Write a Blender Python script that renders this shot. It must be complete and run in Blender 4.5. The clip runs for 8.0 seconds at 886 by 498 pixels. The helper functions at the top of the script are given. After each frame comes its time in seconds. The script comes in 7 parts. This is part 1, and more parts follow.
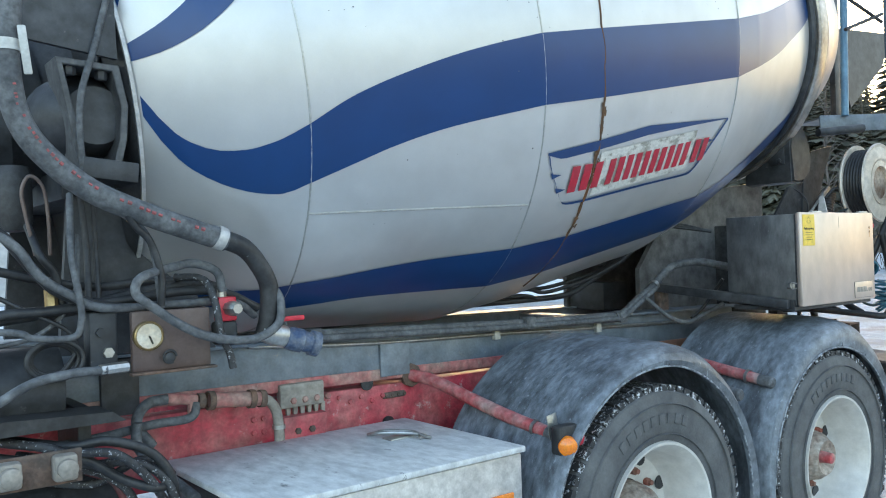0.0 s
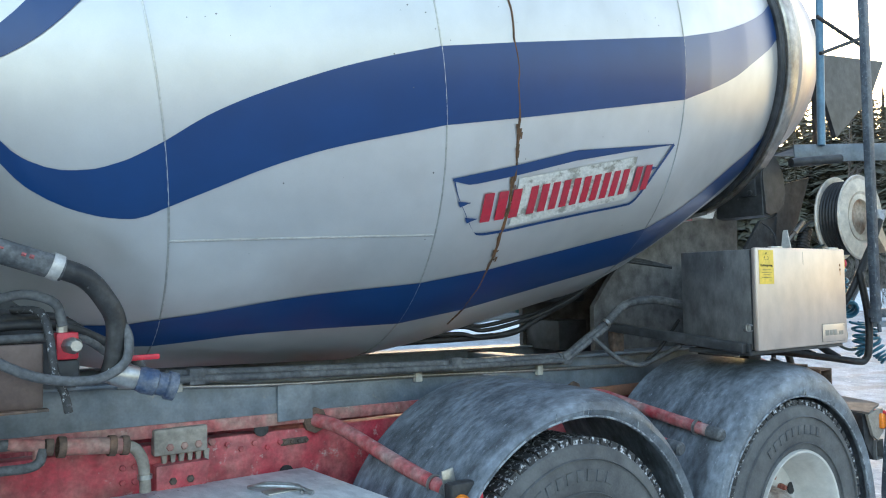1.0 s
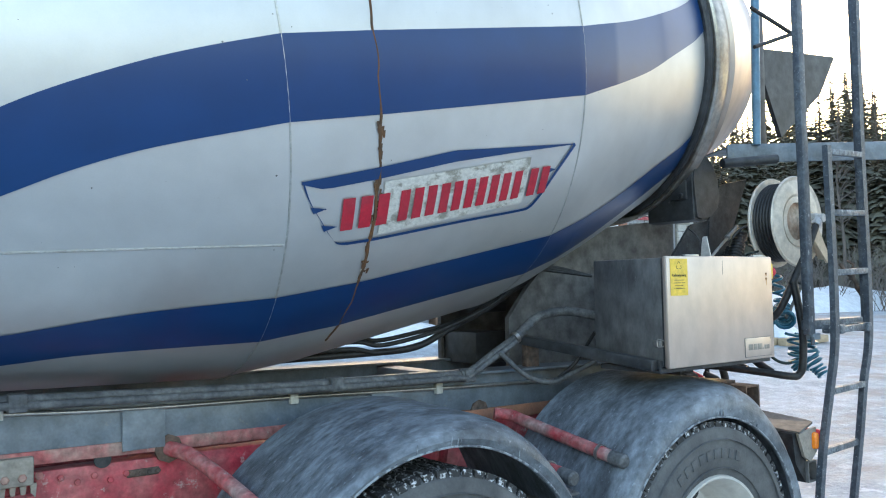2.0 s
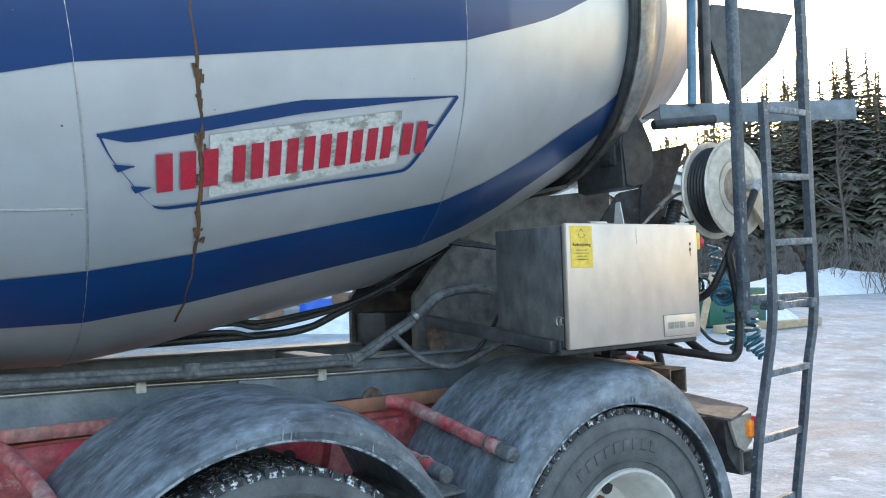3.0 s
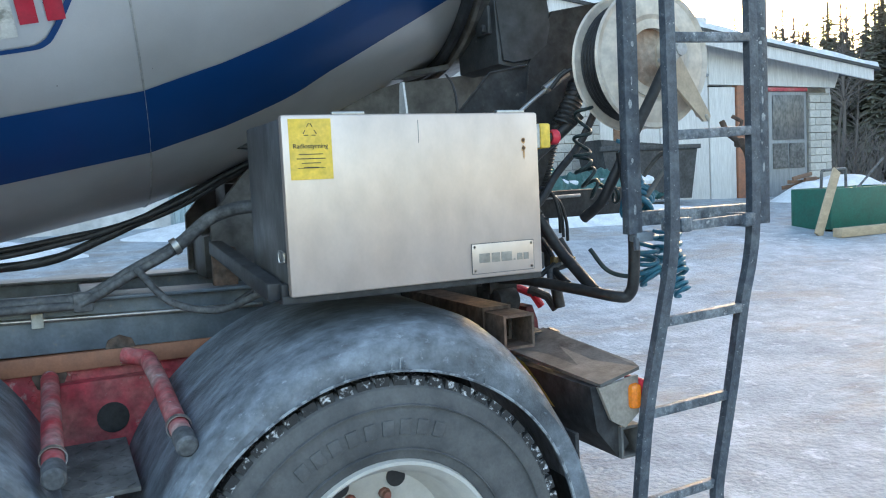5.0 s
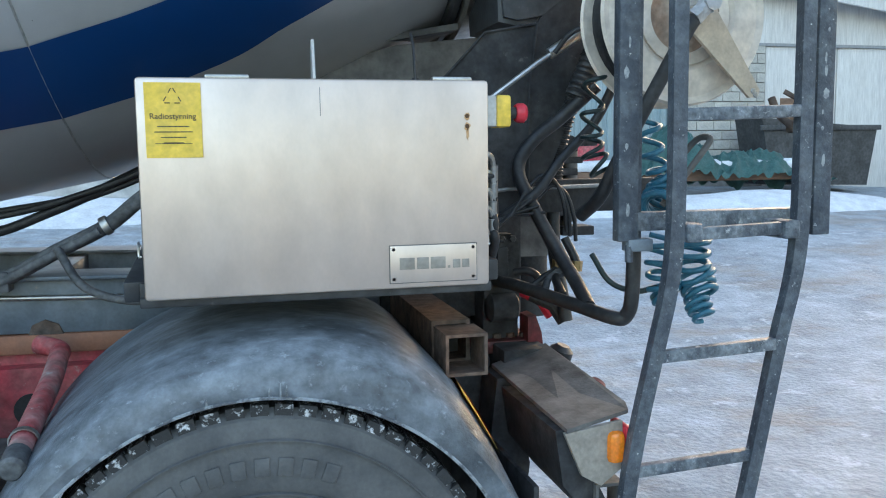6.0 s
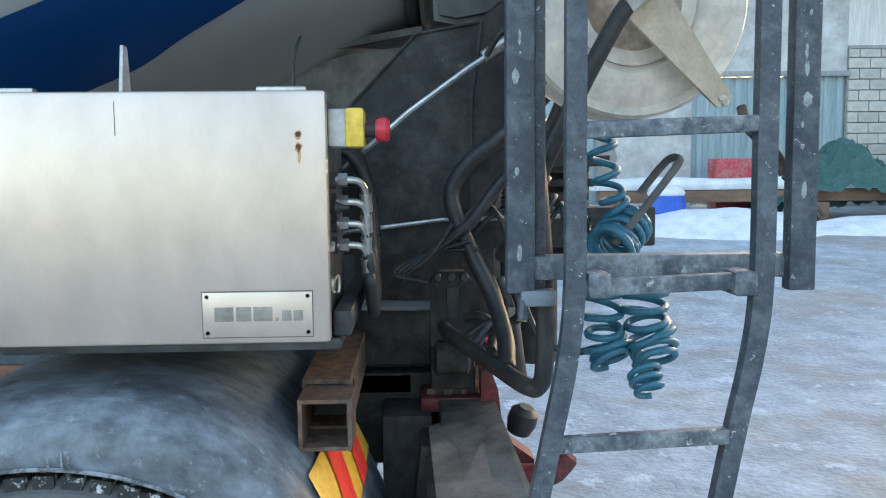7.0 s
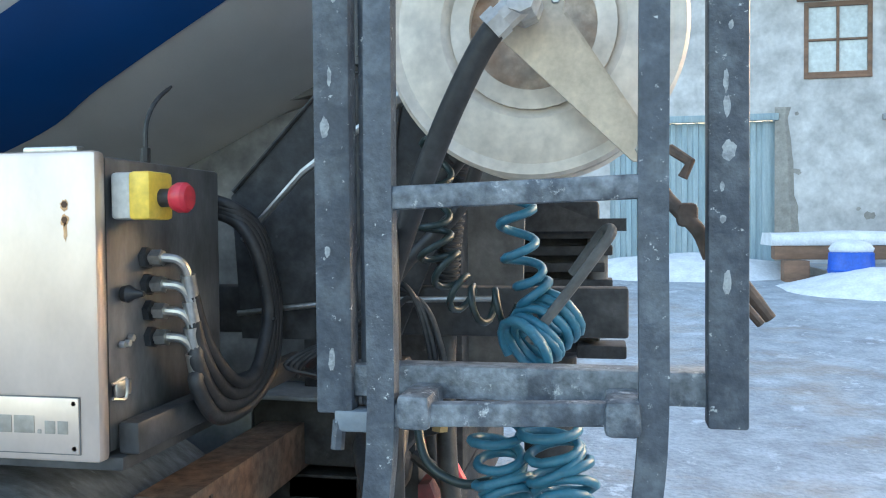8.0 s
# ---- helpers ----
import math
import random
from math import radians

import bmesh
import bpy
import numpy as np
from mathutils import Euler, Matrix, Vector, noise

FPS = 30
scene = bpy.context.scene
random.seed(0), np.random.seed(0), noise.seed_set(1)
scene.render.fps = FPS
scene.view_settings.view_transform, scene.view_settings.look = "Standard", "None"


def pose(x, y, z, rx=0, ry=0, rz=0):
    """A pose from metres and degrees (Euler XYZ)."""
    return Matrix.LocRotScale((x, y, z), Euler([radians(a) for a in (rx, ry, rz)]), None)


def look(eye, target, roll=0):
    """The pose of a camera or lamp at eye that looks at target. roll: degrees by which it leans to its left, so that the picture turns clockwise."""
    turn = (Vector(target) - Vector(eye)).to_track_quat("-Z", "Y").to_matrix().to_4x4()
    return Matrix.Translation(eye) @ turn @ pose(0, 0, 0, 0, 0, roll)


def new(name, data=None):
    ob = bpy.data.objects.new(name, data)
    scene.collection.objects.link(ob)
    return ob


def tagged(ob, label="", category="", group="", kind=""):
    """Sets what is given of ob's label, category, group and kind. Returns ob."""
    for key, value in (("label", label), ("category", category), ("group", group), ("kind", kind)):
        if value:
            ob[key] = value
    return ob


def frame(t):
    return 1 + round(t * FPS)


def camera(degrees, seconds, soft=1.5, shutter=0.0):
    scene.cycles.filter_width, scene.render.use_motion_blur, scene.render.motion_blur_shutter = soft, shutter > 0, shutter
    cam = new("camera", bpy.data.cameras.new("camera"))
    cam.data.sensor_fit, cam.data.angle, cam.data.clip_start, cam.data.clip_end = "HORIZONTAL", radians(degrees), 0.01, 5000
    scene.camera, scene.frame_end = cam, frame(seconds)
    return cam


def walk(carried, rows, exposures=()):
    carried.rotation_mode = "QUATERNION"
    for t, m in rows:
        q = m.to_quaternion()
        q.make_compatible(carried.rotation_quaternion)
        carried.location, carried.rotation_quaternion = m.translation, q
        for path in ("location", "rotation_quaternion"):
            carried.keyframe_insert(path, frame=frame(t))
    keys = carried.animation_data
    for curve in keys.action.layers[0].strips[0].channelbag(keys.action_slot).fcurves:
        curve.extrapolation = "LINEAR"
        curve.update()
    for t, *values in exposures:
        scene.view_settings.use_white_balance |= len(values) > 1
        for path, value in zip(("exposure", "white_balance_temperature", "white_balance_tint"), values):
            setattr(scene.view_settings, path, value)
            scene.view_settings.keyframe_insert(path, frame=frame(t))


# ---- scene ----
cam = camera(55.9, 8.0, soft=1.1)
PATH = [
    (0, (-3.821, -2.108, 1.628), (-2.592, -0.53, 1.638), -1.9),
    (0.5, (-3.543, -2.24, 1.642), (-2.355, -0.631, 1.692), -1.3),
    (1, (-3.275, -2.152, 1.622), (-2.097, -0.539, 1.712), -1.1),
    (1.5, (-3.025, -2.15, 1.665), (-1.866, -0.523, 1.766), -0.9),
    (2, (-2.731, -2.18, 1.661), (-1.545, -0.572, 1.752), -1.2),
    (2.2, (-2.610, -2.218, 1.640), (-1.419, -0.615, 1.735), -1.4),
    (3.3, (-1.901, -2.145, 1.592), (-0.746, -0.512, 1.610), -2.0),
    (3.5, (-1.747, -2.153, 1.604), (-0.616, -0.504, 1.583), -1.9),
    (4, (-1.354, -2.201, 1.591), (-0.301, -0.502, 1.529), -2.4),
    (4.5, (-0.948, -2.074, 1.575), (0.016, -0.326, 1.466), -2.7),
    (5, (-0.547, -2.039, 1.585), (0.308, -0.238, 1.424), -2.8),
    (6.3, (0.375, -1.696, 1.599), (0.758, 0.255, 1.379), -0.1),
    (6.5, (0.509, -1.638, 1.59), (0.83, 0.324, 1.38), 0.1),
    (7, (0.888, -1.511, 1.616), (0.958, 0.48, 1.438), -0.6),
    (7.5, (1.147, -1.243, 1.638), (1.003, 0.749, 1.533), -0.7),
    (8, (1.454, -1.09, 1.654), (1.074, 0.873, 1.599), -0.5),
]
walk(cam, [(t, look(eye, target, roll)) for t, eye, target, roll in PATH],
     exposures=[(0.0, 2.98, 5960, 14), (2.0, 2.93, 5790, 14), (4.0, 2.97, 5770, 14), (5.0, 2.89, 5740, 14), (6.5, 2.84, 5840, 14), (8.0, 3.12, 5800, 14)])

# ---- world, sun ----
SUN_BEARING, SUN_ELEV = 47.5, 6.0
world = bpy.data.worlds.new("winter_sky")
scene.world = world
world.use_nodes = True
wn = world.node_tree.nodes
sky = wn.new("ShaderNodeTexSky")
sky.sky_type, sky.sun_disc = "NISHITA", False
sky.sun_elevation, sky.sun_rotation = radians(SUN_ELEV), radians(SUN_BEARING)
sky.air_density, sky.dust_density, sky.ozone_density = 1.0, 3.0, 0.6
wn["Background"].inputs["Strength"].default_value = 0.15
world.node_tree.links.new(sky.outputs["Color"], wn["Background"].inputs["Color"])

sun_data = bpy.data.lights.new("sun", "SUN")
sun_data.energy, sun_data.angle, sun_data.color = 0.75, radians(1.5), (1.0, 0.86, 0.70)
sun = new("sun", sun_data)
SUN_DIR = Vector((math.sin(radians(SUN_BEARING)), math.cos(radians(SUN_BEARING)), math.tan(radians(SUN_ELEV)))).normalized()
sun.matrix_world = look((40, 40, 30), Vector((40, 40, 30)) - SUN_DIR)


# ---- materials ----
def surface(name, base, second=None, rough=0.6, metal=0.0, scale=6.0, amount=0.5, fine=90.0, bump=0.15, stretch=(1, 1, 1),
            rough_var=0.12, random_amount=0.0, coat=0.0, sharp=0.15, grain_mix=0.35, speck=None, mottle=0.15):
    """A two-scale procedural surface: large stains of the second colour, fine grain in tone, roughness and relief."""
    m = bpy.data.materials.new(name)
    m.use_nodes = True
    nt = m.node_tree
    n, l = nt.nodes, nt.links
    p = n["Principled BSDF"]
    second = second or tuple(c * 0.75 for c in base)
    co = n.new("ShaderNodeTexCoord")
    mp = n.new("ShaderNodeMapping")
    mp.inputs["Scale"].default_value = stretch
    l.new(co.outputs["Object"], mp.inputs["Vector"])
    big = n.new("ShaderNodeTexNoise")
    big.inputs["Scale"].default_value, big.inputs["Detail"].default_value = scale, 6.0
    big.inputs["Roughness"].default_value = 0.62
    l.new(mp.outputs["Vector"], big.inputs["Vector"])
    ramp = n.new("ShaderNodeValToRGB")
    mid = 1.0 - amount
    ramp.color_ramp.elements[0].position = max(0.0, mid * 0.6 + 0.2 - sharp)
    ramp.color_ramp.elements[1].position = min(1.0, mid * 0.6 + 0.2 + sharp)
    ramp.color_ramp.elements[0].color = (0, 0, 0, 1)
    ramp.color_ramp.elements[1].color = (1, 1, 1, 1)
    l.new(big.outputs["Fac"], ramp.inputs["Fac"])
    grain = n.new("ShaderNodeTexNoise")
    grain.inputs["Scale"].default_value, grain.inputs["Detail"].default_value = fine, 4.0
    l.new(mp.outputs["Vector"], grain.inputs["Vector"])
    mix = n.new("ShaderNodeMixRGB")
    mix.inputs["Color1"].default_value, mix.inputs["Color2"].default_value = (*base, 1), (*second, 1)
    l.new(ramp.outputs["Color"], mix.inputs["Fac"])
    tone = n.new("ShaderNodeMixRGB")
    tone.blend_type = "MULTIPLY"
    tone.inputs["Fac"].default_value = grain_mix
    l.new(mix.outputs["Color"], tone.inputs["Color1"])
    l.new(grain.outputs["Fac"], tone.inputs["Color2"])
    gain = n.new("ShaderNodeMixRGB")
    gain.blend_type = "MULTIPLY"
    gain.inputs["Fac"].default_value = 1.0
    g = 1.0 / (1.0 - 0.5 * grain_mix) * (1.0 + 0.12 * mottle)
    l.new(tone.outputs["Color"], gain.inputs["Color1"])
    # middle-sized mottling
    mid_n = n.new("ShaderNodeTexNoise")
    mid_n.inputs["Scale"].default_value, mid_n.inputs["Detail"].default_value = scale * 4.5, 5.0
    l.new(mp.outputs["Vector"], mid_n.inputs["Vector"])
    mm = n.new("ShaderNodeMapRange")
    mm.inputs["From Min"].default_value, mm.inputs["From Max"].default_value = 0.3, 0.7
    mm.inputs["To Min"].default_value, mm.inputs["To Max"].default_value = g * (1 - mottle), g * (1 + 0.6 * mottle)
    l.new(mid_n.outputs["Fac"], mm.inputs["Value"])
    l.new(mm.outputs["Result"], gain.inputs["Color2"])
    last = gain
    if speck:
        # small chips, frost or dust of one colour: (colour, share, scale)
        sn = n.new("ShaderNodeTexNoise")
        sn.inputs["Scale"].default_value, sn.inputs["Detail"].default_value = speck[2], 7.0
        sn.inputs["Roughness"].default_value = 0.72
        l.new(mp.outputs["Vector"], sn.inputs["Vector"])
        sr = n.new("ShaderNodeMapRange")
        edge = 0.70 - 0.25 * speck[1]
        sr.inputs["From Min"].default_value, sr.inputs["From Max"].default_value = edge, edge + (speck[3] if len(speck) > 3 else 0.09)
        l.new(sn.outputs["Fac"], sr.inputs["Value"])
        sm = n.new("ShaderNodeMixRGB")
        sm.inputs["Color2"].default_value = (*speck[0], 1)
        l.new(sr.outputs["Result"], sm.inputs["Fac"])
        l.new(last.outputs["Color"], sm.inputs["Color1"])
        last = sm
    if random_amount:
        info = n.new("ShaderNodeObjectInfo")
        mr = n.new("ShaderNodeMapRange")
        mr.inputs["To Min"].default_value, mr.inputs["To Max"].default_value = 1 - random_amount, 1 + random_amount
        l.new(info.outputs["Random"], mr.inputs["Value"])
        rnd = n.new("ShaderNodeMixRGB")
        rnd.blend_type = "MULTIPLY"
        rnd.inputs["Fac"].default_value = 1.0
        l.new(last.outputs["Color"], rnd.inputs["Color1"])
        l.new(mr.outputs["Result"], rnd.inputs["Color2"])
        last = rnd
    l.new(last.outputs["Color"], p.inputs["Base Color"])
    rr = n.new("ShaderNodeMapRange")
    rr.inputs["To Min"].default_value, rr.inputs["To Max"].default_value = max(0.03, rough - rough_var), min(1.0, rough + rough_var)
    l.new(big.outputs["Fac"], rr.inputs["Value"])
    l.new(rr.outputs["Result"], p.inputs["Roughness"])
    p.inputs["Metallic"].default_value = metal
    if coat:
        p.inputs["Coat Weight"].default_value, p.inputs["Coat Roughness"].default_value = coat, 0.08
    if bump:
        b = n.new("ShaderNodeBump")
        b.inputs["Strength"].default_value, b.inputs["Distance"].default_value = bump, 0.004
        l.new(grain.outputs["Fac"], b.inputs["Height"])
        l.new(b.outputs["Normal"], p.inputs["Normal"])
    return m


SILVER = surface("silver_paint", (0.62, 0.62, 0.615), (0.55, 0.55, 0.545), 0.40, 0.60, 1.3, 0.45, 220, 0.02, rough_var=0.07, grain_mix=0.07, mottle=0.07, speck=((0.46, 0.455, 0.44), 0.06, 26, 0.10))
BLUE = surface("blue_paint", (0.003, 0.036, 0.142), (0.004, 0.042, 0.160), 0.32, 0.05, 1.6, 0.5, 200, 0.02, rough_var=0.06, coat=0.08, grain_mix=0.08, mottle=0.08)
RED_LETTER = surface("red_lettering", (0.46, 0.012, 0.035), (0.36, 0.03, 0.05), 0.45, 0.0, 9, 0.4, 120, 0.05, speck=((0.5, 0.45, 0.42), 0.12, 70))
WORN_FILM = surface("worn_film", (0.62, 0.61, 0.57), (0.30, 0.29, 0.25), 0.6, 0.1, 14, 0.42, 120, 0.2, stretch=(1, 1, 1.6), sharp=0.05)
RUST = surface("rust_streak", (0.16, 0.075, 0.03), (0.08, 0.05, 0.03), 0.85, 0.0, 20, 0.5, 150, 0.4)
WELD = surface("weld_bead", (0.55, 0.55, 0.53), (0.42, 0.42, 0.40), 0.4, 0.7, 20, 0.5, 150, 0.2)
RUBBER = surface("tyre_rubber", (0.060, 0.063, 0.068), (0.125, 0.128, 0.13), 0.72, 0.0, 5, 0.5, 120, 0.3, speck=((0.24, 0.25, 0.26), 0.10, 90))
TREAD = surface("tread_with_snow", (0.032, 0.033, 0.035), (0.62, 0.64, 0.67), 0.8, 0.0, 60, 0.35, 160, 0.5, sharp=0.05)
RIM = surface("rim_paint", (0.60, 0.585, 0.55), (0.48, 0.46, 0.42), 0.45, 0.1, 5, 0.36, 120, 0.08, mottle=0.1, grain_mix=0.15)
HUB = surface("hub_steel", (0.20, 0.13, 0.10), (0.33, 0.10, 0.07), 0.7, 0.2, 14, 0.5, 120, 0.3)
FRAME_GREY = surface("grey_cast_paint", (0.115, 0.118, 0.122), (0.065, 0.067, 0.070), 0.5, 0.1, 8, 0.4, 90, 0.25, mottle=0.4)
HUB_DIRTY = surface("dirty_cream_hub", (0.40, 0.36, 0.31), (0.19, 0.12, 0.09), 0.65, 0.1, 12, 0.42, 120, 0.25, mottle=0.4)
FENDER = surface("fender_plastic", (0.082, 0.094, 0.109), (0.185, 0.214, 0.248), 0.46, 0.0, 6.0, 0.50, 170, 0.4, stretch=(0.8, 1.7, 0.8), sharp=0.12, mottle=0.45, speck=((0.30, 0.34, 0.39), 0.42, 34, 0.12))
GUARD_EDGE = surface("scuffed_edge", (0.30, 0.33, 0.36), (0.10, 0.11, 0.125), 0.6, 0.0, 30, 0.5, 160, 0.2, sharp=0.05)
TRACK = surface("worn_roller_steel", (0.42, 0.40, 0.37), (0.24, 0.18, 0.13), 0.38, 0.8, 6, 0.36, 120, 0.1, mottle=0.3)
LIGHT_RUST = surface("orange_rust_bloom", (0.58, 0.38, 0.22), (0.50, 0.28, 0.12), 0.55, 0.45, 30, 0.5, 150, 0.1)
RED = surface("red_frame_paint", (0.46, 0.036, 0.060), (0.42, 0.16, 0.15), 0.55, 0.0, 5, 0.45, 90, 0.3, mottle=0.4, speck=((0.50, 0.40, 0.37), 0.36, 13))
SUBFRAME = surface("blue_grey_frame_paint", (0.135, 0.168, 0.205), (0.235, 0.258, 0.28), 0.45, 0.1, 3, 0.44, 90, 0.2, mottle=0.3, speck=((0.28, 0.26, 0.23), 0.32, 14))
DARK = surface("dark_grey_paint", (0.030, 0.033, 0.038), (0.075, 0.078, 0.082), 0.5, 0.1, 4, 0.42, 90, 0.2, mottle=0.45, speck=((0.16, 0.155, 0.15), 0.24, 20))
GREY_PLATE = surface("dirty_grey_plate", (0.175, 0.172, 0.166), (0.100, 0.099, 0.097), 0.75, 0.1, 3, 0.45, 90, 0.25, mottle=0.5, speck=((0.25, 0.24, 0.22), 0.2, 50))
BLACK = surface("black_rubber", (0.018, 0.019, 0.021), (0.042, 0.043, 0.045), 0.5, 0.0, 12, 0.45, 160, 0.15, mottle=0.4, speck=((0.22, 0.22, 0.22), 0.10, 45))
HOSE_GREY = surface("grey_dusty_hose", (0.074, 0.079, 0.086), (0.150, 0.155, 0.160), 0.65, 0.0, 12, 0.45, 160, 0.2, mottle=0.45, speck=((0.30, 0.30, 0.30), 0.06, 30))
STEEL = surface("brushed_stainless", (0.655, 0.570, 0.510), (0.625, 0.505, 0.420), 0.42, 0.80, 2.6, 0.42, 160, 0.02, stretch=(1, 1, 0.6), rough_var=0.05, grain_mix=0.08, mottle=0.12, sharp=0.25)
# stainless darkened in its base colour: the dark surroundings it mirrors are painted in
BOX_SIDE = surface("darkened_steel", (0.20, 0.20, 0.20), (0.12, 0.125, 0.13), 0.42, 0.5, 4, 0.5, 120, 0.08, stretch=(1, 1, 0.5), mottle=0.4, speck=((0.36, 0.36, 0.35), 0.16, 40))
ALU = surface("worn_aluminium", (0.58, 0.57, 0.55), (0.42, 0.41, 0.40), 0.45, 0.35, 7, 0.4, 140, 0.15, mottle=0.25)
ALU_TOP = surface("scuffed_tread_sheet", (0.64, 0.655, 0.65), (0.50, 0.515, 0.52), 0.55, 0.1, 5, 0.45, 160, 0.3, mottle=0.22, speck=((0.20, 0.21, 0.215), 0.30, 14, 0.05), stretch=(1.6, 0.7, 1))
ZINC = surface("zinc_fitting", (0.50, 0.50, 0.48), (0.36, 0.35, 0.33), 0.35, 0.9, 20, 0.4, 160, 0.1)
BROWN = surface("brown_panel_paint", (0.12, 0.085, 0.075), (0.17, 0.13, 0.11), 0.5, 0.2, 6, 0.4, 120, 0.12)
RUSTY = surface("rusty_steel", (0.165, 0.100, 0.070), (0.105, 0.090, 0.078), 0.8, 0.2, 8, 0.5, 120, 0.4, mottle=0.5, speck=((0.26, 0.22, 0.18), 0.2, 60))
ORANGE_PRIMER = surface("faded_orange_primer", (0.36, 0.16, 0.09), (0.24, 0.13, 0.09), 0.65, 0.0, 6, 0.4, 120, 0.2)
LADDER = surface("chipped_ladder_paint", (0.062, 0.075, 0.096), (0.112, 0.130, 0.152), 0.46, 0.1, 13, 0.42, 160, 0.4, sharp=0.08, mottle=0.3, speck=((0.46, 0.48, 0.49), 0.30, 75, 0.04))
CHIP = surface("bare_pale_primer", (0.36, 0.38, 0.39), (0.22, 0.235, 0.25), 0.65, 0.0, 60, 0.45, 160, 0.2, sharp=0.06)
RUNG_PAINT = surface("frosted_rung_paint", (0.075, 0.090, 0.112), (0.20, 0.225, 0.25), 0.5, 0.1, 16, 0.5, 160, 0.5, sharp=0.08, mottle=0.4, speck=((0.50, 0.52, 0.53), 0.44, 40, 0.08))
REEL = surface("cream_reel_paint", (0.76, 0.69, 0.60), (0.60, 0.53, 0.445), 0.5, 0.1, 5, 0.42, 90, 0.1, mottle=0.2, grain_mix=0.15)
REEL_HUB = surface("rust_tinged_cream", (0.50, 0.42, 0.34), (0.30, 0.17, 0.10), 0.6, 0.1, 9, 0.42, 90, 0.2, mottle=0.35)
RED_DARK = surface("grimy_red_paint", (0.17, 0.016, 0.022), (0.05, 0.035, 0.03), 0.6, 0.0, 7, 0.5, 90, 0.3, mottle=0.5)
BEIGE = surface("dirty_beige_plate", (0.34, 0.31, 0.27), (0.24, 0.22, 0.19), 0.55, 0.2, 5, 0.45, 90, 0.2, mottle=0.3)
TAN = surface("tan_reel_arm", (0.58, 0.49, 0.38), (0.46, 0.385, 0.295), 0.5, 0.3, 6, 0.4, 120, 0.1)
COIL = surface("teal_air_coil", (0.03, 0.14, 0.22), (0.05, 0.18, 0.26), 0.4, 0.0, 20, 0.5, 120, 0.05)
COIL_DARK = surface("dark_green_coil", (0.014, 0.028, 0.029), (0.022, 0.040, 0.040), 0.4, 0.0, 20, 0.5, 120, 0.05)
YELLOW = surface("yellow_plastic", (0.80, 0.55, 0.06), (0.72, 0.50, 0.08), 0.4, 0.0, 10, 0.4, 120, 0.05)
RED_PLASTIC = surface("red_plastic", (0.60, 0.03, 0.05), (0.5, 0.03, 0.05), 0.35, 0.0, 10, 0.4, 120, 0.03)
GREY_PLASTIC = surface("light_grey_plastic", (0.55, 0.55, 0.52), (0.48, 0.48, 0.45), 0.45, 0.0, 10, 0.4, 120, 0.03)
AMBER = surface("amber_lens", (0.85, 0.25, 0.01), (0.80, 0.20, 0.01), 0.2, 0.0, 30, 0.5, 120, 0.05, coat=0.5)
INK = surface("dark_print", (0.05, 0.045, 0.03), (0.09, 0.08, 0.05), 0.6, 0.0, 20, 0.4, 150, 0.0)
DIAL = surface("dial_face", (0.72, 0.66, 0.55), (0.6, 0.5, 0.36), 0.4, 0.0, 20, 0.4, 120, 0.0)
BRASS = surface("dull_brass", (0.36, 0.26, 0.12), (0.24, 0.18, 0.1), 0.45, 0.8, 20, 0.4, 150, 0.1)
PINK = surface("faded_red_print", (0.42, 0.10, 0.10), (0.2, 0.08, 0.08), 0.7, 0.0, 60, 0.5, 150, 0.0)
FADED_RED = surface("faded_red_pipe", (0.40, 0.10, 0.10), (0.36, 0.24, 0.20), 0.6, 0.0, 9, 0.5, 90, 0.3, mottle=0.4, speck=((0.42, 0.36, 0.32), 0.3, 25))
BLUE_DULL = surface("dull_blue_coupling", (0.045, 0.075, 0.15), (0.24, 0.25, 0.26), 0.5, 0.3, 18, 0.42, 90, 0.2, mottle=0.3)
ARM_RED = surface("frosted_red_paint", (0.42, 0.045, 0.055), (0.40, 0.27, 0.25), 0.6, 0.0, 9, 0.46, 90, 0.3, mottle=0.4, speck=((0.46, 0.42, 0.40), 0.34, 22))
# near-black matte with lowered specular, for the truck's tail
NEAR_BLACK = surface("near_black_matte", (0.030, 0.032, 0.036), (0.062, 0.061, 0.060), 0.72, 0.0, 5, 0.42, 90, 0.3, mottle=0.5, speck=((0.12, 0.115, 0.11), 0.2, 20))
NEAR_BLACK.node_tree.nodes["Principled BSDF"].inputs["Specular IOR Level"].default_value = 0.35
FROST_HOSE = surface("frosted_black_hose", (0.022, 0.023, 0.026), (0.055, 0.057, 0.060), 0.6, 0.0, 12, 0.45, 160, 0.4, mottle=0.4, speck=((0.52, 0.54, 0.56), 0.46, 95, 0.05))
BLUE_PIPE = surface("light_blue_pipe", (0.13, 0.25, 0.36), (0.10, 0.19, 0.28), 0.4, 0.1, 8, 0.4, 120, 0.1)
HAZ_RED = surface("hazard_red", (0.75, 0.04, 0.03), (0.6, 0.05, 0.03), 0.35, 0.0, 10, 0.3, 120, 0.02)
HAZ_YELLOW = surface("hazard_yellow", (0.72, 0.45, 0.04), (0.6, 0.40, 0.06), 0.35, 0.0, 10, 0.3, 120, 0.02)
SNOW = surface("packed_snow", (0.68, 0.705, 0.73), (0.61, 0.635, 0.67), 0.7, 0.0, 1.2, 0.4, 30, 0.4)
PLASTER = surface("weathered_white_plaster", (0.54, 0.54, 0.535), (0.43, 0.43, 0.425), 0.85, 0.0, 0.8, 0.42, 14, 0.5, mottle=0.25, speck=((0.40, 0.39, 0.36), 0.05, 5))
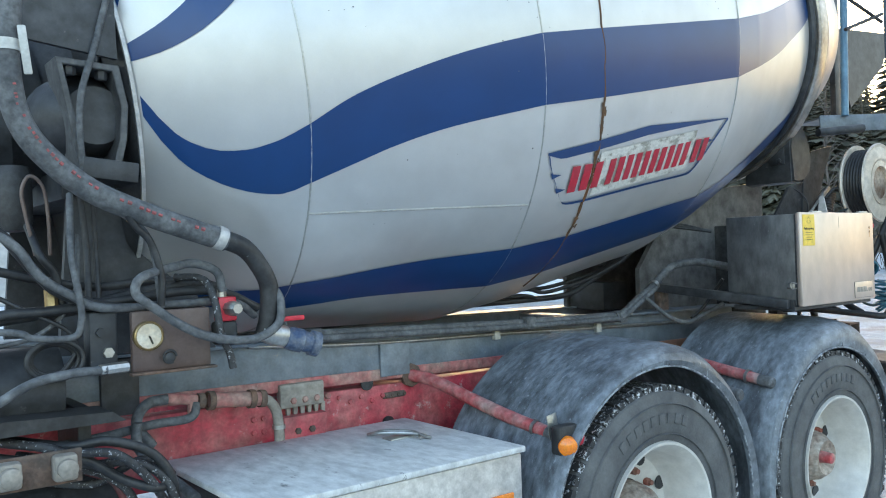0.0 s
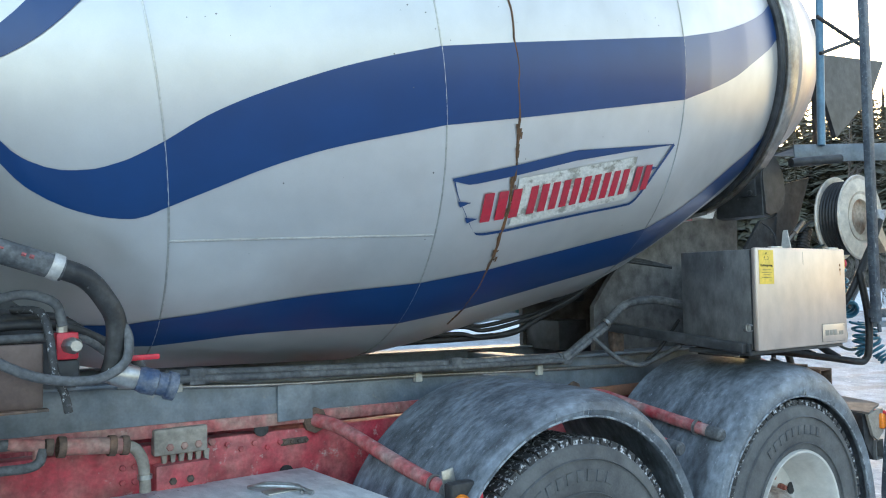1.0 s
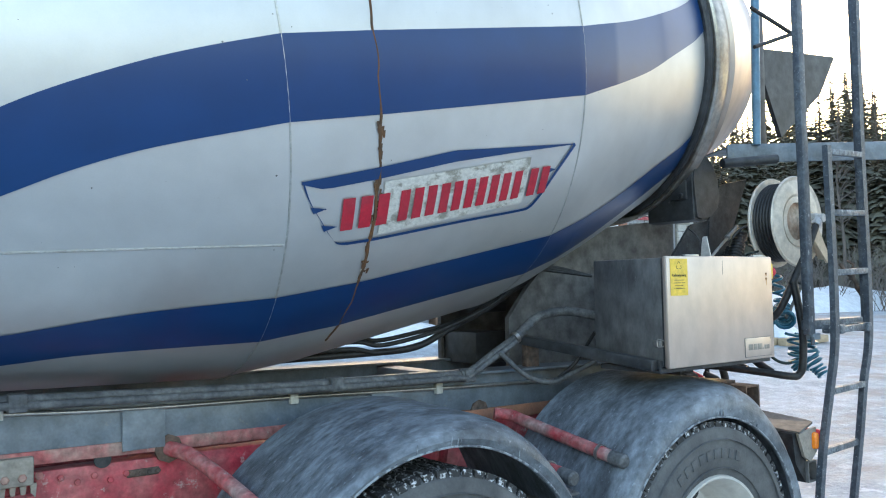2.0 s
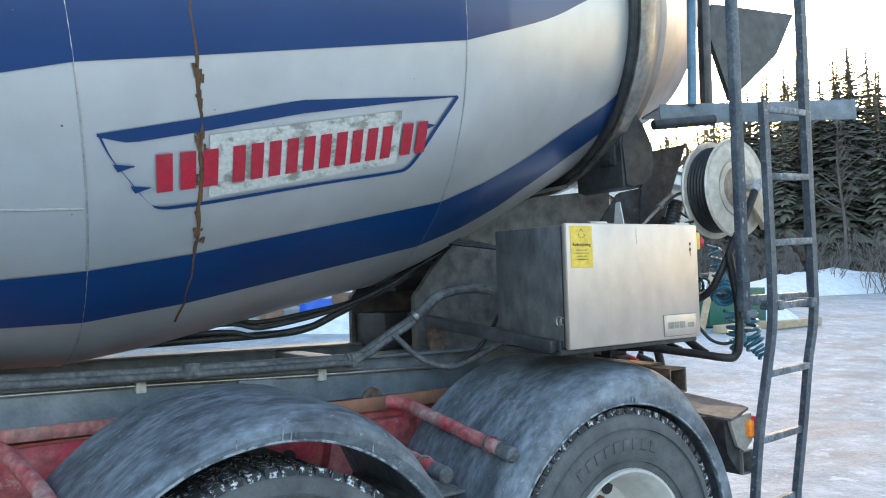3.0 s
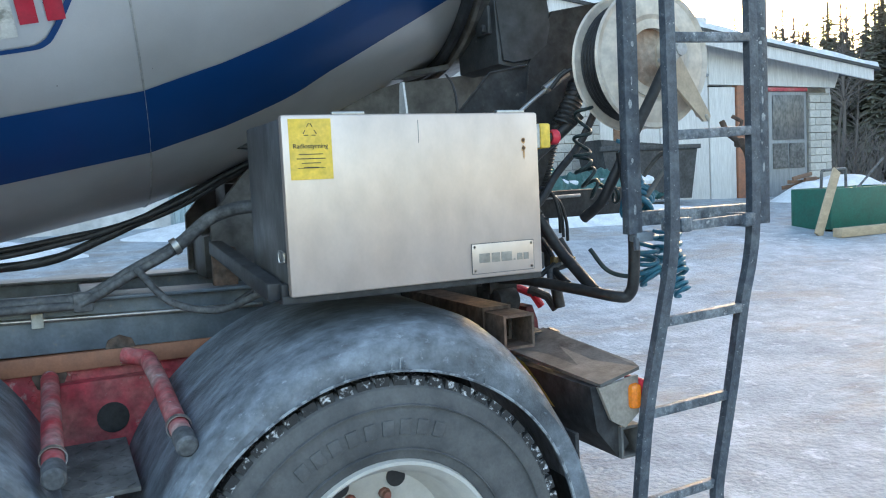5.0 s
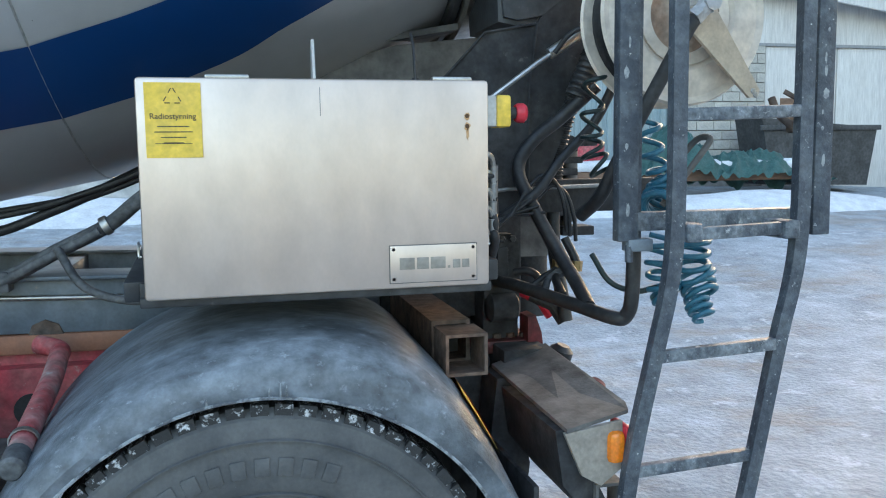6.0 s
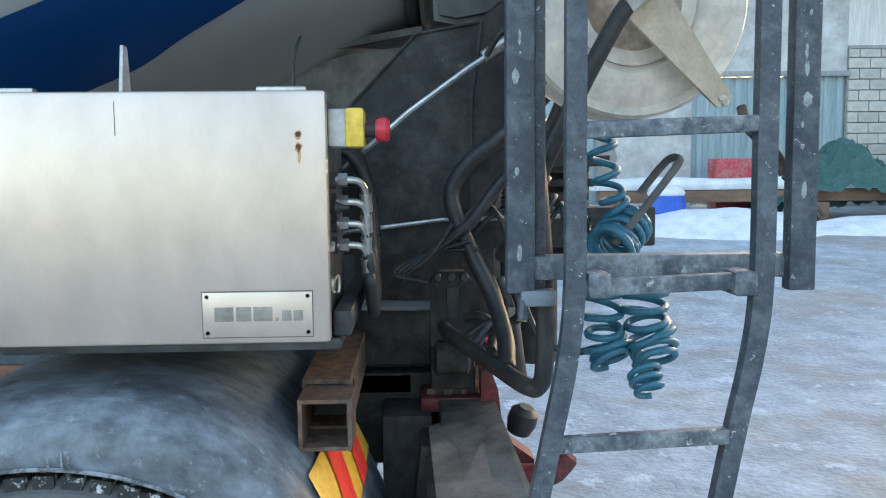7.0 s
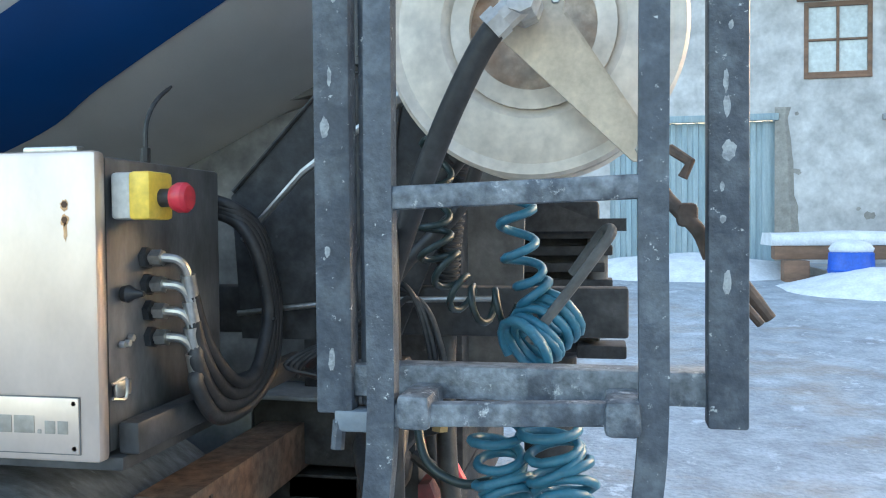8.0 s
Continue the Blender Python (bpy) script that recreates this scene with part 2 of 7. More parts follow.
CONCRETE = surface("bare_concrete", (0.33, 0.32, 0.29), (0.24, 0.23, 0.21), 0.9, 0.0, 3, 0.5, 40, 0.6)
CORRUGATED = surface("blue_grey_sheet", (0.27, 0.36, 0.40), (0.36, 0.43, 0.45), 0.55, 0.1, 1.5, 0.4, 40, 0.1, stretch=(3, 3, 0.4))
GREY_BOARD = surface("grey_board", (0.32, 0.33, 0.34), (0.26, 0.27, 0.28), 0.7, 0.0, 2, 0.4, 60, 0.2, stretch=(4, 4, 0.4))
WHITE_BOARD = surface("white_board", (0.68, 0.665, 0.645), (0.59, 0.57, 0.55), 0.65, 0.0, 2, 0.4, 60, 0.1, stretch=(4, 4, 0.4))
TIMBER = surface("weathered_timber", (0.24, 0.14, 0.09), (0.15, 0.10, 0.07), 0.8, 0.0, 4, 0.5, 60, 0.3, stretch=(0.3, 1, 1))
PALE_TIMBER = surface("pale_timber", (0.48, 0.37, 0.24), (0.38, 0.30, 0.2), 0.8, 0.0, 4, 0.5, 60, 0.3, stretch=(0.3, 1, 1))
TARP = surface("green_tarpaulin", (0.08, 0.20, 0.19), (0.13, 0.26, 0.25), 0.5, 0.0, 5, 0.4, 40, 0.2)
GREEN_BIN = surface("green_skip_paint", (0.02, 0.12, 0.085), (0.03, 0.10, 0.07), 0.5, 0.1, 5, 0.4, 60, 0.1)
BARREL_BLUE = surface("blue_barrel_plastic", (0.015, 0.10, 0.55), (0.02, 0.09, 0.45), 0.4, 0.0, 5, 0.4, 60, 0.05)
# needles paled to grey-brown: the distant forest's haze is mixed into their colour
NEEDLES = surface("hazy_spruce_needles", (0.115, 0.118, 0.085), (0.165, 0.152, 0.115), 0.85, 0.0, 1.3, 0.45, 20, 0.0, random_amount=0.35)
BARK = surface("grey_brown_bark", (0.13, 0.105, 0.085), (0.22, 0.19, 0.16), 0.9, 0.0, 6, 0.45, 30, 0.5)
TWIGS = surface("frosted_twigs", (0.11, 0.092, 0.080), (0.17, 0.15, 0.135), 0.9, 0.0, 2, 0.45, 30, 0.0)
# opaque panes; their pale base colour stands in for a reflection
GLASS_REFLECTION = surface("glass_painted_reflection", (0.55, 0.60, 0.60), (0.48, 0.54, 0.55), 0.15, 0.0, 2, 0.4, 20, 0.0, rough_var=0.05)


def ground_material():
    m = surface("icy_yard", (0.355, 0.402, 0.445), (0.270, 0.303, 0.332), 0.66, 0.0, 0.9, 0.45, 26, 1.0, rough_var=0.2, mottle=0.28, grain_mix=0.5, speck=((0.48, 0.53, 0.575), 0.50, 3.6, 0.06))
    m.node_tree.nodes["Bump"].inputs["Distance"].default_value = 0.022
    nt = m.node_tree
    n, l = nt.nodes, nt.links
    p = n["Principled BSDF"]
    src = p.inputs["Base Color"].links[0].from_socket
    co = n.new("ShaderNodeTexCoord")
    mp = n.new("ShaderNodeMapping")
    mp.inputs["Rotation"].default_value = (0, 0, 0.5)
    mp.inputs["Scale"].default_value = (0.9, 1.7, 1)
    l.new(co.outputs["Object"], mp.inputs["Vector"])
    dirt = n.new("ShaderNodeTexNoise")
    dirt.inputs["Scale"].default_value, dirt.inputs["Detail"].default_value = 0.55, 8.0
    dirt.inputs["Roughness"].default_value = 0.7
    l.new(mp.outputs["Vector"], dirt.inputs["Vector"])
    ramp = n.new("ShaderNodeValToRGB")
    ramp.color_ramp.elements[0].position, ramp.color_ramp.elements[1].position = 0.50, 0.60
    l.new(dirt.outputs["Fac"], ramp.inputs["Fac"])
    mix = n.new("ShaderNodeMixRGB")
    mix.inputs["Color2"].default_value = (0.27, 0.22, 0.16, 1)
    l.new(src, mix.inputs["Color1"])
    gate = n.new("ShaderNodeMath")
    gate.operation = "MULTIPLY"
    gate.inputs[1].default_value = 0.5
    l.new(ramp.outputs["Color"], gate.inputs[0])
    l.new(gate.outputs[0], mix.inputs["Fac"])
    l.new(mix.outputs["Color"], p.inputs["Base Color"])
    return m


ICE = ground_material()


# ---- building blocks ----
def part(name, bm, material, parent=None, label="", smooth=0.6):
    me = bpy.data.meshes.new(name)
    bmesh.ops.recalc_face_normals(bm, faces=bm.faces)
    bm.to_mesh(me)
    bm.free()
    me.materials.append(material)
    if smooth:
        for poly in me.polygons:
            poly.use_smooth = True
        me.set_sharp_from_angle(angle=smooth)
    ob = new(name, me)
    if parent is not None:
        ob.parent = parent
        if parent.type == "EMPTY":
            ob.matrix_parent_inverse = Matrix.Translation(-parent.location)
    return tagged(ob, label)


def thing(name, at, label, category, group="", kind=""):
    ob = new(name)
    ob.location = at
    ob.empty_display_size = 0.2
    return tagged(ob, label, category, group, kind)


def box(bm, x0, x1, y0, y1, z0, z1, bevel=0.0, m=None):
    vs = [bm.verts.new((x, y, z)) for x in (x0, x1) for y in (y0, y1) for z in (z0, z1)]
    fs = [bm.faces.new([vs[i] for i in f]) for f in ((0, 1, 3, 2), (4, 6, 7, 5), (0, 4, 5, 1), (2, 3, 7, 6), (0, 2, 6, 4), (1, 5, 7, 3))]
    if m is not None:
        for v in vs:
            v.co = m @ v.co
    if bevel:
        edges = list({e for f in fs for e in f.edges})
        bmesh.ops.bevel(bm, geom=edges, offset=bevel, segments=2, affect="EDGES", profile=0.5)
    return bm


def boxed(*args, **kw):
    return box(bmesh.new(), *args, **kw)


def prism(bm, poly, axis, lo, hi):
    """A polygon in the plane across the axis (0 x: points are (y, z); 1 y: (x, z); 2 z: (x, y)), drawn out from lo to hi."""
    def at(p, d):
        return ((d, p[0], p[1]), (p[0], d, p[1]), (p[0], p[1], d))[axis]
    a = [bm.verts.new(at(p, lo)) for p in poly]
    b = [bm.verts.new(at(p, hi)) for p in poly]
    n = len(poly)
    bm.faces.new(a)
    bm.faces.new(b[::-1])
    for i in range(n):
        bm.faces.new((a[i], b[i], b[(i + 1) % n], a[(i + 1) % n]))
    return bm


def curve_points(ctrl, steps=6):
    """A smooth line through the control points."""
    c = [Vector(p) for p in ctrl]
    c = [2 * c[0] - c[1]] + c + [2 * c[-1] - c[-2]]
    out = []
    for i in range(1, len(c) - 2):
        p0, p1, p2, p3 = c[i - 1:i + 3]
        for k in range(steps):
            t = k / steps
            out.append(0.5 * ((2 * p1) + (p2 - p0) * t + (2 * p0 - 5 * p1 + 4 * p2 - p3) * t * t + (3 * p1 - p0 - 3 * p2 + p3) * t ** 3))
    out.append(c[-2])
    return out


def tube(bm, pts, r, n=10, caps=True):
    """A round tube along the points; r: one radius or one for each point."""
    pts = [Vector(p) for p in pts]
    rs = r if isinstance(r, (list, tuple)) else [r] * len(pts)
    d = (pts[1] - pts[0]).normalized()
    u = d.orthogonal().normalized()
    rings = []
    for i, p in enumerate(pts):
        a = pts[max(0, i - 1)]
        b = pts[min(len(pts) - 1, i + 1)]
        d = (b - a).normalized()
        u = (u - d * u.dot(d)).normalized()
        w = d.cross(u)
        rings.append([bm.verts.new(p + rs[i] * (math.cos(k * math.tau / n) * u + math.sin(k * math.tau / n) * w)) for k in range(n)])
    for a, b in zip(rings, rings[1:]):
        for k in range(n):
            bm.faces.new((a[k], a[(k + 1) % n], b[(k + 1) % n], b[k]))
    if caps:
        bm.faces.new(rings[0][::-1])
        bm.faces.new(rings[-1])
    return bm


def tubed(pts, r, n=10):
    return tube(bmesh.new(), pts, r, n)


def lathe(bm, prof, origin, axis, n=48, a0=0.0, a1=math.tau, closed=False):
    """Turns a profile of (distance along, radius) round the axis. closed: the profile is a ring in section."""
    ax = Vector(axis).normalized()
    u = ax.orthogonal().normalized()
    if abs(ax.y) > 0.9:
        u = Vector((1, 0, 0))
    w = ax.cross(u)
    o = Vector(origin)
    full = abs(a1 - a0 - math.tau) < 1e-6
    m = n if full else n + 1
    rings = []
    for s, r in prof:
        rings.append([bm.verts.new(o + s * ax + r * (math.cos(a0 + (a1 - a0) * k / n) * u + math.sin(a0 + (a1 - a0) * k / n) * w)) for k in range(m)])
    pairs = list(zip(rings, rings[1:])) + ([(rings[-1], rings[0])] if closed else [])
    for a, b in pairs:
        for k in range(n):
            j = (k + 1) % m
            bm.faces.new((a[k], a[j], b[j], b[k]))
    if not closed and full:
        for ring, flip in ((rings[0], True), (rings[-1], False)):
            bm.faces.new(ring[::-1] if flip else ring)
    elif not full and closed:
        bm.faces.new([r[0] for r in rings])
        bm.faces.new([r[-1] for r in rings][::-1])
    return bm


def lathed(prof, origin, axis, n=48, **kw):
    return lathe(bmesh.new(), prof, origin, axis, n, **kw)


def bolt(bm, at, axis, r=0.012, h=0.012):
    ax = Vector(axis).normalized()
    return lathe(bm, [(0, r), (h * 0.8, r), (h, r * 0.8)], Vector(at) - ax * 0.003, ax, 6)


def box_tube_frame(bm, p, q, w, d, side=(0, 1, 0)):
    """A square bar from p to q, w across and d deep (along side)."""
    p, q = Vector(p), Vector(q)
    ax = (q - p).normalized()
    s = (Vector(side) - ax * Vector(side).dot(ax)).normalized()
    c = ax.cross(s)
    m = Matrix((( *c, 0), (*s, 0), (*ax, 0), (0, 0, 0, 1))).transposed()
    m.translation = p
    return box(bm, -w / 2, w / 2, -d / 2, d / 2, 0, (q - p).length, 0.004, m)


def bar(p, q, w, d, side=(0, 1, 0)):
    return box_tube_frame(bmesh.new(), p, q, w, d, side)


# ---- ground ----
def rise(x, y):
    """The yard is level round the truck and climbs gently behind it."""
    e = max(0.0, y - 2.0)
    up = 1.15 * (1 - math.exp(-e * e / 75.0))
    return up - 0.45 * (1 - math.exp(-(max(0.0, x - 5.0) / 14.0) ** 2)) * min(1.0, up)


def ground_height(x, y):
    n = noise.noise(Vector((x * 0.35, y * 0.35, 0.0))) * 0.035 + noise.noise(Vector((x * 1.3, y * 1.3, 3.0))) * 0.014
    n += noise.noise(Vector((x * 4.0, y * 4.0, 7.0))) * 0.006
    near = min(1.0, max(0.0, (math.hypot(x + 0.6, y - 0.8) - 1.9) / 1.5))
    return rise(x, y) + n * near


def build_ground():
    n = 210
    def spread(i):
        u = 2 * i / n - 1
        return math.copysign((math.sinh(5.2 * abs(u)) / math.sinh(5.2)) * 230, u)
    xs = [2 + spread(i) for i in range(n + 1)]
    ys = [3 + spread(i) for i in range(n + 1)]
    verts = [(x, y, ground_height(x, y)) for y in ys for x in xs]
    faces = [(j * (n + 1) + i, j * (n + 1) + i + 1, (j + 1) * (n + 1) + i + 1, (j + 1) * (n + 1) + i) for j in range(n) for i in range(n)]
    me = bpy.data.meshes.new("ground")
    me.from_pydata(verts, [], faces)
    me.materials.append(ICE)
    for poly in me.polygons:
        poly.use_smooth = True
    tagged(new("ground", me), "icy yard of packed snow with brown dirt patches", "ground", kind="structure")


build_ground()

# ---- the truck ----
truck = thing("mixer_truck", (-1.0, 1.2, 0.0), "silver and blue concrete mixer truck with red chassis, dirty and frosted", "truck")

# drum, turned round a tilted axis
DRUM_O, DRUM_TILT = Vector((0, 1.198, 2.772)), radians(10.25)
DRUM_A = Vector((math.cos(DRUM_TILT), 0, math.sin(DRUM_TILT)))
DRUM_V = Vector((-math.sin(DRUM_TILT), 0, math.cos(DRUM_TILT)))
DRUM_U = Vector((0, -1, 0))
DRUM_TURN = 1.8
DRUM_PROFILE = [(-3.05, 0.735), (-2.95, 0.83), (-2.86, 0.89), (-2.78, 0.93), (-2.70, 0.965), (-2.6, 0.997), (-1.715, 1.178), (-1.40, 1.19), (-0.43, 1.168),
                (-0.2, 1.13), (0.25, 1.02), (0.74, 0.885)]


def drum_r(s):
    return float(np.interp(s, [p[0] for p in DRUM_PROFILE], [p[1] for p in DRUM_PROFILE]))


def on_drum(s, deg, up=0.0):
    a = radians(deg + DRUM_TURN)
    return DRUM_O + DRUM_A * s + (drum_r(s) + up) * (math.cos(a) * DRUM_U + math.sin(a) * DRUM_V)


def drum_lathe(prof, n=144):
    bm = bmesh.new()
    rings = [[bm.verts.new(DRUM_O + DRUM_A * s + r * (math.cos(k * math.tau / n) * DRUM_U + math.sin(k * math.tau / n) * DRUM_V)) for k in range(n)] for s, r in prof]
    for a, b in zip(rings, rings[1:]):
        for k in range(n):
            bm.faces.new((a[k], a[(k + 1) % n], b[(k + 1) % n], b[k]))
    return bm


def drum_patch(upper, lower, up=0.003, rows=10):
    """A thin painted area on the drum between two lines of (distance along, degrees round)."""
    s0, s1 = max(upper[0][0], lower[0][0]), min(upper[-1][0], lower[-1][0])
    n = max(2, int((s1 - s0) / 0.035))
    knots = sorted({s0 + (s1 - s0) * i / n for i in range(n + 1)} | {p[0] for p in DRUM_PROFILE if s0 < p[0] < s1})
    bm = bmesh.new()
    grid = []
    for s in knots:
        a = float(np.interp(s, [p[0] for p in upper], [p[1] for p in upper]))
        b = float(np.interp(s, [p[0] for p in lower], [p[1] for p in lower]))
        grid.append([bm.verts.new(on_drum(s, a + (b - a) * k / rows, up)) for k in range(rows + 1)])
    for p, q in zip(grid, grid[1:]):
        for k in range(rows):
            bm.faces.new((p[k], q[k], q[k + 1], p[k + 1]))
    return bm


def eased(points, steps=5):
    """More points on a smooth line through the given ones."""
    v = curve_points([(p[0], p[1], 0) for p in points], steps)
    return [(p.x, p.y) for p in v]


drum = part("drum", drum_lathe(DRUM_PROFILE + [(0.74, 0.80)]), SILVER, truck, "silver painted steel drum with weld seams", smooth=0.9)
MID_UP = eased([(-3.04, -9), (-2.98, -17), (-2.90, -20.8), (-2.80, -21.3), (-2.70, -19.6), (-2.6, -16.8), (-2.47, -13), (-2.31, -10), (-2.1, -7.3), (-1.92, -5.8), (-1.72, -4.7)]) \
    + eased([(-0.43, -4.2), (-0.05, -2.4), (0.3, 1.0), (0.55, 4.8), (0.735, 9.5)])
MID_LO = eased([(-3.04, -13.8), (-2.99, -21.4), (-2.92, -26.4), (-2.81, -29.6), (-2.69, -30.3), (-2.6, -28.2), (-2.45, -25), (-2.29, -22), (-2.08, -19.5), (-1.72, -17.2)]) \
    + eased([(-0.43, -17), (0.04, -14), (0.3, -10.6), (0.59, -6.2), (0.735, -2.5)])
LOW_UP = eased([(-2.9, -60), (-2.6, -54), (-2.5, -53), (-2.15, -49.3), (-1.72, -47.4)]) + eased([(-0.45, -47.6), (0.0, -45.5), (0.3, -42), (0.62, -39), (0.735, -36)])
LOW_LO = eased([(-2.9, -67), (-2.5, -63), (-2.24, -60.6), (-1.72, -59.7)]) + eased([(-0.45, -60.3), (0.0, -60), (0.2, -57), (0.53, -52.8), (0.735, -50)])
TOP_LO = eased([(-3.045, -1), (-2.97, -0.3), (-2.88, 1.9), (-2.8, 5), (-2.71, 8.9), (-2.52, 13.9), (-2.2, 20), (-1.72, 25), (-0.4, 25), (0.735, 34)])
TOP_UP = eased([(-3.045, 3.2), (-2.945, 6.2), (-2.844, 10.9), (-2.77, 15.9), (-2.6, 24), (-2.3, 32), (-1.72, 38), (-0.4, 38), (0.735, 46)])
HIGH_LO = eased([(-3.045, 12), (-2.99, 20.5), (-2.9, 28), (-2.7, 38), (-2.4, 50)])
HIGH_UP = eased([(-3.045, 17), (-3.02, 22.5), (-2.94, 30), (-2.75, 44), (-2.4, 58)])
for up, lo in ((MID_UP, MID_LO), (LOW_UP, LOW_LO), (TOP_UP, TOP_LO), (HIGH_UP, HIGH_LO)):
    part("stripe", drum_patch(up, lo), BLUE, drum, "deep blue painted stripe")


def drum_line(points, r, n=6, up=0.0):
    return tubed([on_drum(s, d, up) for s, d in points], r, n)


# weld seams, raised beads
for s in (-2.6, -1.715, -0.43):
    part("weld_seam", drum_line([(s, -110 + 2.5 * k) for k in range(90)], 0.0035), WELD, drum, "narrow raised weld seam")
part("weld_seam", drum_line([(-2.6 + 0.0875 * k, -34.9 - 0.18 * k) for k in range(11)], 0.004), WELD, drum, "narrow raised weld seam")
rust_pts = []
rng = random.Random(4)
for k in range(70):
    rust_pts.append((-1.40 + 0.003 * math.sin(k * 0.9) + rng.uniform(-0.002, 0.002), 20 - 1.25 * k))
bm = bmesh.new()
tube(bm, [on_drum(s, d, 0.0) for s, d in rust_pts], [0.0045 + (0.004 if -48 < d < -16 else 0) * rng.random() for s, d in rust_pts], 6)
part("rust_streak", bm, RUST, drum, "brown rust run along a seam")
bm = bmesh.new()
for k in range(46):
    d = rng.uniform(-45, -16)
    s = -1.40 + rng.gauss(0, 0.008)
    h = rng.uniform(0.3, 1.4)
    w = rng.uniform(0.003, 0.007)
    q = [on_drum(s - w, d, 0.004), on_drum(s + w, d, 0.004), on_drum(s + w * 0.6, d - h, 0.004), on_drum(s - w * 0.6, d - h, 0.004)]
    bm.faces.new([bm.verts.new(v) for v in q])
tagged(part("rust_stain", bm, RUST, drum, "flaking brown rust"), kind="stuff")
bm = bmesh.new()
for k in range(90):
    s, d = rng.uniform(-2.5, -0.3), rng.choice((rng.uniform(-2, 14), rng.uniform(-2, 14), rng.uniform(-45, 20)))
    w = rng.uniform(0.0012, 0.0038)
    q = [on_drum(s - w, d, 0.0045), on_drum(s, d + w * 40, 0.0045), on_drum(s + w, d, 0.0045), on_drum(s, d - w * 50, 0.0045)]
    bm.faces.new([bm.verts.new(v) for v in q])
tagged(part("cement_spatter", bm, GREY_PLATE, drum, "small dark cement spatters"), kind="stuff")

# painted sign on the drum: blue outline, top wedge and plain red bars for the company lettering
SIGN_TOP = [(-1.68, -26.3), (-1.08, -24.3), (-0.47, -26.1)]
part("sign_wedge", drum_patch(SIGN_TOP, [(-1.68, -26.7), (-1.60, -27.9), (-1.08, -26.3), (-0.75, -26.2), (-0.47, -26.3)], 0.0045, 3), BLUE, drum)
for run in ([(-1.68, -26.4), (-1.655, -29.5), (-1.61, -33), (-1.56, -36.6), (-1.52, -38.0), (-1.40, -38.2), (-1.0, -38.3), (-0.72, -38.6), (-0.655, -38.3), (-0.62, -36.6),
             (-0.585, -34.0), (-0.545, -31), (-0.47, -26.2)],):
    fine = eased(run, 4)
    bm = bmesh.new()
    a = [bm.verts.new(on_drum(s, d + 0.28, 0.0045)) for s, d in fine]
    b = [bm.verts.new(on_drum(s + 0.010, d - 0.28, 0.0045)) for s, d in fine]
    for k in range(len(fine) - 1):
        bm.faces.new((a[k], a[k + 1], b[k + 1], b[k]))
    part("sign_outline", bm, BLUE, drum)
for s, d, w in ((-1.645, -30.6, 0.06), (-1.60, -34.0, 0.06), (-0.60, -30.2, 0.055), (-0.63, -33.2, 0.05)):
    bm = bmesh.new()
    q = [on_drum(s, d, 0.0048), on_drum(s + w * (1 if s < -1 else 0.9), d - 0.6, 0.0048), on_drum(s + 0.012, d - 1.2, 0.0048)]
    bm.faces.new([bm.verts.new(v) for v in q])
    part("sign_flourish", bm, BLUE, drum)
part("sign_film", drum_patch([(-1.375, -27.9), (-0.70, -27.6)], [(-1.375, -37.4), (-0.70, -36.9)], 0.0036, 8), WORN_FILM, drum, "scuffed grey patch where film peeled off")
x = -1.545
for word, width in ((3, 0.067), (10, 0.059), (2, 0.062)):
    for k in range(word):
        hgt = 5.6
        part("sign_bar", drum_patch([(x + 0.016, -29.9), (x + 0.016 + width * 0.68, -29.9)], [(x + 0.016, -29.9 - hgt), (x + 0.016 + width * 0.68, -29.9 - hgt)], 0.006, 4), RED_LETTER, drum,
             "plain red bar of the sign")
        x += width
    x += 0.024

# rear roller track, cone and front bearing flange of the drum
part("roller_ring", drum_lathe([(0.735, 0.80), (0.735, 0.905), (0.745, 0.915), (0.765, 0.915), (0.775, 0.905)]), DARK, drum, "dark flange before the roller track")
part("roller_track", drum_lathe([(0.775, 0.80), (0.775, 0.925), (0.785, 0.935), (0.86, 0.935), (0.89, 0.915), (0.89, 0.80)]), TRACK, drum, "worn steel roller track with rusty edges")
part("rear_cone", drum_lathe([(0.89, 0.86), (0.93, 0.87), (0.95, 0.85), (1.05, 0.82), (1.07, 0.835), (1.10, 0.80), (1.5, 0.66), (1.55, 0.66), (1.55, 0.58)]), STEEL, drum, "bare steel discharge cone")
part("front_flange", drum_lathe([(-3.05, 0.70), (-3.05, 0.748), (-3.062, 0.748), (-3.062, 0.30)]), ALU, drum, "pale rim of the front flange")
part("front_plate", drum_lathe([(-3.064, 0.742), (-3.085, 0.70), (-3.09, 0.35), (-3.25, 0.30), (-3.25, 0.01)]), BLACK, drum)


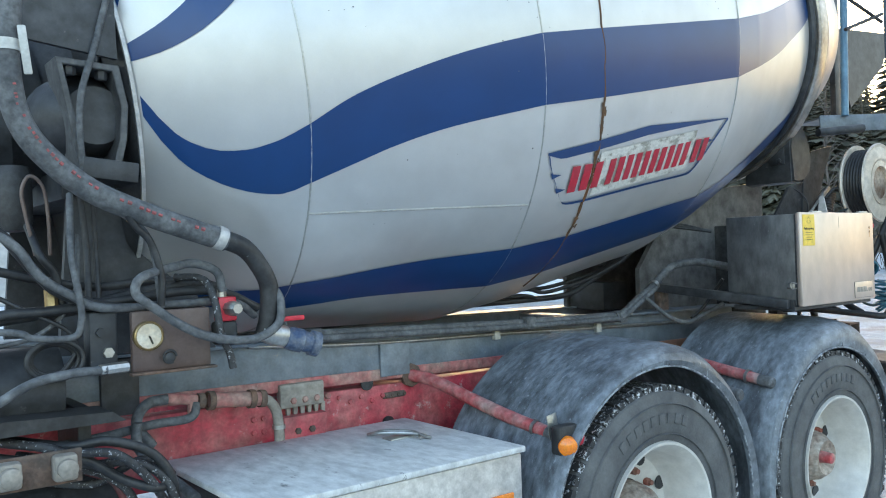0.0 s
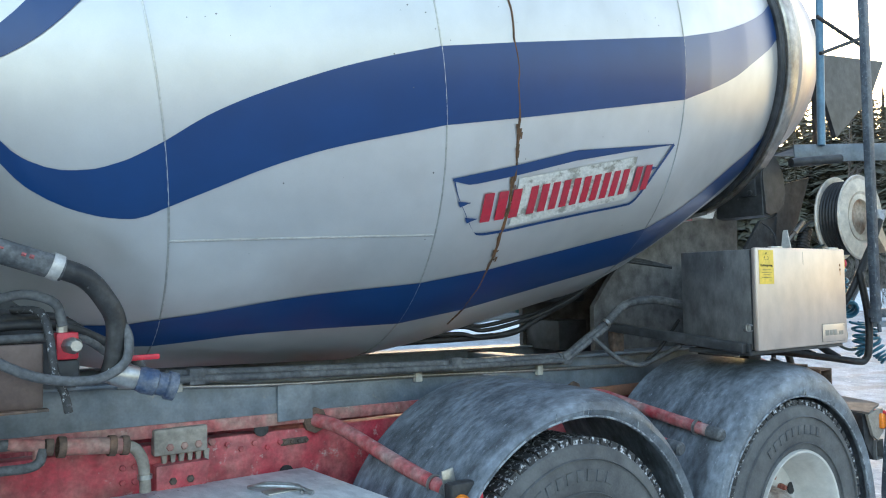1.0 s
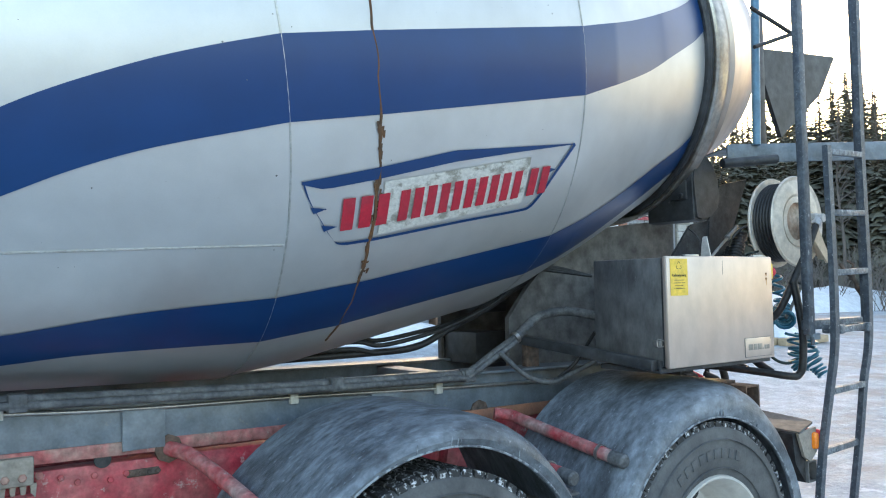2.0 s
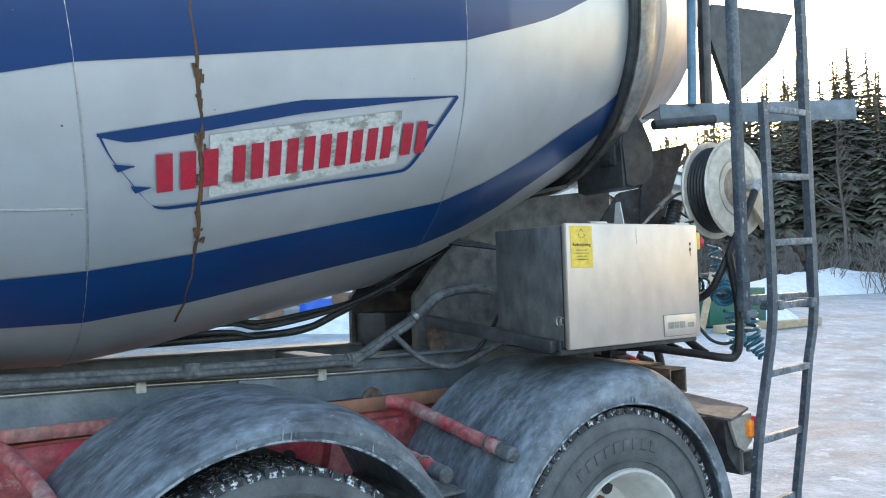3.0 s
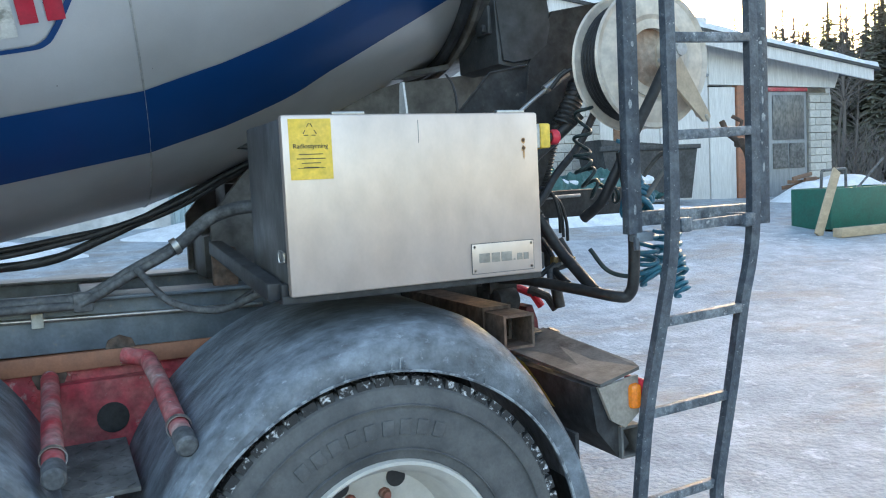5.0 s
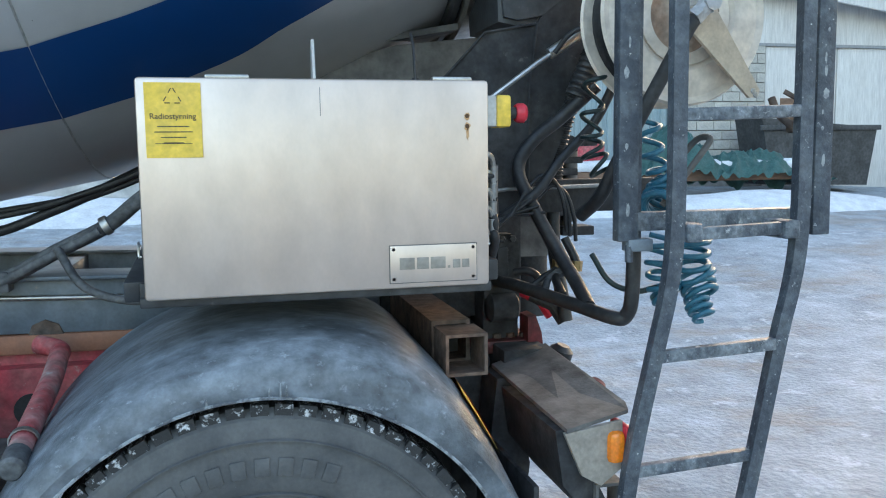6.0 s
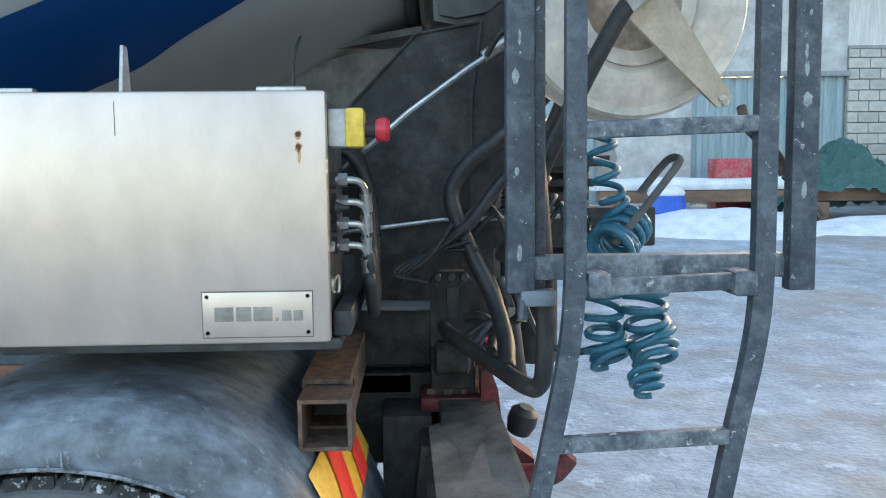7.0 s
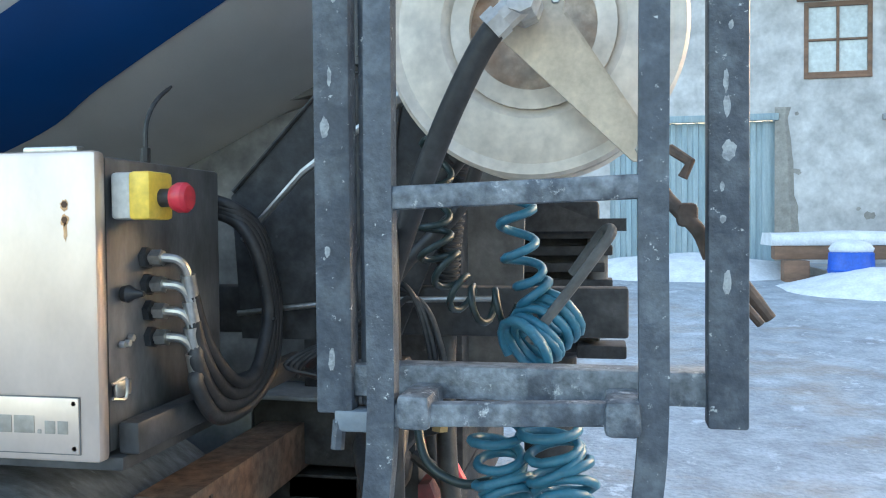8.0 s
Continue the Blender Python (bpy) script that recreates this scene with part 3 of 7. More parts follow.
# ---- wheels and mudguards ----
def wheel(cx, cy, cz, label):
    hub = part("wheel", lathed([(0.10, 0.02), (0.06, 0.085), (0.10, 0.115), (0.16, 0.13), (0.20, 0.13)], (cx, cy, cz), (0, 1, 0), 32), HUB_DIRTY, truck, label)
    part("hub_cap", lathed([(0.03, 0.01), (0.035, 0.026), (0.09, 0.03)], (cx, cy, cz), (0, 1, 0), 18), ARM_RED, hub, "faded red hub cap")
    part("tyre", lathed([(0.012, 0.302), (0.0, 0.33), (-0.008, 0.40), (-0.002, 0.465), (0.008, 0.505), (0.03, 0.524), (0.255, 0.524), (0.282, 0.500), (0.30, 0.44),
                         (0.30, 0.36), (0.285, 0.302)], (cx, cy, cz), (0, 1, 0), 80, closed=True), RUBBER, hub, "black winter tyre, dusty with snow")
    bm = bmesh.new()
    for k in range(64):
        a = k * math.tau / 64
        m = Matrix.Translation((cx, cy, cz)) @ Matrix.Rotation(a, 4, "Y")
        box(bm, -0.019, 0.019, 0.014, 0.10, 0.492, 0.534, 0, m)
        box(bm, -0.016, 0.016, 0.20, 0.282, 0.488, 0.530, 0, m)
        m2 = Matrix.Translation((cx, cy, cz)) @ Matrix.Rotation(a + math.pi / 64, 4, "Y")
        box(bm, -0.019, 0.019, 0.112, 0.188, 0.50, 0.531, 0, m2)
    part("tread", bm, TREAD, hub, "tread blocks packed with snow")
    bm = bmesh.new()
    for r in (0.345, 0.462):
        lathe(bm, [(-0.004, r - 0.003), (-0.012, r - 0.001), (-0.012, r + 0.001), (-0.004, r + 0.003)], (cx, cy, cz), (0, 1, 0), 80, closed=True)
    for start in (-35, 145):
        for k in range(9):
            a = radians(start + k * 7.0)
            m = Matrix.Translation((cx, cy, cz)) @ Matrix.Rotation(a, 4, "Y")
            box(bm, -0.016, 0.016, -0.0115, 0.0, 0.385, 0.425, 0.002, m)
    part("sidewall_rib", bm, RUBBER, hub, "raised plain bars and rings on the sidewall")
    part("rim", lathed([(0.004, 0.296), (-0.006, 0.302), (-0.008, 0.312), (0.006, 0.316), (0.018, 0.300), (0.16, 0.275), (0.19, 0.262), (0.21, 0.14), (0.198, 0.135), (0.175, 0.235),
                        (0.145, 0.258), (0.05, 0.272), (0.022, 0.286)], (cx, cy, cz), (0, 1, 0), 64, closed=True), RIM, hub, "off-white painted steel rim")
    for k in range(10):
        a = k * math.tau / 10
        at = Vector((cx + 0.168 * math.cos(a), cy + 0.192, cz + 0.168 * math.sin(a)))
        part("wheel_nut", lathed([(0, 0.017), (-0.02, 0.017), (-0.022, 0.013), (-0.035, 0.011)], at, (0, 1, 0), 8), HUB, hub)
    for k in range(8):
        a = (k + 0.5) * math.tau / 8
        at = Vector((cx + 0.222 * math.cos(a), cy + 0.172, cz + 0.222 * math.sin(a)))
        part("hand_hole", lathed([(0.0, 0.029), (0.004, 0.029)], at, (0, 1, 0), 14), BLACK, hub)
    inner = lathed([(0.34, 0.302), (0.33, 0.40), (0.35, 0.49), (0.38, 0.53), (0.59, 0.53), (0.62, 0.49), (0.63, 0.40), (0.62, 0.302)], (cx, cy, cz), (0, 1, 0), 48, closed=True)
    part("inner_tyre", inner, RUBBER, hub)
    return hub


WHEELS = ((-1.165, -0.04, 0.548), (0.215, -0.04, 0.548))
for at in WHEELS:
    wheel(*at, "twin rear wheel with off-white rim")
# the same axles on the far side
for cx, _, cz in WHEELS:
    far = part("wheel", lathed([(0.0, 0.30), (0.0, 0.40), (0.03, 0.50), (0.06, 0.53), (0.57, 0.53), (0.60, 0.50), (0.62, 0.40), (0.62, 0.05)], (cx, 1.82, cz), (0, 1, 0), 40), RUBBER, truck, "wheel on the far side")
    part("axle", tubed([(cx, 0.25, cz), (cx, 2.1, cz)], 0.075, 14), DARK, truck)


# each mudguard: middle of its lip, middle of its crown (x, z), and how much wider the lip is than the smallest one
GUARDS = (((-1.156, 0.549), (-1.085, 0.528), 0.047), ((0.22, 0.519), (0.28, 0.528), 0.019))
GUARD_Y = -0.012


def sag(ang):
    """The crown flattens towards the back of the wheel."""
    k = min(1.0, max(0.0, (ang - 26) / 50)) if -90 < ang < 90 else 1.0
    return 0.18 + 0.82 * k * k * (3 - 2 * k)


def guard_point(guard, ang, r):
    """Where a point of the plain arc (degrees over level, radius) lies on the real, lopsided one."""
    (lx, lz), (kx, kz), wide = guard
    r = 0.60 + (r - 0.60) * sag(ang) if r > 0.60 else r
    f = min(1.0, max(0.0, (r - 0.564) / 0.15))
    r += wide * (1 - f)
    return lx + (kx - lx) * f + r * math.cos(radians(ang)), lz + (kz - lz) * f + r * math.sin(radians(ang))


def mudguard(guard_shape, a0, a1):
    (cx, cz), cy, wide = guard_shape[0], GUARD_Y, guard_shape[2]
    prof = [(-0.018, 0.560), (-0.030, 0.564), (-0.036, 0.60), (-0.024, 0.645), (0.012, 0.682), (0.06, 0.700), (0.14, 0.714), (0.60, 0.724), (0.60, 0.712), (0.14, 0.702),
            (0.06, 0.688), (0.018, 0.670), (-0.010, 0.640), (-0.022, 0.600)]
    bm = lathed(prof, (0, cy, 0), (0, 1, 0), 72, a0=a0, a1=a1, closed=True)
    for v in bm.verts:
        # slight sag and dents
        v.co.x, v.co.z = guard_point(guard_shape, math.degrees(math.atan2(v.co.z, v.co.x)), math.hypot(v.co.x, v.co.z))
        v.co.z += 0.008 * noise.noise(v.co * 3.0)
        v.co.y += 0.005 * noise.noise(v.co * 2.0 + Vector((5, 0, 0)))
    guard = part("mudguard", bm, FENDER, truck, "black plastic mudguard with dried salt streaks")
    edge = [Vector((cx + (0.5625 + wide) * math.cos(a), cy - 0.031, cz + (0.5625 + wide) * math.sin(a))) for a in (radians(2 + 2.2 * k) for k in range(81))]
    for p in edge:
        p.z += 0.008 * noise.noise(p * 3.0)
    part("worn_edge", tubed(edge, 0.0042, 6), GUARD_EDGE, guard, "pale scuffed rolled edge")
    rng = random.Random(int(cx * 100) + 500)
    for ang in (101, 88.5, 86.2, 85.0, 61):
        a, h = radians(ang), rng.uniform(0.012, 0.032)
        p = Vector((cx + (0.568 + wide) * math.cos(a), cy - 0.034, cz + (0.568 + wide) * math.sin(a)))
        p.z += 0.008 * noise.noise(p * 3.0)
        part("salt_drip", tubed([p, p + Vector((0.0, -0.003, h * 0.6)), p + Vector((0.001, -0.004, h))], [0.0022, 0.0018, 0.0008], 6), GUARD_EDGE, guard, "thin pale run of dried salt")
    return guard


for at in GUARDS:
    rear_guard = mudguard(at, math.radians(173), math.radians(366))


def on_guard(ang, yy, up):
    """A point over the rear mudguard's back, ang degrees over level."""
    base = float(np.interp(yy - GUARD_Y, [-0.024, 0.012, 0.06, 0.14, 0.60], [0.645, 0.682, 0.70, 0.714, 0.724]))
    x, z = guard_point(GUARDS[1], ang, base)
    return Vector((x + up * math.cos(radians(ang)), yy, z + up * math.sin(radians(ang))))


def guard_patch(corners, up):
    """A thin sheet on the rear mudguard between four (angle, y) corners."""
    bm = bmesh.new()
    n = 10
    grid = []
    for i in range(n + 1):
        row = []
        for j in range(n + 1):
            u, v = i / n, j / n
            p = [(1 - u) * ((1 - v) * corners[0][c] + v * corners[3][c]) + u * ((1 - v) * corners[1][c] + v * corners[2][c]) for c in (0, 1)]
            row.append(bm.verts.new(on_guard(p[0], p[1], up)))
        grid.append(row)
    for p, q in zip(grid, grid[1:]):
        for j in range(n):
            bm.faces.new((p[j], q[j], q[j + 1], p[j + 1]))
    return bm


haz = part("hazard_film", guard_patch([(51, 0.04), (51, 0.57), (38, 0.57), (37, 0.0)], 0.010), HAZ_YELLOW, rear_guard, "yellow film with red stripes")
for y0 in (0.565, 0.32):
    part("hazard_stripe", guard_patch([(51, y0), (51, y0 - 0.13), (37.5, y0 - 0.26), (37.5, y0 - 0.13)], 0.013), HAZ_RED, haz, "red diagonal stripe")

# ---- frame ----
def beam(x0, x1, z0a, z0b, h, y0, y1, name, mat, label="", bevel=0.004):
    bm = bmesh.new()
    box(bm, x0, x1, y0, y1, 0, h, bevel)
    for v in bm.verts:
        v.co.z += z0a + (z0b - z0a) * (v.co.x - x0) / (x1 - x0)
    return part(name, bm, mat, truck, label)


for y0 in (0.80, 1.52):
    # from x 0.62 back the rails turn near-black
    beam(0.62, 1.0, 0.803, 0.80, 0.26, y0, y0 + 0.08, "rail_tail", NEAR_BLACK, "near-black end of the chassis rail")
    beam(0.62, 0.95, 1.091, 1.085, 0.155, y0 - 0.012, y0 + 0.09, "subframe_tail", NEAR_BLACK)
    beam(-5.2, 0.616, 0.86, 0.804, 0.26, y0, y0 + 0.08, "chassis_rail", RED, "red painted chassis rail with dirt and bolts")
    beam(-5.2, 0.616, 1.20, 1.091, 0.155, y0 - 0.012, y0 + 0.09, "subframe_rail", SUBFRAME, "blue grey subframe rail")
    beam(-5.2, 0.95, 1.356, 1.243, 0.012, y0 - 0.05, y0 + 0.12, "subframe_flange", SUBFRAME)
for x in (-3.9, -2.6, -1.75, -0.4, 0.9):
    part("cross_member", boxed(x - 0.06, x + 0.06, 0.86, 1.54, 0.86, 1.06, 0.005), RED if x < 0.5 else NEAR_BLACK, truck)
    part("cross_member", boxed(x - 0.05, x + 0.05, 0.86, 1.54, 1.16, 1.26, 0.005), SUBFRAME if x < 0.5 else NEAR_BLACK, truck)
beam(-0.75, 0.62, 1.055, 1.046, 0.055, 0.775, 0.83, "packing_strip", ORANGE_PRIMER, "faded orange packing strip")
beam(-3.3, -1.2, 1.135, 1.10, 0.045, 0.782, 0.80, "rusty_strip", FADED_RED, "rust-stained strip between the rails")


def hose(name, ctrl, r, mat, parent=None, label="", n=9, steps=6):
    return part(name, tubed(curve_points(ctrl, steps), r, n), mat, parent or truck, label, smooth=1.0)


def clip_ring(at, axis, r, w, mat, parent, name="hose_clip", label="bright steel hose clip"):
    return part(name, lathed([(-w / 2, r * 0.9), (-w / 2, r), (w / 2, r), (w / 2, r * 0.9)], at, axis, 20, closed=True), mat, parent, label)


def bolts(spots, axis, r, h, mat, parent, name="bolt"):
    for p in spots:
        part(name, bolt(bmesh.new(), p, axis, r, h), mat, parent)


# conduits, clips and plates along the rails
hose("conduit", [(-2.5, 0.780, 1.305), (-1.95, 0.780, 1.268), (-1.27, 0.780, 1.248), (-0.6, 0.780, 1.222), (0.1, 0.780, 1.200)], 0.008, ZINC, label="pale conduit clipped to the rail")
hose("cable_run", [(-2.35, 0.745, 1.338), (-1.95, 0.745, 1.322), (-1.14, 0.745, 1.292), (-0.46, 0.745, 1.278)], 0.017, HOSE_GREY, label="grey cable bundle along the rail")
hose("cable_run", [(-2.35, 0.722, 1.322), (-1.95, 0.722, 1.306), (-1.14, 0.722, 1.276), (-0.46, 0.725, 1.262)], 0.014, HOSE_GREY)
for x, z in ((-1.28, 1.246), (-0.59, 1.221), (-2.30, 1.293)):
    part("conduit_clip", boxed(x - 0.017, x + 0.017, 0.766, 0.79, z - 0.022, z + 0.024, 0.003), GREY_PLASTIC, truck, "pale plastic clip")
for x, z in ((-1.12, 1.288), (-0.46, 1.27), (-2.25, 1.325)):
    part("cable_clamp", boxed(x - 0.028, x + 0.028, 0.71, 0.77, z - 0.028, z + 0.03, 0.006), HOSE_GREY, truck)
part("rail_plate", boxed(-1.92, -1.775, 0.774, 0.788, 1.125, 1.262, 0.003), SUBFRAME, truck, "blue grey fixing plate")
part("rail_plate", boxed(-0.93, -0.78, 0.774, 0.788, 1.075, 1.232, 0.003), SUBFRAME, truck)
part("rail_bracket", boxed(-2.385, -2.195, 0.762, 0.80, 1.058, 1.15, 0.008), BEIGE, truck, "rusty bolted rail bracket")
part("hanger_block", prism(bmesh.new(), [(-2.385, 0.93), (-2.215, 0.93), (-2.20, 1.03), (-2.385, 1.03)], 1, 0.735, 0.80), RED, truck, "red spring hanger block")
part("hanger_lip", boxed(-2.385, -2.19, 0.70, 0.80, 0.918, 0.936, 0.004), RED, truck)
bolts([(-2.33, 0.735, 0.975), (-2.27, 0.735, 0.975)], (0, -1, 0), 0.013, 0.014, RUSTY, truck)
bolts([(-2.11 + 0.052 * k, 0.80, 1.045 - 0.004 * k + (0.0 if k % 2 else 0.018)) for k in range(5)], (0, -1, 0), 0.011, 0.012, RED, truck)
part("weld_scar", boxed(-1.90, -1.79, 0.793, 0.80, 1.03, 1.056, 0.004), RUSTY, truck, "rough rusty weld scar")
bolts([(-1.885 + 0.03 * k, 0.793, 1.043) for k in range(4)], (0, -1, 0), 0.009, 0.010, RUSTY, truck)
part("mounting_plate", boxed(-3.03, -2.905, 0.765, 0.788, 1.12, 1.31, 0.004), DARK, truck, "dark mounting plate under the gauge panel")
bolts([(-2.33 + 0.05 * k, 0.77, 1.085) for k in range(4)], (0, -1, 0), 0.014, 0.016, FADED_RED, truck)
for k in range(6):
    part("bracket_tooth", prism(bmesh.new(), [(-2.355 + 0.03 * k, 1.062), (-2.335 + 0.03 * k, 1.062), (-2.339 + 0.03 * k, 1.03 - 0.006 * (k % 3)), (-2.351 + 0.03 * k, 1.03 - 0.006 * (k % 3))], 1, 0.776, 0.79), BEIGE, truck)
for x, z in ((-2.55, 1.115), (-1.98, 1.105), (-1.88, 0.93), (-0.73, 0.92), (-0.40, 0.90)):
    part("rail_hole", lathed([(0, 0.028 if x != -0.40 else 0.042), (0.01, 0.028 if x != -0.40 else 0.042)], (x, 0.798, z), (0, -1, 0), 18), BLACK, truck, "dark round hole in the rail")
bolts([(x, 0.80, z) for x in (-2.48, -2.44, -0.62, -0.56, -0.50) for z in (0.98, 1.03)], (0, -1, 0), 0.011, 0.012, RED, truck)
part("spring_hanger", prism(bmesh.new(), [(-0.62, 0.72), (-0.16, 0.72), (-0.22, 1.02), (-0.56, 1.02)], 1, 0.74, 0.80), RED, truck, "red cast suspension hanger")
part("hanger_hole", lathed([(0, 0.048), (0.004, 0.048)], (-0.40, 0.739, 0.90), (0, -1, 0), 20), BLACK, truck)
bm = boxed(-0.60, -0.38, 0.15, 0.54, -0.012, 0.0, 0.002)
for i in range(6):
    for k in range(9):
        x, y, d = -0.585 + 0.037 * i, 0.17 + 0.043 * k, 0.010 if (i + k) % 2 else -0.010
        box_tube_frame(bm, (x - d, y - 0.010, 0.0), (x + d, y + 0.010, 0.0), 0.005, 0.006, (0, 0, 1))
for v in bm.verts:
    v.co.z += 0.852 + 0.07 * (v.co.y - 0.06)
part("step_plate", bm, GREY_PLATE, truck, "grey chequered step plate between the wheels")

# red mudguard arms
for ctrl, r in (([(-1.76, 0.79, 1.115), (-1.71, 0.70, 1.095), (-1.66, 0.50, 1.03), (-1.645, 0.30, 0.985), (-1.637, 0.05, 0.945)], 0.026),
                ([(-0.36, 0.68, 1.10), (-0.30, 0.64, 1.09), (-0.292, 0.58, 1.078), (-0.285, 0.45, 1.053), (-0.283, 0.25, 1.02), (-0.28, 0.02, 0.983)], 0.026),
                ([(-0.57, 0.74, 1.045), (-0.57, 0.55, 1.028), (-0.572, 0.3, 1.0), (-0.573, 0.0, 0.966)], 0.026)):
    arm = part("mudguard_arm", tubed(curve_points(ctrl, 5), r, 14), ARM_RED, truck, "frosted red tubular mudguard arm")
    a, b = Vector(ctrl[-2]), Vector(ctrl[-1])
    d = (b - a).normalized()
    part("end_cap", lathed([(-0.05, r * 1.06), (0.012, r * 1.06), (0.02, r * 0.8)], b, d, 16), HOSE_GREY, arm, "dark grey end cap")
    clip_ring(b - d * 0.11, d, r * 1.25, 0.014, ZINC, arm)
    part("arm_flange", lathed([(0, 0.05), (0.02, 0.05)], (ctrl[0][0], 0.80, ctrl[0][2]), (0, -1, 0), 8), RUSTY, arm)
marker = part("marker_lamp", boxed(-1.70, -1.60, -0.02, 0.03, 0.895, 1.0, 0.012, ), BLACK, truck, "black side marker lamp housing")
part("amber_lens", lathed([(0, 0.036), (0.02, 0.034), (0.032, 0.02), (0.035, 0.004)], (-1.665, -0.018, 0.930), (-0.5, -0.85, -0.1), 20), AMBER, marker, "amber lens")
part("red_lens", lathed([(0, 0.036), (0.02, 0.034), (0.03, 0.02), (0.033, 0.004)], (-1.605, 0.0, 0.950), (0.95, -0.3, 0), 20), RED_PLASTIC, marker, "red lens")
part("lamp_bracket", bar((-1.64, 0.06, 0.90), (-1.66, 0.06, 1.03), 0.05, 0.006), ZINC, marker)

# aluminium toolbox in front of the wheels
tool = part("toolbox", boxed(-2.83, -1.835, 0.035, 0.74, 0.45, 0.925, 0.008), ALU, truck, "aluminium toolbox with a scuffed lid")
part("toolbox_side", boxed(-2.834, -2.829, 0.05, 0.73, 0.46, 0.92, 0.002), BLACK, tool)
lid = part("lid", boxed(-2.845, -1.825, 0.022, 0.75, 0.928, 0.950, 0.006), ALU_TOP, tool, "scuffed grey lid with scratches")
part("latch", tubed(curve_points([(-2.13, 0.56, 0.955), (-2.12, 0.50, 0.968), (-2.03, 0.42, 0.966), (-2.00, 0.34, 0.957)], 4), 0.007, 8), ZINC, lid, "wire latch lying on the lid")
part("latch", tubed(curve_points([(-2.10, 0.57, 0.955), (-2.08, 0.52, 0.968), (-2.01, 0.43, 0.966), (-2.03, 0.36, 0.957)], 4), 0.006, 8), ZINC, lid)
part("latch_plate", boxed(-2.12, -1.99, 0.42, 0.48, 0.949, 0.956, 0.002), ZINC, lid)
part("reflector", boxed(-1.985, -1.885, 0.024, 0.034, 0.755, 0.80, 0.004), AMBER, tool, "orange side reflector")

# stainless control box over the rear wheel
# same stainless as the door; the sides' dark reflection is in their colour
ctrl = part("control_box", boxed(0.0, 0.727, 0.03, 0.405, 1.318, 1.762, 0.006), BOX_SIDE, truck, "stainless control box, sides coloured dark for a reflection, bright front door")
door = part("front_door", boxed(-0.006, 0.735, -0.004, 0.024, 1.312, 1.768, 0.008), STEEL, ctrl, "brushed stainless door")
part("rubber_seal", boxed(0.0, 0.728, 0.022, 0.034, 1.32, 1.76, 0.002), BLACK, ctrl)
part("sticker", boxed(0.012, 0.122, -0.0062, -0.0045, 1.606, 1.757), YELLOW, door, "yellow warning sticker")
tri = bmesh.new()
for k in range(3):
    a, b = radians(90 + 120 * k), radians(90 + 120 * (k + 1))
    p = Vector((0.066 + 0.022 * math.cos(a), -0.0068, 1.727 + 0.022 * math.sin(a)))
    q = Vector((0.066 + 0.022 * math.cos(b), -0.0068, 1.727 + 0.022 * math.sin(b)))
    tube(tri, [p.lerp(q, 0.1), p.lerp(q, 0.38)], 0.0010, 5)
    tube(tri, [p.lerp(q, 0.62), p.lerp(q, 0.9)], 0.0010, 5)
part("warning_triangle", tri, INK, door)


def lettering(text, size, at, mat, parent, name, depth=0.0006):
    cu = bpy.data.curves.new(name, "FONT")
    cu.body, cu.size, cu.extrude = text, size, depth
    cu.align_x = "CENTER"
    tmp = bpy.data.objects.new(name, cu)
    me = bpy.data.meshes.new_from_object(tmp)
    bpy.data.objects.remove(tmp)
    me.transform(pose(*at, 90, 0, 0))
    me.materials.append(mat)
    ob = new(name, me)
    ob.parent = parent
    return ob


lettering("Radiostyrning", 0.0165, (0.066, -0.0068, 1.684), INK, door, "sticker_title")
for k, w in enumerate((0.062, 0.074, 0.05, 0.04)):
    part("sticker_line", boxed(0.066 - w / 2, 0.066 + w / 2, -0.0070, -0.0060, 1.668 - 0.011 * k, 1.670 - 0.011 * k), INK, door)
part("sticker_line", boxed(0.03, 0.102, -0.0070, -0.0060, 1.634, 1.6352), INK, door)
plate = part("maker_plate", boxed(0.506, 0.703, -0.0075, -0.0045, 1.326, 1.408, 0.0012), STEEL, door, "riveted stainless maker's plate")
part("plate_edge", boxed(0.5045, 0.7045, -0.0062, -0.0042, 1.3245, 1.4095), GREY_PLATE, door)
for k, (x, w) in enumerate(((0.527, 0.034), (0.566, 0.027), (0.597, 0.034), (0.636, 0.006), (0.648, 0.017), (0.669, 0.017))):
    h = 0.026 if k < 3 else (0.006 if k == 3 else 0.019)
    part("plate_bar", boxed(x, x + w, -0.0085, -0.007, 1.355, 1.355 + h, 0.0006), BEIGE, plate, "plain embossed bar")
bolts([(x, -0.0075, z) for x in (0.514, 0.695) for z in (1.334, 1.400)], (0, -1, 0), 0.005, 0.003, ZINC, plate, "rivet")
bolts([(0.685, -0.004, 1.690), (0.685, -0.004, 1.668)], (0, -1, 0), 0.006, 0.004, RUST, door, "rusty_screw")
def blot(cx, cz, rx, rz, seed, up=-0.0052):
    """A thin uneven patch on the door."""
    r = random.Random(seed)
    bm = bmesh.new()
    bm.faces.new([bm.verts.new((cx + rx * r.uniform(0.65, 1.15) * math.cos(a), up, cz + rz * r.uniform(0.7, 1.15) * math.sin(a))) for a in (k * math.tau / 16 for k in range(16))])
    return bm


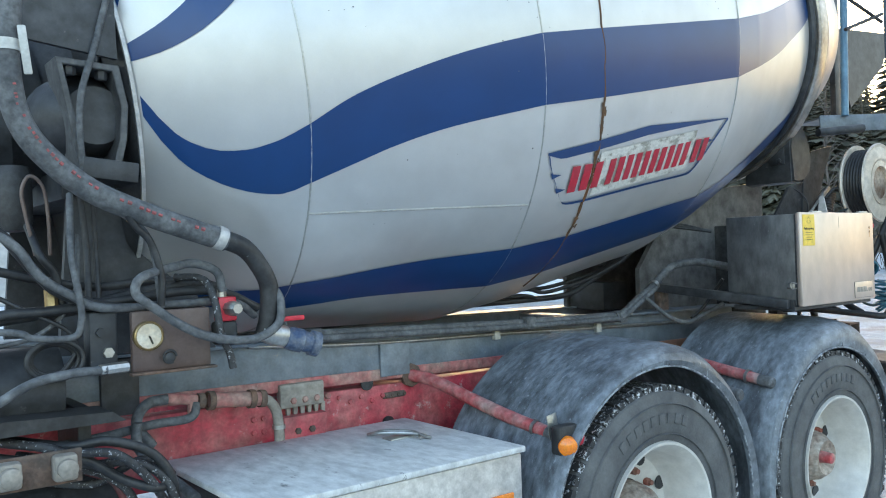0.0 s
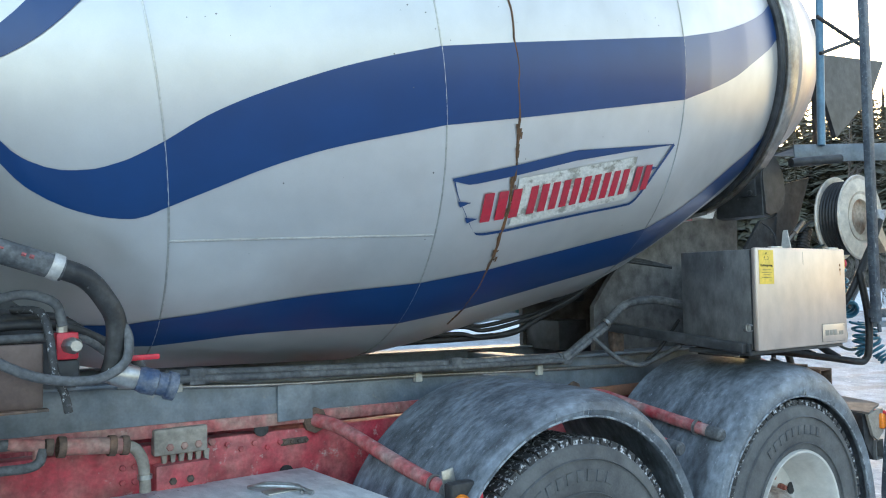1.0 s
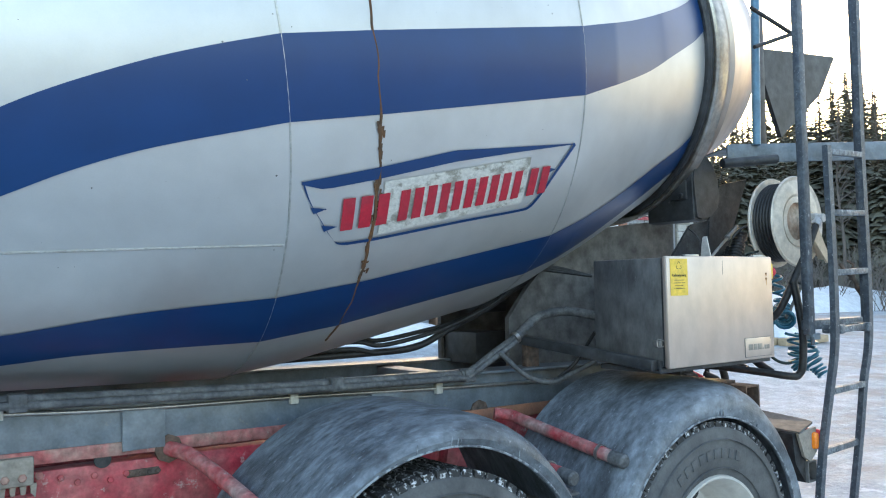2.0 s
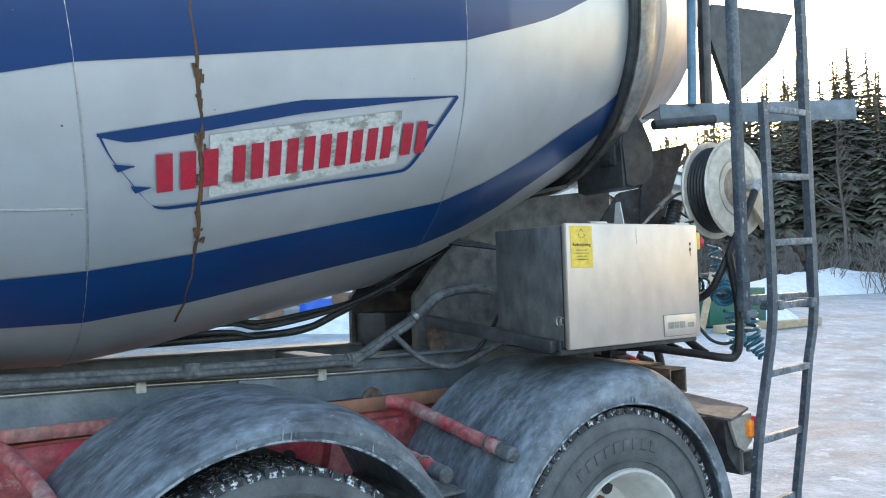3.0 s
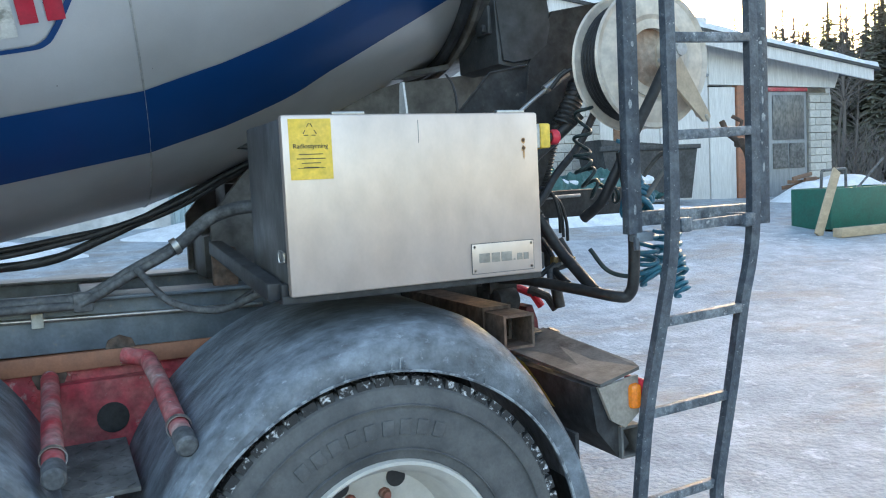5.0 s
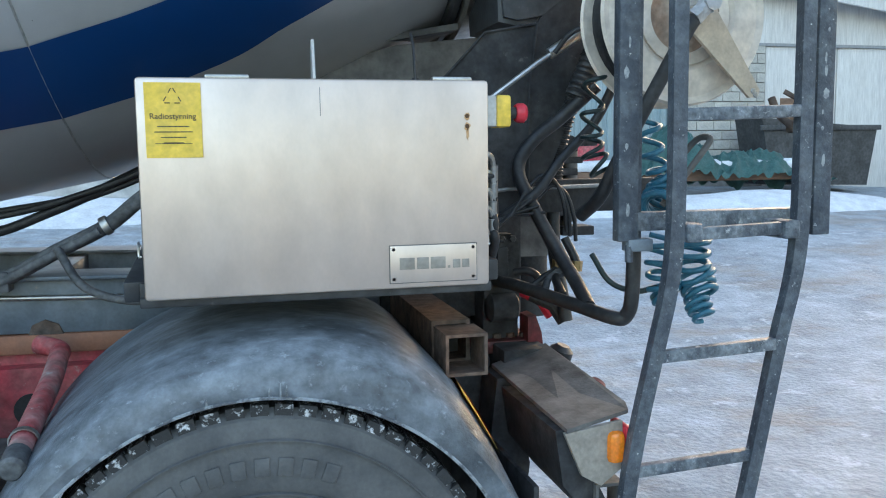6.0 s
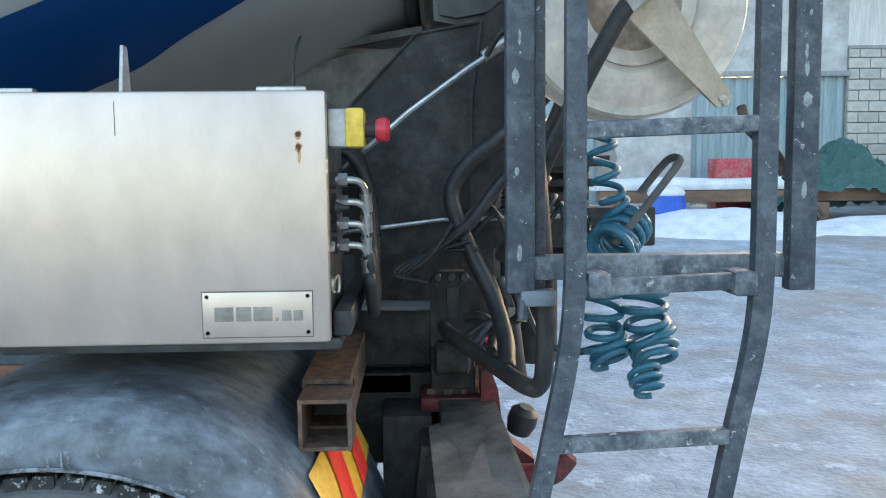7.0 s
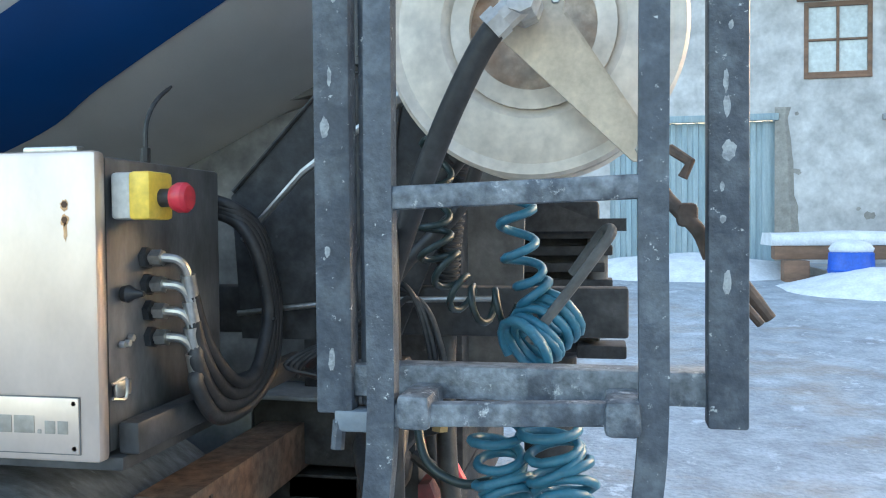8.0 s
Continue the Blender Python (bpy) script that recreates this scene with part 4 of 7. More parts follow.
for z in (1.690, 1.668):
    part("rust_bloom", blot(0.685, z - 0.001, 0.0075, 0.0085, int(z * 1000), -0.0046), LIGHT_RUST, door, "orange rust round a screw")
part("rust_run", blot(0.6855, 1.651, 0.0035, 0.016, 5, -0.0046), LIGHT_RUST, door, "faint orange rust run")
# painted reflection of the flag bar, a thin grey strip on the door
part("scratch", boxed(0.3625, 0.3640, -0.0046, -0.0040, 1.690, 1.750), BOX_SIDE, door, "thin grey strip painted as the flag bar's reflection")
for x in (0.02, 0.50):
    part("hinge", boxed(0.11 + x, 0.20 + x, 0.006, 0.028, 1.764, 1.776, 0.004), ZINC, door, "top hinge")
for side in (-0.006, 0.735):
    sgn = -1 if side < 0 else 1
    lt = part("toggle_latch", boxed(side - 0.004, side + 0.004, 0.035, 0.075, 1.40, 1.425, 0.003), ZINC, ctrl, "zinc toggle latch")
    part("latch_loop", tubed(curve_points([(side + sgn * 0.006, 0.02, 1.425), (side + sgn * 0.012, 0.045, 1.43), (side + sgn * 0.012, 0.045, 1.40), (side + sgn * 0.006, 0.02, 1.403)], 4), 0.0025, 6), ZINC, lt)
part("stop_button", boxed(0.733, 0.775, 0.035, 0.095, 1.668, 1.738, 0.006), GREY_PLASTIC, ctrl, "emergency stop button, grey base")
part("button_housing", boxed(0.765, 0.80, 0.03, 0.10, 1.667, 1.739, 0.006), YELLOW, ctrl, "yellow stop button housing")
part("button_neck", lathed([(0, 0.014), (0.028, 0.014)], (0.80, 0.065, 1.70), (1, 0, 0), 16), BLACK, ctrl)
part("button_head", lathed([(0.02, 0.019), (0.028, 0.023), (0.040, 0.023), (0.046, 0.018), (0.047, 0.004)], (0.80, 0.065, 1.70), (1, 0, 0), 20), RED_PLASTIC, ctrl, "red mushroom button")
part("box_foot", boxed(-0.02, 0.0, 0.035, 0.075, 1.30, 1.345, 0.004), DARK, ctrl)
part("side_knob", lathed([(0, 0.012), (0.01, 0.014), (0.02, 0.008), (0.035, 0.004)], (0.733, 0.065, 1.555), (1, 0, 0), 12), BLACK, ctrl)
bolts([(0.733, 0.06, 1.478), (0.733, 0.075, 1.478), (0.733, 0.085, 1.485)], (1, 0, 0), 0.006, 0.008, ZINC, ctrl)
# four elbow fittings with hoses that loop behind the box
for k in range(4):
    z = 1.607 - 0.043 * k
    y = 0.115 + 0.004 * k
    ft = part("elbow_fitting", tubed(curve_points([(0.728, y + 0.02, z), (0.762, y + 0.022, z), (0.782, y + 0.028, z - 0.004), (0.792, y + 0.036, z - 0.02), (0.795, y + 0.044, z - 0.05)], 5), 0.0075, 10), ZINC, ctrl, "zinc elbow fitting")
    part("fitting_nut", lathed([(0, 0.014), (0.018, 0.014)], (0.742, y + 0.02, z), (1, 0, 0), 6), ZINC, ft)
    part("wall_nut", lathed([(0, 0.018), (0.010, 0.018)], (0.727, y + 0.02, z), (1, 0, 0), 6), DARK, ft)
    part("ferrule", lathed([(0, 0.0125), (0.042, 0.0125), (0.044, 0.011)], (0.7935, y + 0.038, z - 0.028), (0.06, 0.22, -1), 12), ZINC, ft)
    low, far = 1.372 - 0.017 * k, 0.475 + 0.014 * k
    hose("control_hose", [(0.796, y + 0.046, z - 0.062), (0.80, y + 0.066 - 0.010 * k, z - 0.115 + 0.012 * k), (0.802, y + 0.115 - 0.012 * k, low + 0.055 - 0.010 * k), (0.802, 0.315 - 0.018 * k, low + 0.002), (0.80, 0.395 - 0.006 * k, low + 0.006),
                          (0.798, far - 0.03, low + 0.055), (0.795, far, 1.49), (0.788, far - 0.008, 1.56), (0.765, far - 0.012, 1.63 + 0.006 * k), (0.73, 0.46, 1.67 + 0.008 * k), (0.67, 0.45, 1.69 + 0.008 * k)],
         0.0130, BLACK, ctrl, "black hydraulic hose", 10)
part("hose_tie", tubed(curve_points([(0.815, 0.452, 1.475), (0.80, 0.50, 1.472), (0.782, 0.54, 1.468)], 4), 0.003, 6), BLACK, ctrl, "thin cable tie round the hoses")
part("box_support", boxed(-0.02, 0.75, 0.03, 0.36, 1.292, 1.314, 0.004), DARK, ctrl)
part("support_tube", boxed(0.735, 0.77, 0.04, 0.75, 1.315, 1.365, 0.006), DARK, ctrl, "dark square support tube")
part("support_arm", bar((-0.03, 0.05, 1.325), (-0.03, 0.85, 1.40), 0.045, 0.045), DARK, ctrl)
part("rusty_leg", boxed(-0.05, 0.03, 0.80, 0.84, 1.27, 1.40, 0.006), RUSTY, ctrl, "rusty box leg")
ant = part("antenna", tubed([(0.636, 0.30, 1.765), (0.637, 0.30, 1.80)], 0.009, 8), BLACK, ctrl, "short black whip antenna")
part("whip", tubed(curve_points([(0.637, 0.30, 1.79), (0.636, 0.306, 1.845), (0.639, 0.335, 1.89), (0.643, 0.385, 1.925)], 4), [0.004] * 12 + [0.0025], 6), BLACK, ant)
part("flag_bar", prism(bmesh.new(), [(0.048, 1.765), (0.100, 1.765), (0.088, 1.85), (0.082, 1.858), (0.066, 1.858)], 0, 0.355, 0.361), ALU, ctrl, "upright grey flat bar")

# flexible conduits beside the box
hose("flexible_conduit", [(-0.50, 0.74, 1.275), (-0.44, 0.74, 1.282), (-0.31, 0.74, 1.35), (-0.17, 0.74, 1.42), (-0.05, 0.72, 1.51), (0.08, 0.65, 1.535), (0.20, 0.52, 1.50)], 0.022, HOSE_GREY, label="grey flexible conduit")
hose("flexible_conduit", [(-0.47, 0.72, 1.262), (-0.33, 0.715, 1.335), (-0.19, 0.715, 1.405)], 0.014, HOSE_GREY)
clip_ring((-0.175, 0.738, 1.42), (0.75, 0, 0.4), 0.028, 0.02, ZINC, truck)
hose("cable", [(-0.30, 0.70, 1.36), (-0.22, 0.62, 1.26), (-0.09, 0.60, 1.22), (0.02, 0.58, 1.25), (0.10, 0.5, 1.31)], 0.012, HOSE_GREY)
hose("cable", [(-0.02, 0.62, 1.235), (0.06, 0.6, 1.29), (0.09, 0.56, 1.36), (0.10, 0.5, 1.44)], 0.009, BLACK)
for k in range(3):
    hose("cable", [(-0.12, 0.82, 1.70 + 0.014 * k), (0.0, 0.80, 1.735 + 0.008 * k), (0.14, 0.78, 1.725 + 0.01 * k), (0.30, 0.70, 1.70)], 0.008, BLACK)

# rear pedestal carrying the drum rollers
part("pedestal", prism(bmesh.new(), [(-0.02, 1.26), (1.25, 1.25), (1.27, 2.03), (0.72, 1.97), (0.34, 1.86), (0.10, 1.64), (-0.02, 1.50)], 1, 0.96, 0.99), GREY_PLATE, truck, "dirty grey pedestal plate")
part("pedestal", prism(bmesh.new(), [(-0.02, 1.26), (0.95, 1.25), (1.0, 2.0), (0.72, 1.99), (0.34, 1.86), (0.10, 1.64), (-0.02, 1.50)], 1, 1.53, 1.56), GREY_PLATE, truck)
part("pedestal_top", prism(bmesh.new(), [(0.05, 1.83), (0.45, 1.955), (0.92, 2.04), (0.92, 2.02), (0.45, 1.935), (0.05, 1.81)], 1, 0.92, 1.60), GREY_PLATE, truck, "folded grey top plate")
part("pedestal_foot", boxed(0.0, 0.22, 1.25, 1.55, 1.255, 1.42, 0.006), DARK, truck)
part("pedestal_bracket", boxed(0.10, 0.26, 1.3, 1.5, 1.52, 1.62, 0.01), DARK, truck)
guard = bmesh.new()
prism(guard, [(0.945, 1.99), (0.935, 2.20), (0.95, 2.34), (0.975, 2.375), (1.03, 2.365), (1.10, 2.31), (1.155, 2.22), (1.17, 2.13), (1.15, 2.05), (1.08, 1.995), (1.0, 1.98)], 1, 0.555, 0.87)
bmesh.ops.bevel(guard, geom=[ed for ed in guard.edges if abs(ed.verts[0].co.y - 0.555) < 0.001 and abs(ed.verts[1].co.y - 0.555) < 0.001], offset=0.014, segments=2, affect="EDGES")
hood = part("roller_guard", guard, DARK, truck, "dark dented roller guard")
part("roller_guard_bracket", boxed(0.925, 0.944, 0.60, 0.70, 2.10, 2.20, 0.006), DARK, hood)
bolts([(0.925, 0.63, 2.12), (0.925, 0.67, 2.18)], (-1, 0, 0), 0.016, 0.016, DARK, hood)

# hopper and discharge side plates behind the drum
part("hopper_side", prism(bmesh.new(), [(0.70, 1.42), (0.68, 1.72), (0.90, 1.955), (1.06, 1.985), (1.17, 2.18), (1.42, 2.23), (1.27, 1.94), (1.16, 1.70), (1.04, 1.42)], 1, 0.56, 0.575), NEAR_BLACK, truck, "black steel side plate with weld edges")
part("plate_edge", tubed([(0.685, 0.557, 1.73), (0.90, 0.557, 1.957), (1.06, 0.557, 1.985)], 0.004, 6), NEAR_BLACK, truck)
part("plate_edge", tubed([(1.06, 0.557, 1.985), (1.035, 0.557, 1.80), (1.03, 0.557, 1.50)], 0.004, 6), NEAR_BLACK, truck)
part("rear_bulkhead", boxed(0.72, 1.12, 0.87, 1.80, 1.06, 1.74, 0.006), NEAR_BLACK, truck, "dark rear bulkhead")
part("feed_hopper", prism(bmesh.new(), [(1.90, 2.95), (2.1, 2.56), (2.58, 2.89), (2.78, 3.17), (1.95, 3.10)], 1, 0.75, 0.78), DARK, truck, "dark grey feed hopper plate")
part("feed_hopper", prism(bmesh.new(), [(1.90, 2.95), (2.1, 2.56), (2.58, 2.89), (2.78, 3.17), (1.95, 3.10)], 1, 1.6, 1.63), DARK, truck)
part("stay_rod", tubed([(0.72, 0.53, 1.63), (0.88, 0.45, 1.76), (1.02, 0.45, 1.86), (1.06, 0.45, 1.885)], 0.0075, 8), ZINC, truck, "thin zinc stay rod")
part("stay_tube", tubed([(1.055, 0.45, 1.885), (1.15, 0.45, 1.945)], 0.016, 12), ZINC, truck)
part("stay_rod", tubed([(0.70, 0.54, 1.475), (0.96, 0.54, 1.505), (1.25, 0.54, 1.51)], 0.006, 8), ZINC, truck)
part("dark_channel", boxed(0.55, 1.50, 0.575, 0.63, 1.43, 1.53, 0.006), NEAR_BLACK, truck, "dark crossways channel")
part("drop_pole", tubed([(1.235, 0.372, 2.38), (1.30, 0.38, 3.5)], 0.022, 14), BLUE_PIPE, truck, "light blue upright pipe")
part("platform_beam", bar((1.10, 0.46, 2.335), (2.05, 0.0, 2.365), 0.10, 0.012, (0.43, 0.9, 0)), SUBFRAME, truck, "dark blue grey platform edge beam")
part("platform_shelf", prism(bmesh.new(), [(1.10, 0.46), (2.05, 0.0), (2.15, 0.25), (1.25, 0.70)], 2, 2.365, 2.375), SUBFRAME, truck)
part("platform_brace", tubed([(1.15, 0.32, 3.09), (1.555, 0.28, 2.975)], 0.011, 8), BLACK, truck, "thin black platform brace")
part("platform_brace", tubed([(1.17, 0.32, 2.884), (1.56, 0.28, 3.026)], 0.011, 8), BLACK, truck)
part("hopper_strut", bar((1.82, 0.72, 2.42), (1.83, 0.72, 3.30), 0.07, 0.04), DARK, truck, "dark hopper strut")
part("cross_tube", tubed([(1.0, 0.42, 2.27), (1.30, 0.30, 2.30)], 0.025, 12), DARK, truck)
part("suction_hose", tubed(curve_points([(1.215, 0.47, 1.915), (1.185, 0.47, 1.85), (1.15, 0.48, 1.77)], 6), 0.034, 14), DARK, truck, "ribbed black suction hose")
bm = bmesh.new()
for k in range(9):
    t = k / 8
    c = Vector((1.21 - 0.055 * t, 0.472, 1.905 - 0.125 * t))
    lathe(bm, [(-0.006, 0.034), (0, 0.038), (0.006, 0.034)], c, (0.40, -0.03, 0.90), 16)
part("hose_rib", bm, BLACK, truck)

# hose reel
REEL_C = Vector((1.345, 0.22, 1.965))
reel = part("hose_reel", lathed([(0.0, 0.10), (0.0, 0.13), (0.14, 0.13), (0.14, 0.10)], REEL_C, (0, 1, 0), 40, closed=True), REEL, truck, "cream hose reel with a tan arm")
for d0, sgn in ((0.0, 1), (0.14, -1)):
    part("reel_flange", lathed([(d0, 0.115), (d0 + 0.010 * sgn, 0.128), (d0 - 0.004 * sgn, 0.145), (d0 - 0.006 * sgn, 0.175), (d0 + 0.004 * sgn, 0.215), (d0 - 0.004 * sgn, 0.232), (d0 + 0.006 * sgn, 0.238),
                                (d0 + 0.012 * sgn, 0.232), (d0 + 0.010 * sgn, 0.215), (d0 + 0.002 * sgn, 0.175), (d0 + 0.004 * sgn, 0.145), (d0 + 0.016 * sgn, 0.128)],
                               REEL_C, (0, 1, 0), 72, closed=True), REEL, reel, "cream pressed reel flange")
for k in range(7):
    for j in range(4):
        r = 0.145 + 0.018 * j
        ring = [REEL_C + Vector((r * math.cos(a), 0.018 + 0.0175 * k, r * math.sin(a))) for a in (i * math.tau / 40 for i in range(41))]
        if j == 3 or k == 0:
            part("hose_turn", tube(bmesh.new(), ring, 0.0095, 7, caps=False), BLACK, reel)
part("reel_hub", lathed([(0.02, 0.115), (0.06, 0.11), (0.065, 0.05), (0.05, 0.03)], REEL_C, (0, 1, 0), 40), REEL_HUB, reel, "rust-tinged hub recess")
part("ratchet", lathed([(0.03, 0.03), (0.03, 0.075), (0.04, 0.078), (0.04, 0.03)], REEL_C, (0, 1, 0), 22, closed=True), RIM, reel, "grey toothed disc")
part("reel_arm", prism(bmesh.new(), [(1.315, 2.02), (1.40, 2.00), (1.395, 1.965), (1.525, 1.765), (1.518, 1.745), (1.495, 1.745), (1.305, 1.93), (1.30, 1.985)], 1, 0.150, 0.162), TAN, reel, "tan sheet-metal arm")
part("arm_fold", prism(bmesh.new(), [(1.395, 1.965), (1.40, 1.968), (1.530, 1.768), (1.525, 1.765)], 1, 0.162, 0.22), TAN, reel)
bolts([(1.31, 0.150, 1.945), (1.385, 0.150, 1.985), (1.505, 0.150, 1.762), (1.512, 0.150, 1.752)], (0, -1, 0), 0.008, 0.006, ZINC, reel)
swivel = part("swivel", lathed([(0.0, 0.028), (0.045, 0.028), (0.05, 0.024), (0.08, 0.022)], (1.34, 0.155, 1.972), (0, -1, 0), 8), ALU, reel, "cast aluminium swivel")
part("swivel_elbow", tubed([(1.34, 0.10, 1.972), (1.31, 0.098, 1.945)], 0.021, 10), ALU, swivel)
part("swivel_nut", lathed([(0, 0.024), (0.022, 0.024)], (1.312, 0.098, 1.948), (-0.74, 0, -0.67), 6), ALU, swivel)
hose("reel_hose", [(1.305, 0.098, 1.94), (1.275, 0.098, 1.895), (1.225, 0.11, 1.80), (1.17, 0.14, 1.68), (1.125, 0.17, 1.57), (1.10, 0.21, 1.49), (1.08, 0.28, 1.44)], 0.018, BLACK, reel, "thick black supply hose with grey specks", 12)

# rear access frame and ladder
frame_thing = part("access_frame", bar((1.085, 0.03, 1.395), (1.085, 0.03, 3.4), 0.052, 0.035), LADDER, truck, "dark blue grey access frame with chipped paint")
part("frame_post", bar((1.606, 0.015, 1.395), (1.606, 0.015, 3.2), 0.05, 0.035), LADDER, frame_thing, "chipped dark post")
rng = random.Random(44)
for x0, y0, zs in ((1.606, -0.0032, (1.58, 1.66, 1.70, 1.745, 1.80, 1.832, 1.90, 1.985, 2.03)), (1.085, 0.0118, (1.47, 1.62, 1.79, 1.86, 1.97))):
    for k, z in enumerate(zs):
        side = rng.uniform(-0.011, 0.011)
        part("paint_chip", blot(x0 + side, z, rng.uniform(0.003, 0.009), rng.uniform(0.005, 0.018), 60 + k, y0), CHIP, frame_thing, "flaked patch of pale primer")
part("frame_post_back", bar((1.125, 0.06, 1.40), (1.125, 0.06, 3.3), 0.022, 0.03), LADDER, frame_thing)
part("frame_cross_bar", bar((1.09, 0.05, 1.440), (1.60, 0.045, 1.440), 0.045, 0.05), RUNG_PAINT, frame_thing, "square cross bar")
part("frame_foot", bar((1.085, 0.03, 1.385), (1.15, 0.03, 1.385), 0.03, 0.04), SUBFRAME, frame_thing)
part("frame_pin", tubed([(1.09, 0.02, 1.385), (1.088, 0.015, 1.345)], 0.010, 8), LADDER, frame_thing)
ladder = part("ladder", tubed([(1.20, -0.052, 1.415), (1.49, -0.045, 1.415)], 0.004, 6), LADDER, truck, "hinged rear ladder with chipped dark paint")
LEFT_RAIL = [(1.050, 0.0, 0.50), (1.062, 0.005, 0.565), (1.085, -0.015, 0.855), (1.135, -0.035, 1.14), (1.160, -0.045, 1.28), (1.172, -0.05, 1.42), (1.172, -0.053, 1.71), (1.174, -0.045, 2.31)]
RIGHT_RAIL = [(1.372, 0.0, 0.49), (1.380, 0.003, 0.57), (1.428, -0.013, 0.86), (1.478, -0.022, 1.146), (1.50, -0.035, 1.28), (1.512, -0.042, 1.42), (1.512, -0.045, 1.72), (1.520, -0.035, 2.35), (1.54, -0.03, 3.1)]


def rail(points, w, d):
    """A flat bar bent through the points."""
    pts = curve_points(points, 4)
    bm = bmesh.new()
    rings = []
    for p in pts:
        rings.append([bm.verts.new(p + Vector(v)) for v in ((-w / 2, -d / 2, 0), (w / 2, -d / 2, 0), (w / 2, d / 2, 0), (-w / 2, d / 2, 0))])
    for a, b in zip(rings, rings[1:]):
        for k in range(4):
            bm.faces.new((a[k], a[(k + 1) % 4], b[(k + 1) % 4], b[k]))
    bm.faces.new(rings[0][::-1])
    bm.faces.new(rings[-1])
    bmesh.ops.bevel(bm, geom=[e for e in bm.edges if e.calc_face_angle(0) > 1.0], offset=0.003, segments=1, affect="EDGES")
    return bm


part("ladder_rail", rail(LEFT_RAIL, 0.036, 0.028), LADDER, ladder)
part("ladder_rail", rail(RIGHT_RAIL, 0.036, 0.028), LADDER, ladder)
for z in (0.548, 0.838, 1.122, 1.412, 1.690, 1.982, 2.28):
    lx = float(np.interp(z, [p[2] for p in LEFT_RAIL], [p[0] for p in LEFT_RAIL]))
    rx = float(np.interp(z, [p[2] for p in RIGHT_RAIL], [p[0] for p in RIGHT_RAIL]))
    y = float(np.interp(z, [p[2] for p in LEFT_RAIL], [p[1] for p in LEFT_RAIL]))
    part("rung", bar((lx + 0.012, y, z), (rx - 0.012, y + 0.006, z + 0.010), 0.030, 0.024), RUNG_PAINT, ladder, "square rung with worn edges")
for x in (1.215, 1.475):
    part("hinge_block", boxed(x - 0.022, x + 0.022, -0.07, 0.03, 1.395, 1.44, 0.008), RUNG_PAINT, ladder)


# coiled air lines
def coil(name, ctrl, r_coil, turns, r, mat, parent, label="", squash=1.0):
    pts = curve_points(ctrl, 12)
    total = len(pts) - 1
    out = []
    n = turns * 14
    for i in range(n + 1):
        f = i / n * total
        k = min(int(f), total - 1)
        c = pts[k].lerp(pts[k + 1], f - k)
        d = (pts[k + 1] - pts[k]).normalized()
        u = Vector((0, 1, 0)) - d * d.y
        u = u.normalized() if u.length > 0.2 else d.orthogonal().normalized()
        w = d.cross(u)
        a = i / 14 * math.tau
        wob = 1 + 0.09 * math.sin(i * 0.37) + 0.06 * math.sin(i * 0.113 + 1)
        jit = Vector((math.sin(i * 0.21), math.cos(i * 0.17), math.sin(i * 0.29 + 2))) * r_coil * 0.08
        tip = Matrix.Rotation(0.26 * math.sin(i * 0.06), 3, "X") @ Matrix.Rotation(0.24 * math.sin(i * 0.05 + 1), 3, "Y")
        out.append(c + jit + tip @ (r_coil * wob * (math.cos(a) * u * squash + math.sin(a) * w)))
    return part(name, tubed(out, r, 7), mat, parent, label, smooth=1.0)


coil("air_coil", [(1.298, 0.34, 1.70), (1.312, 0.33, 1.62), (1.332, 0.33, 1.56), (1.345, 0.33, 1.53)], 0.029, 4, 0.0080, COIL, truck, "teal coiled air line")
coil("air_coil", [(1.318, 0.30, 1.445), (1.335, 0.32, 1.462), (1.355, 0.34, 1.482), (1.38, 0.36, 1.505)], 0.047, 8, 0.0085, COIL, truck, "bundled teal coiled air line")
coil("air_coil", [(1.282, 0.23, 1.385), (1.288, 0.22, 1.30), (1.296, 0.22, 1.25), (1.30, 0.21, 1.215)], 0.040, 6, 0.0078, COIL, truck, "teal coiled air line hanging down")
coil("air_coil", [(1.365, 0.22, 1.38), (1.375, 0.21, 1.31), (1.39, 0.21, 1.26), (1.385, 0.19, 1.215)], 0.045, 7, 0.0080, COIL, truck)
coil("air_coil", [(1.35, 0.16, 1.215), (1.356, 0.14, 1.195), (1.362, 0.12, 1.175)], 0.030, 3, 0.0065, COIL, truck)
coil("air_coil", [(1.165, 0.38, 1.86), (1.155, 0.38, 1.69), (1.165, 0.38, 1.60), (1.21, 0.38, 1.52), (1.30, 0.37, 1.51)], 0.030, 8, 0.0065, COIL_DARK, truck, "dark green coiled cable")
hose("cable", [(1.06, 0.42, 1.885), (1.09, 0.39, 1.93), (1.13, 0.37, 1.945), (1.165, 0.38, 1.90), (1.165, 0.38, 1.85)], 0.007, BLACK)
hose("air_line", [(1.275, 0.22, 1.245), (1.22, 0.24, 1.235), (1.16, 0.27, 1.26), (1.13, 0.32, 1.33)], 0.008, COIL_DARK, label="dark air line")
part("bow_handle", tubed(curve_points([(1.33, 0.30, 1.46), (1.40, 0.29, 1.55), (1.455, 0.28, 1.625), (1.465, 0.29, 1.645), (1.45, 0.33, 1.64), (1.40, 0.36, 1.57)], 4), 0.009, 10), GREY_PLATE, truck, "bent grey bow handle")
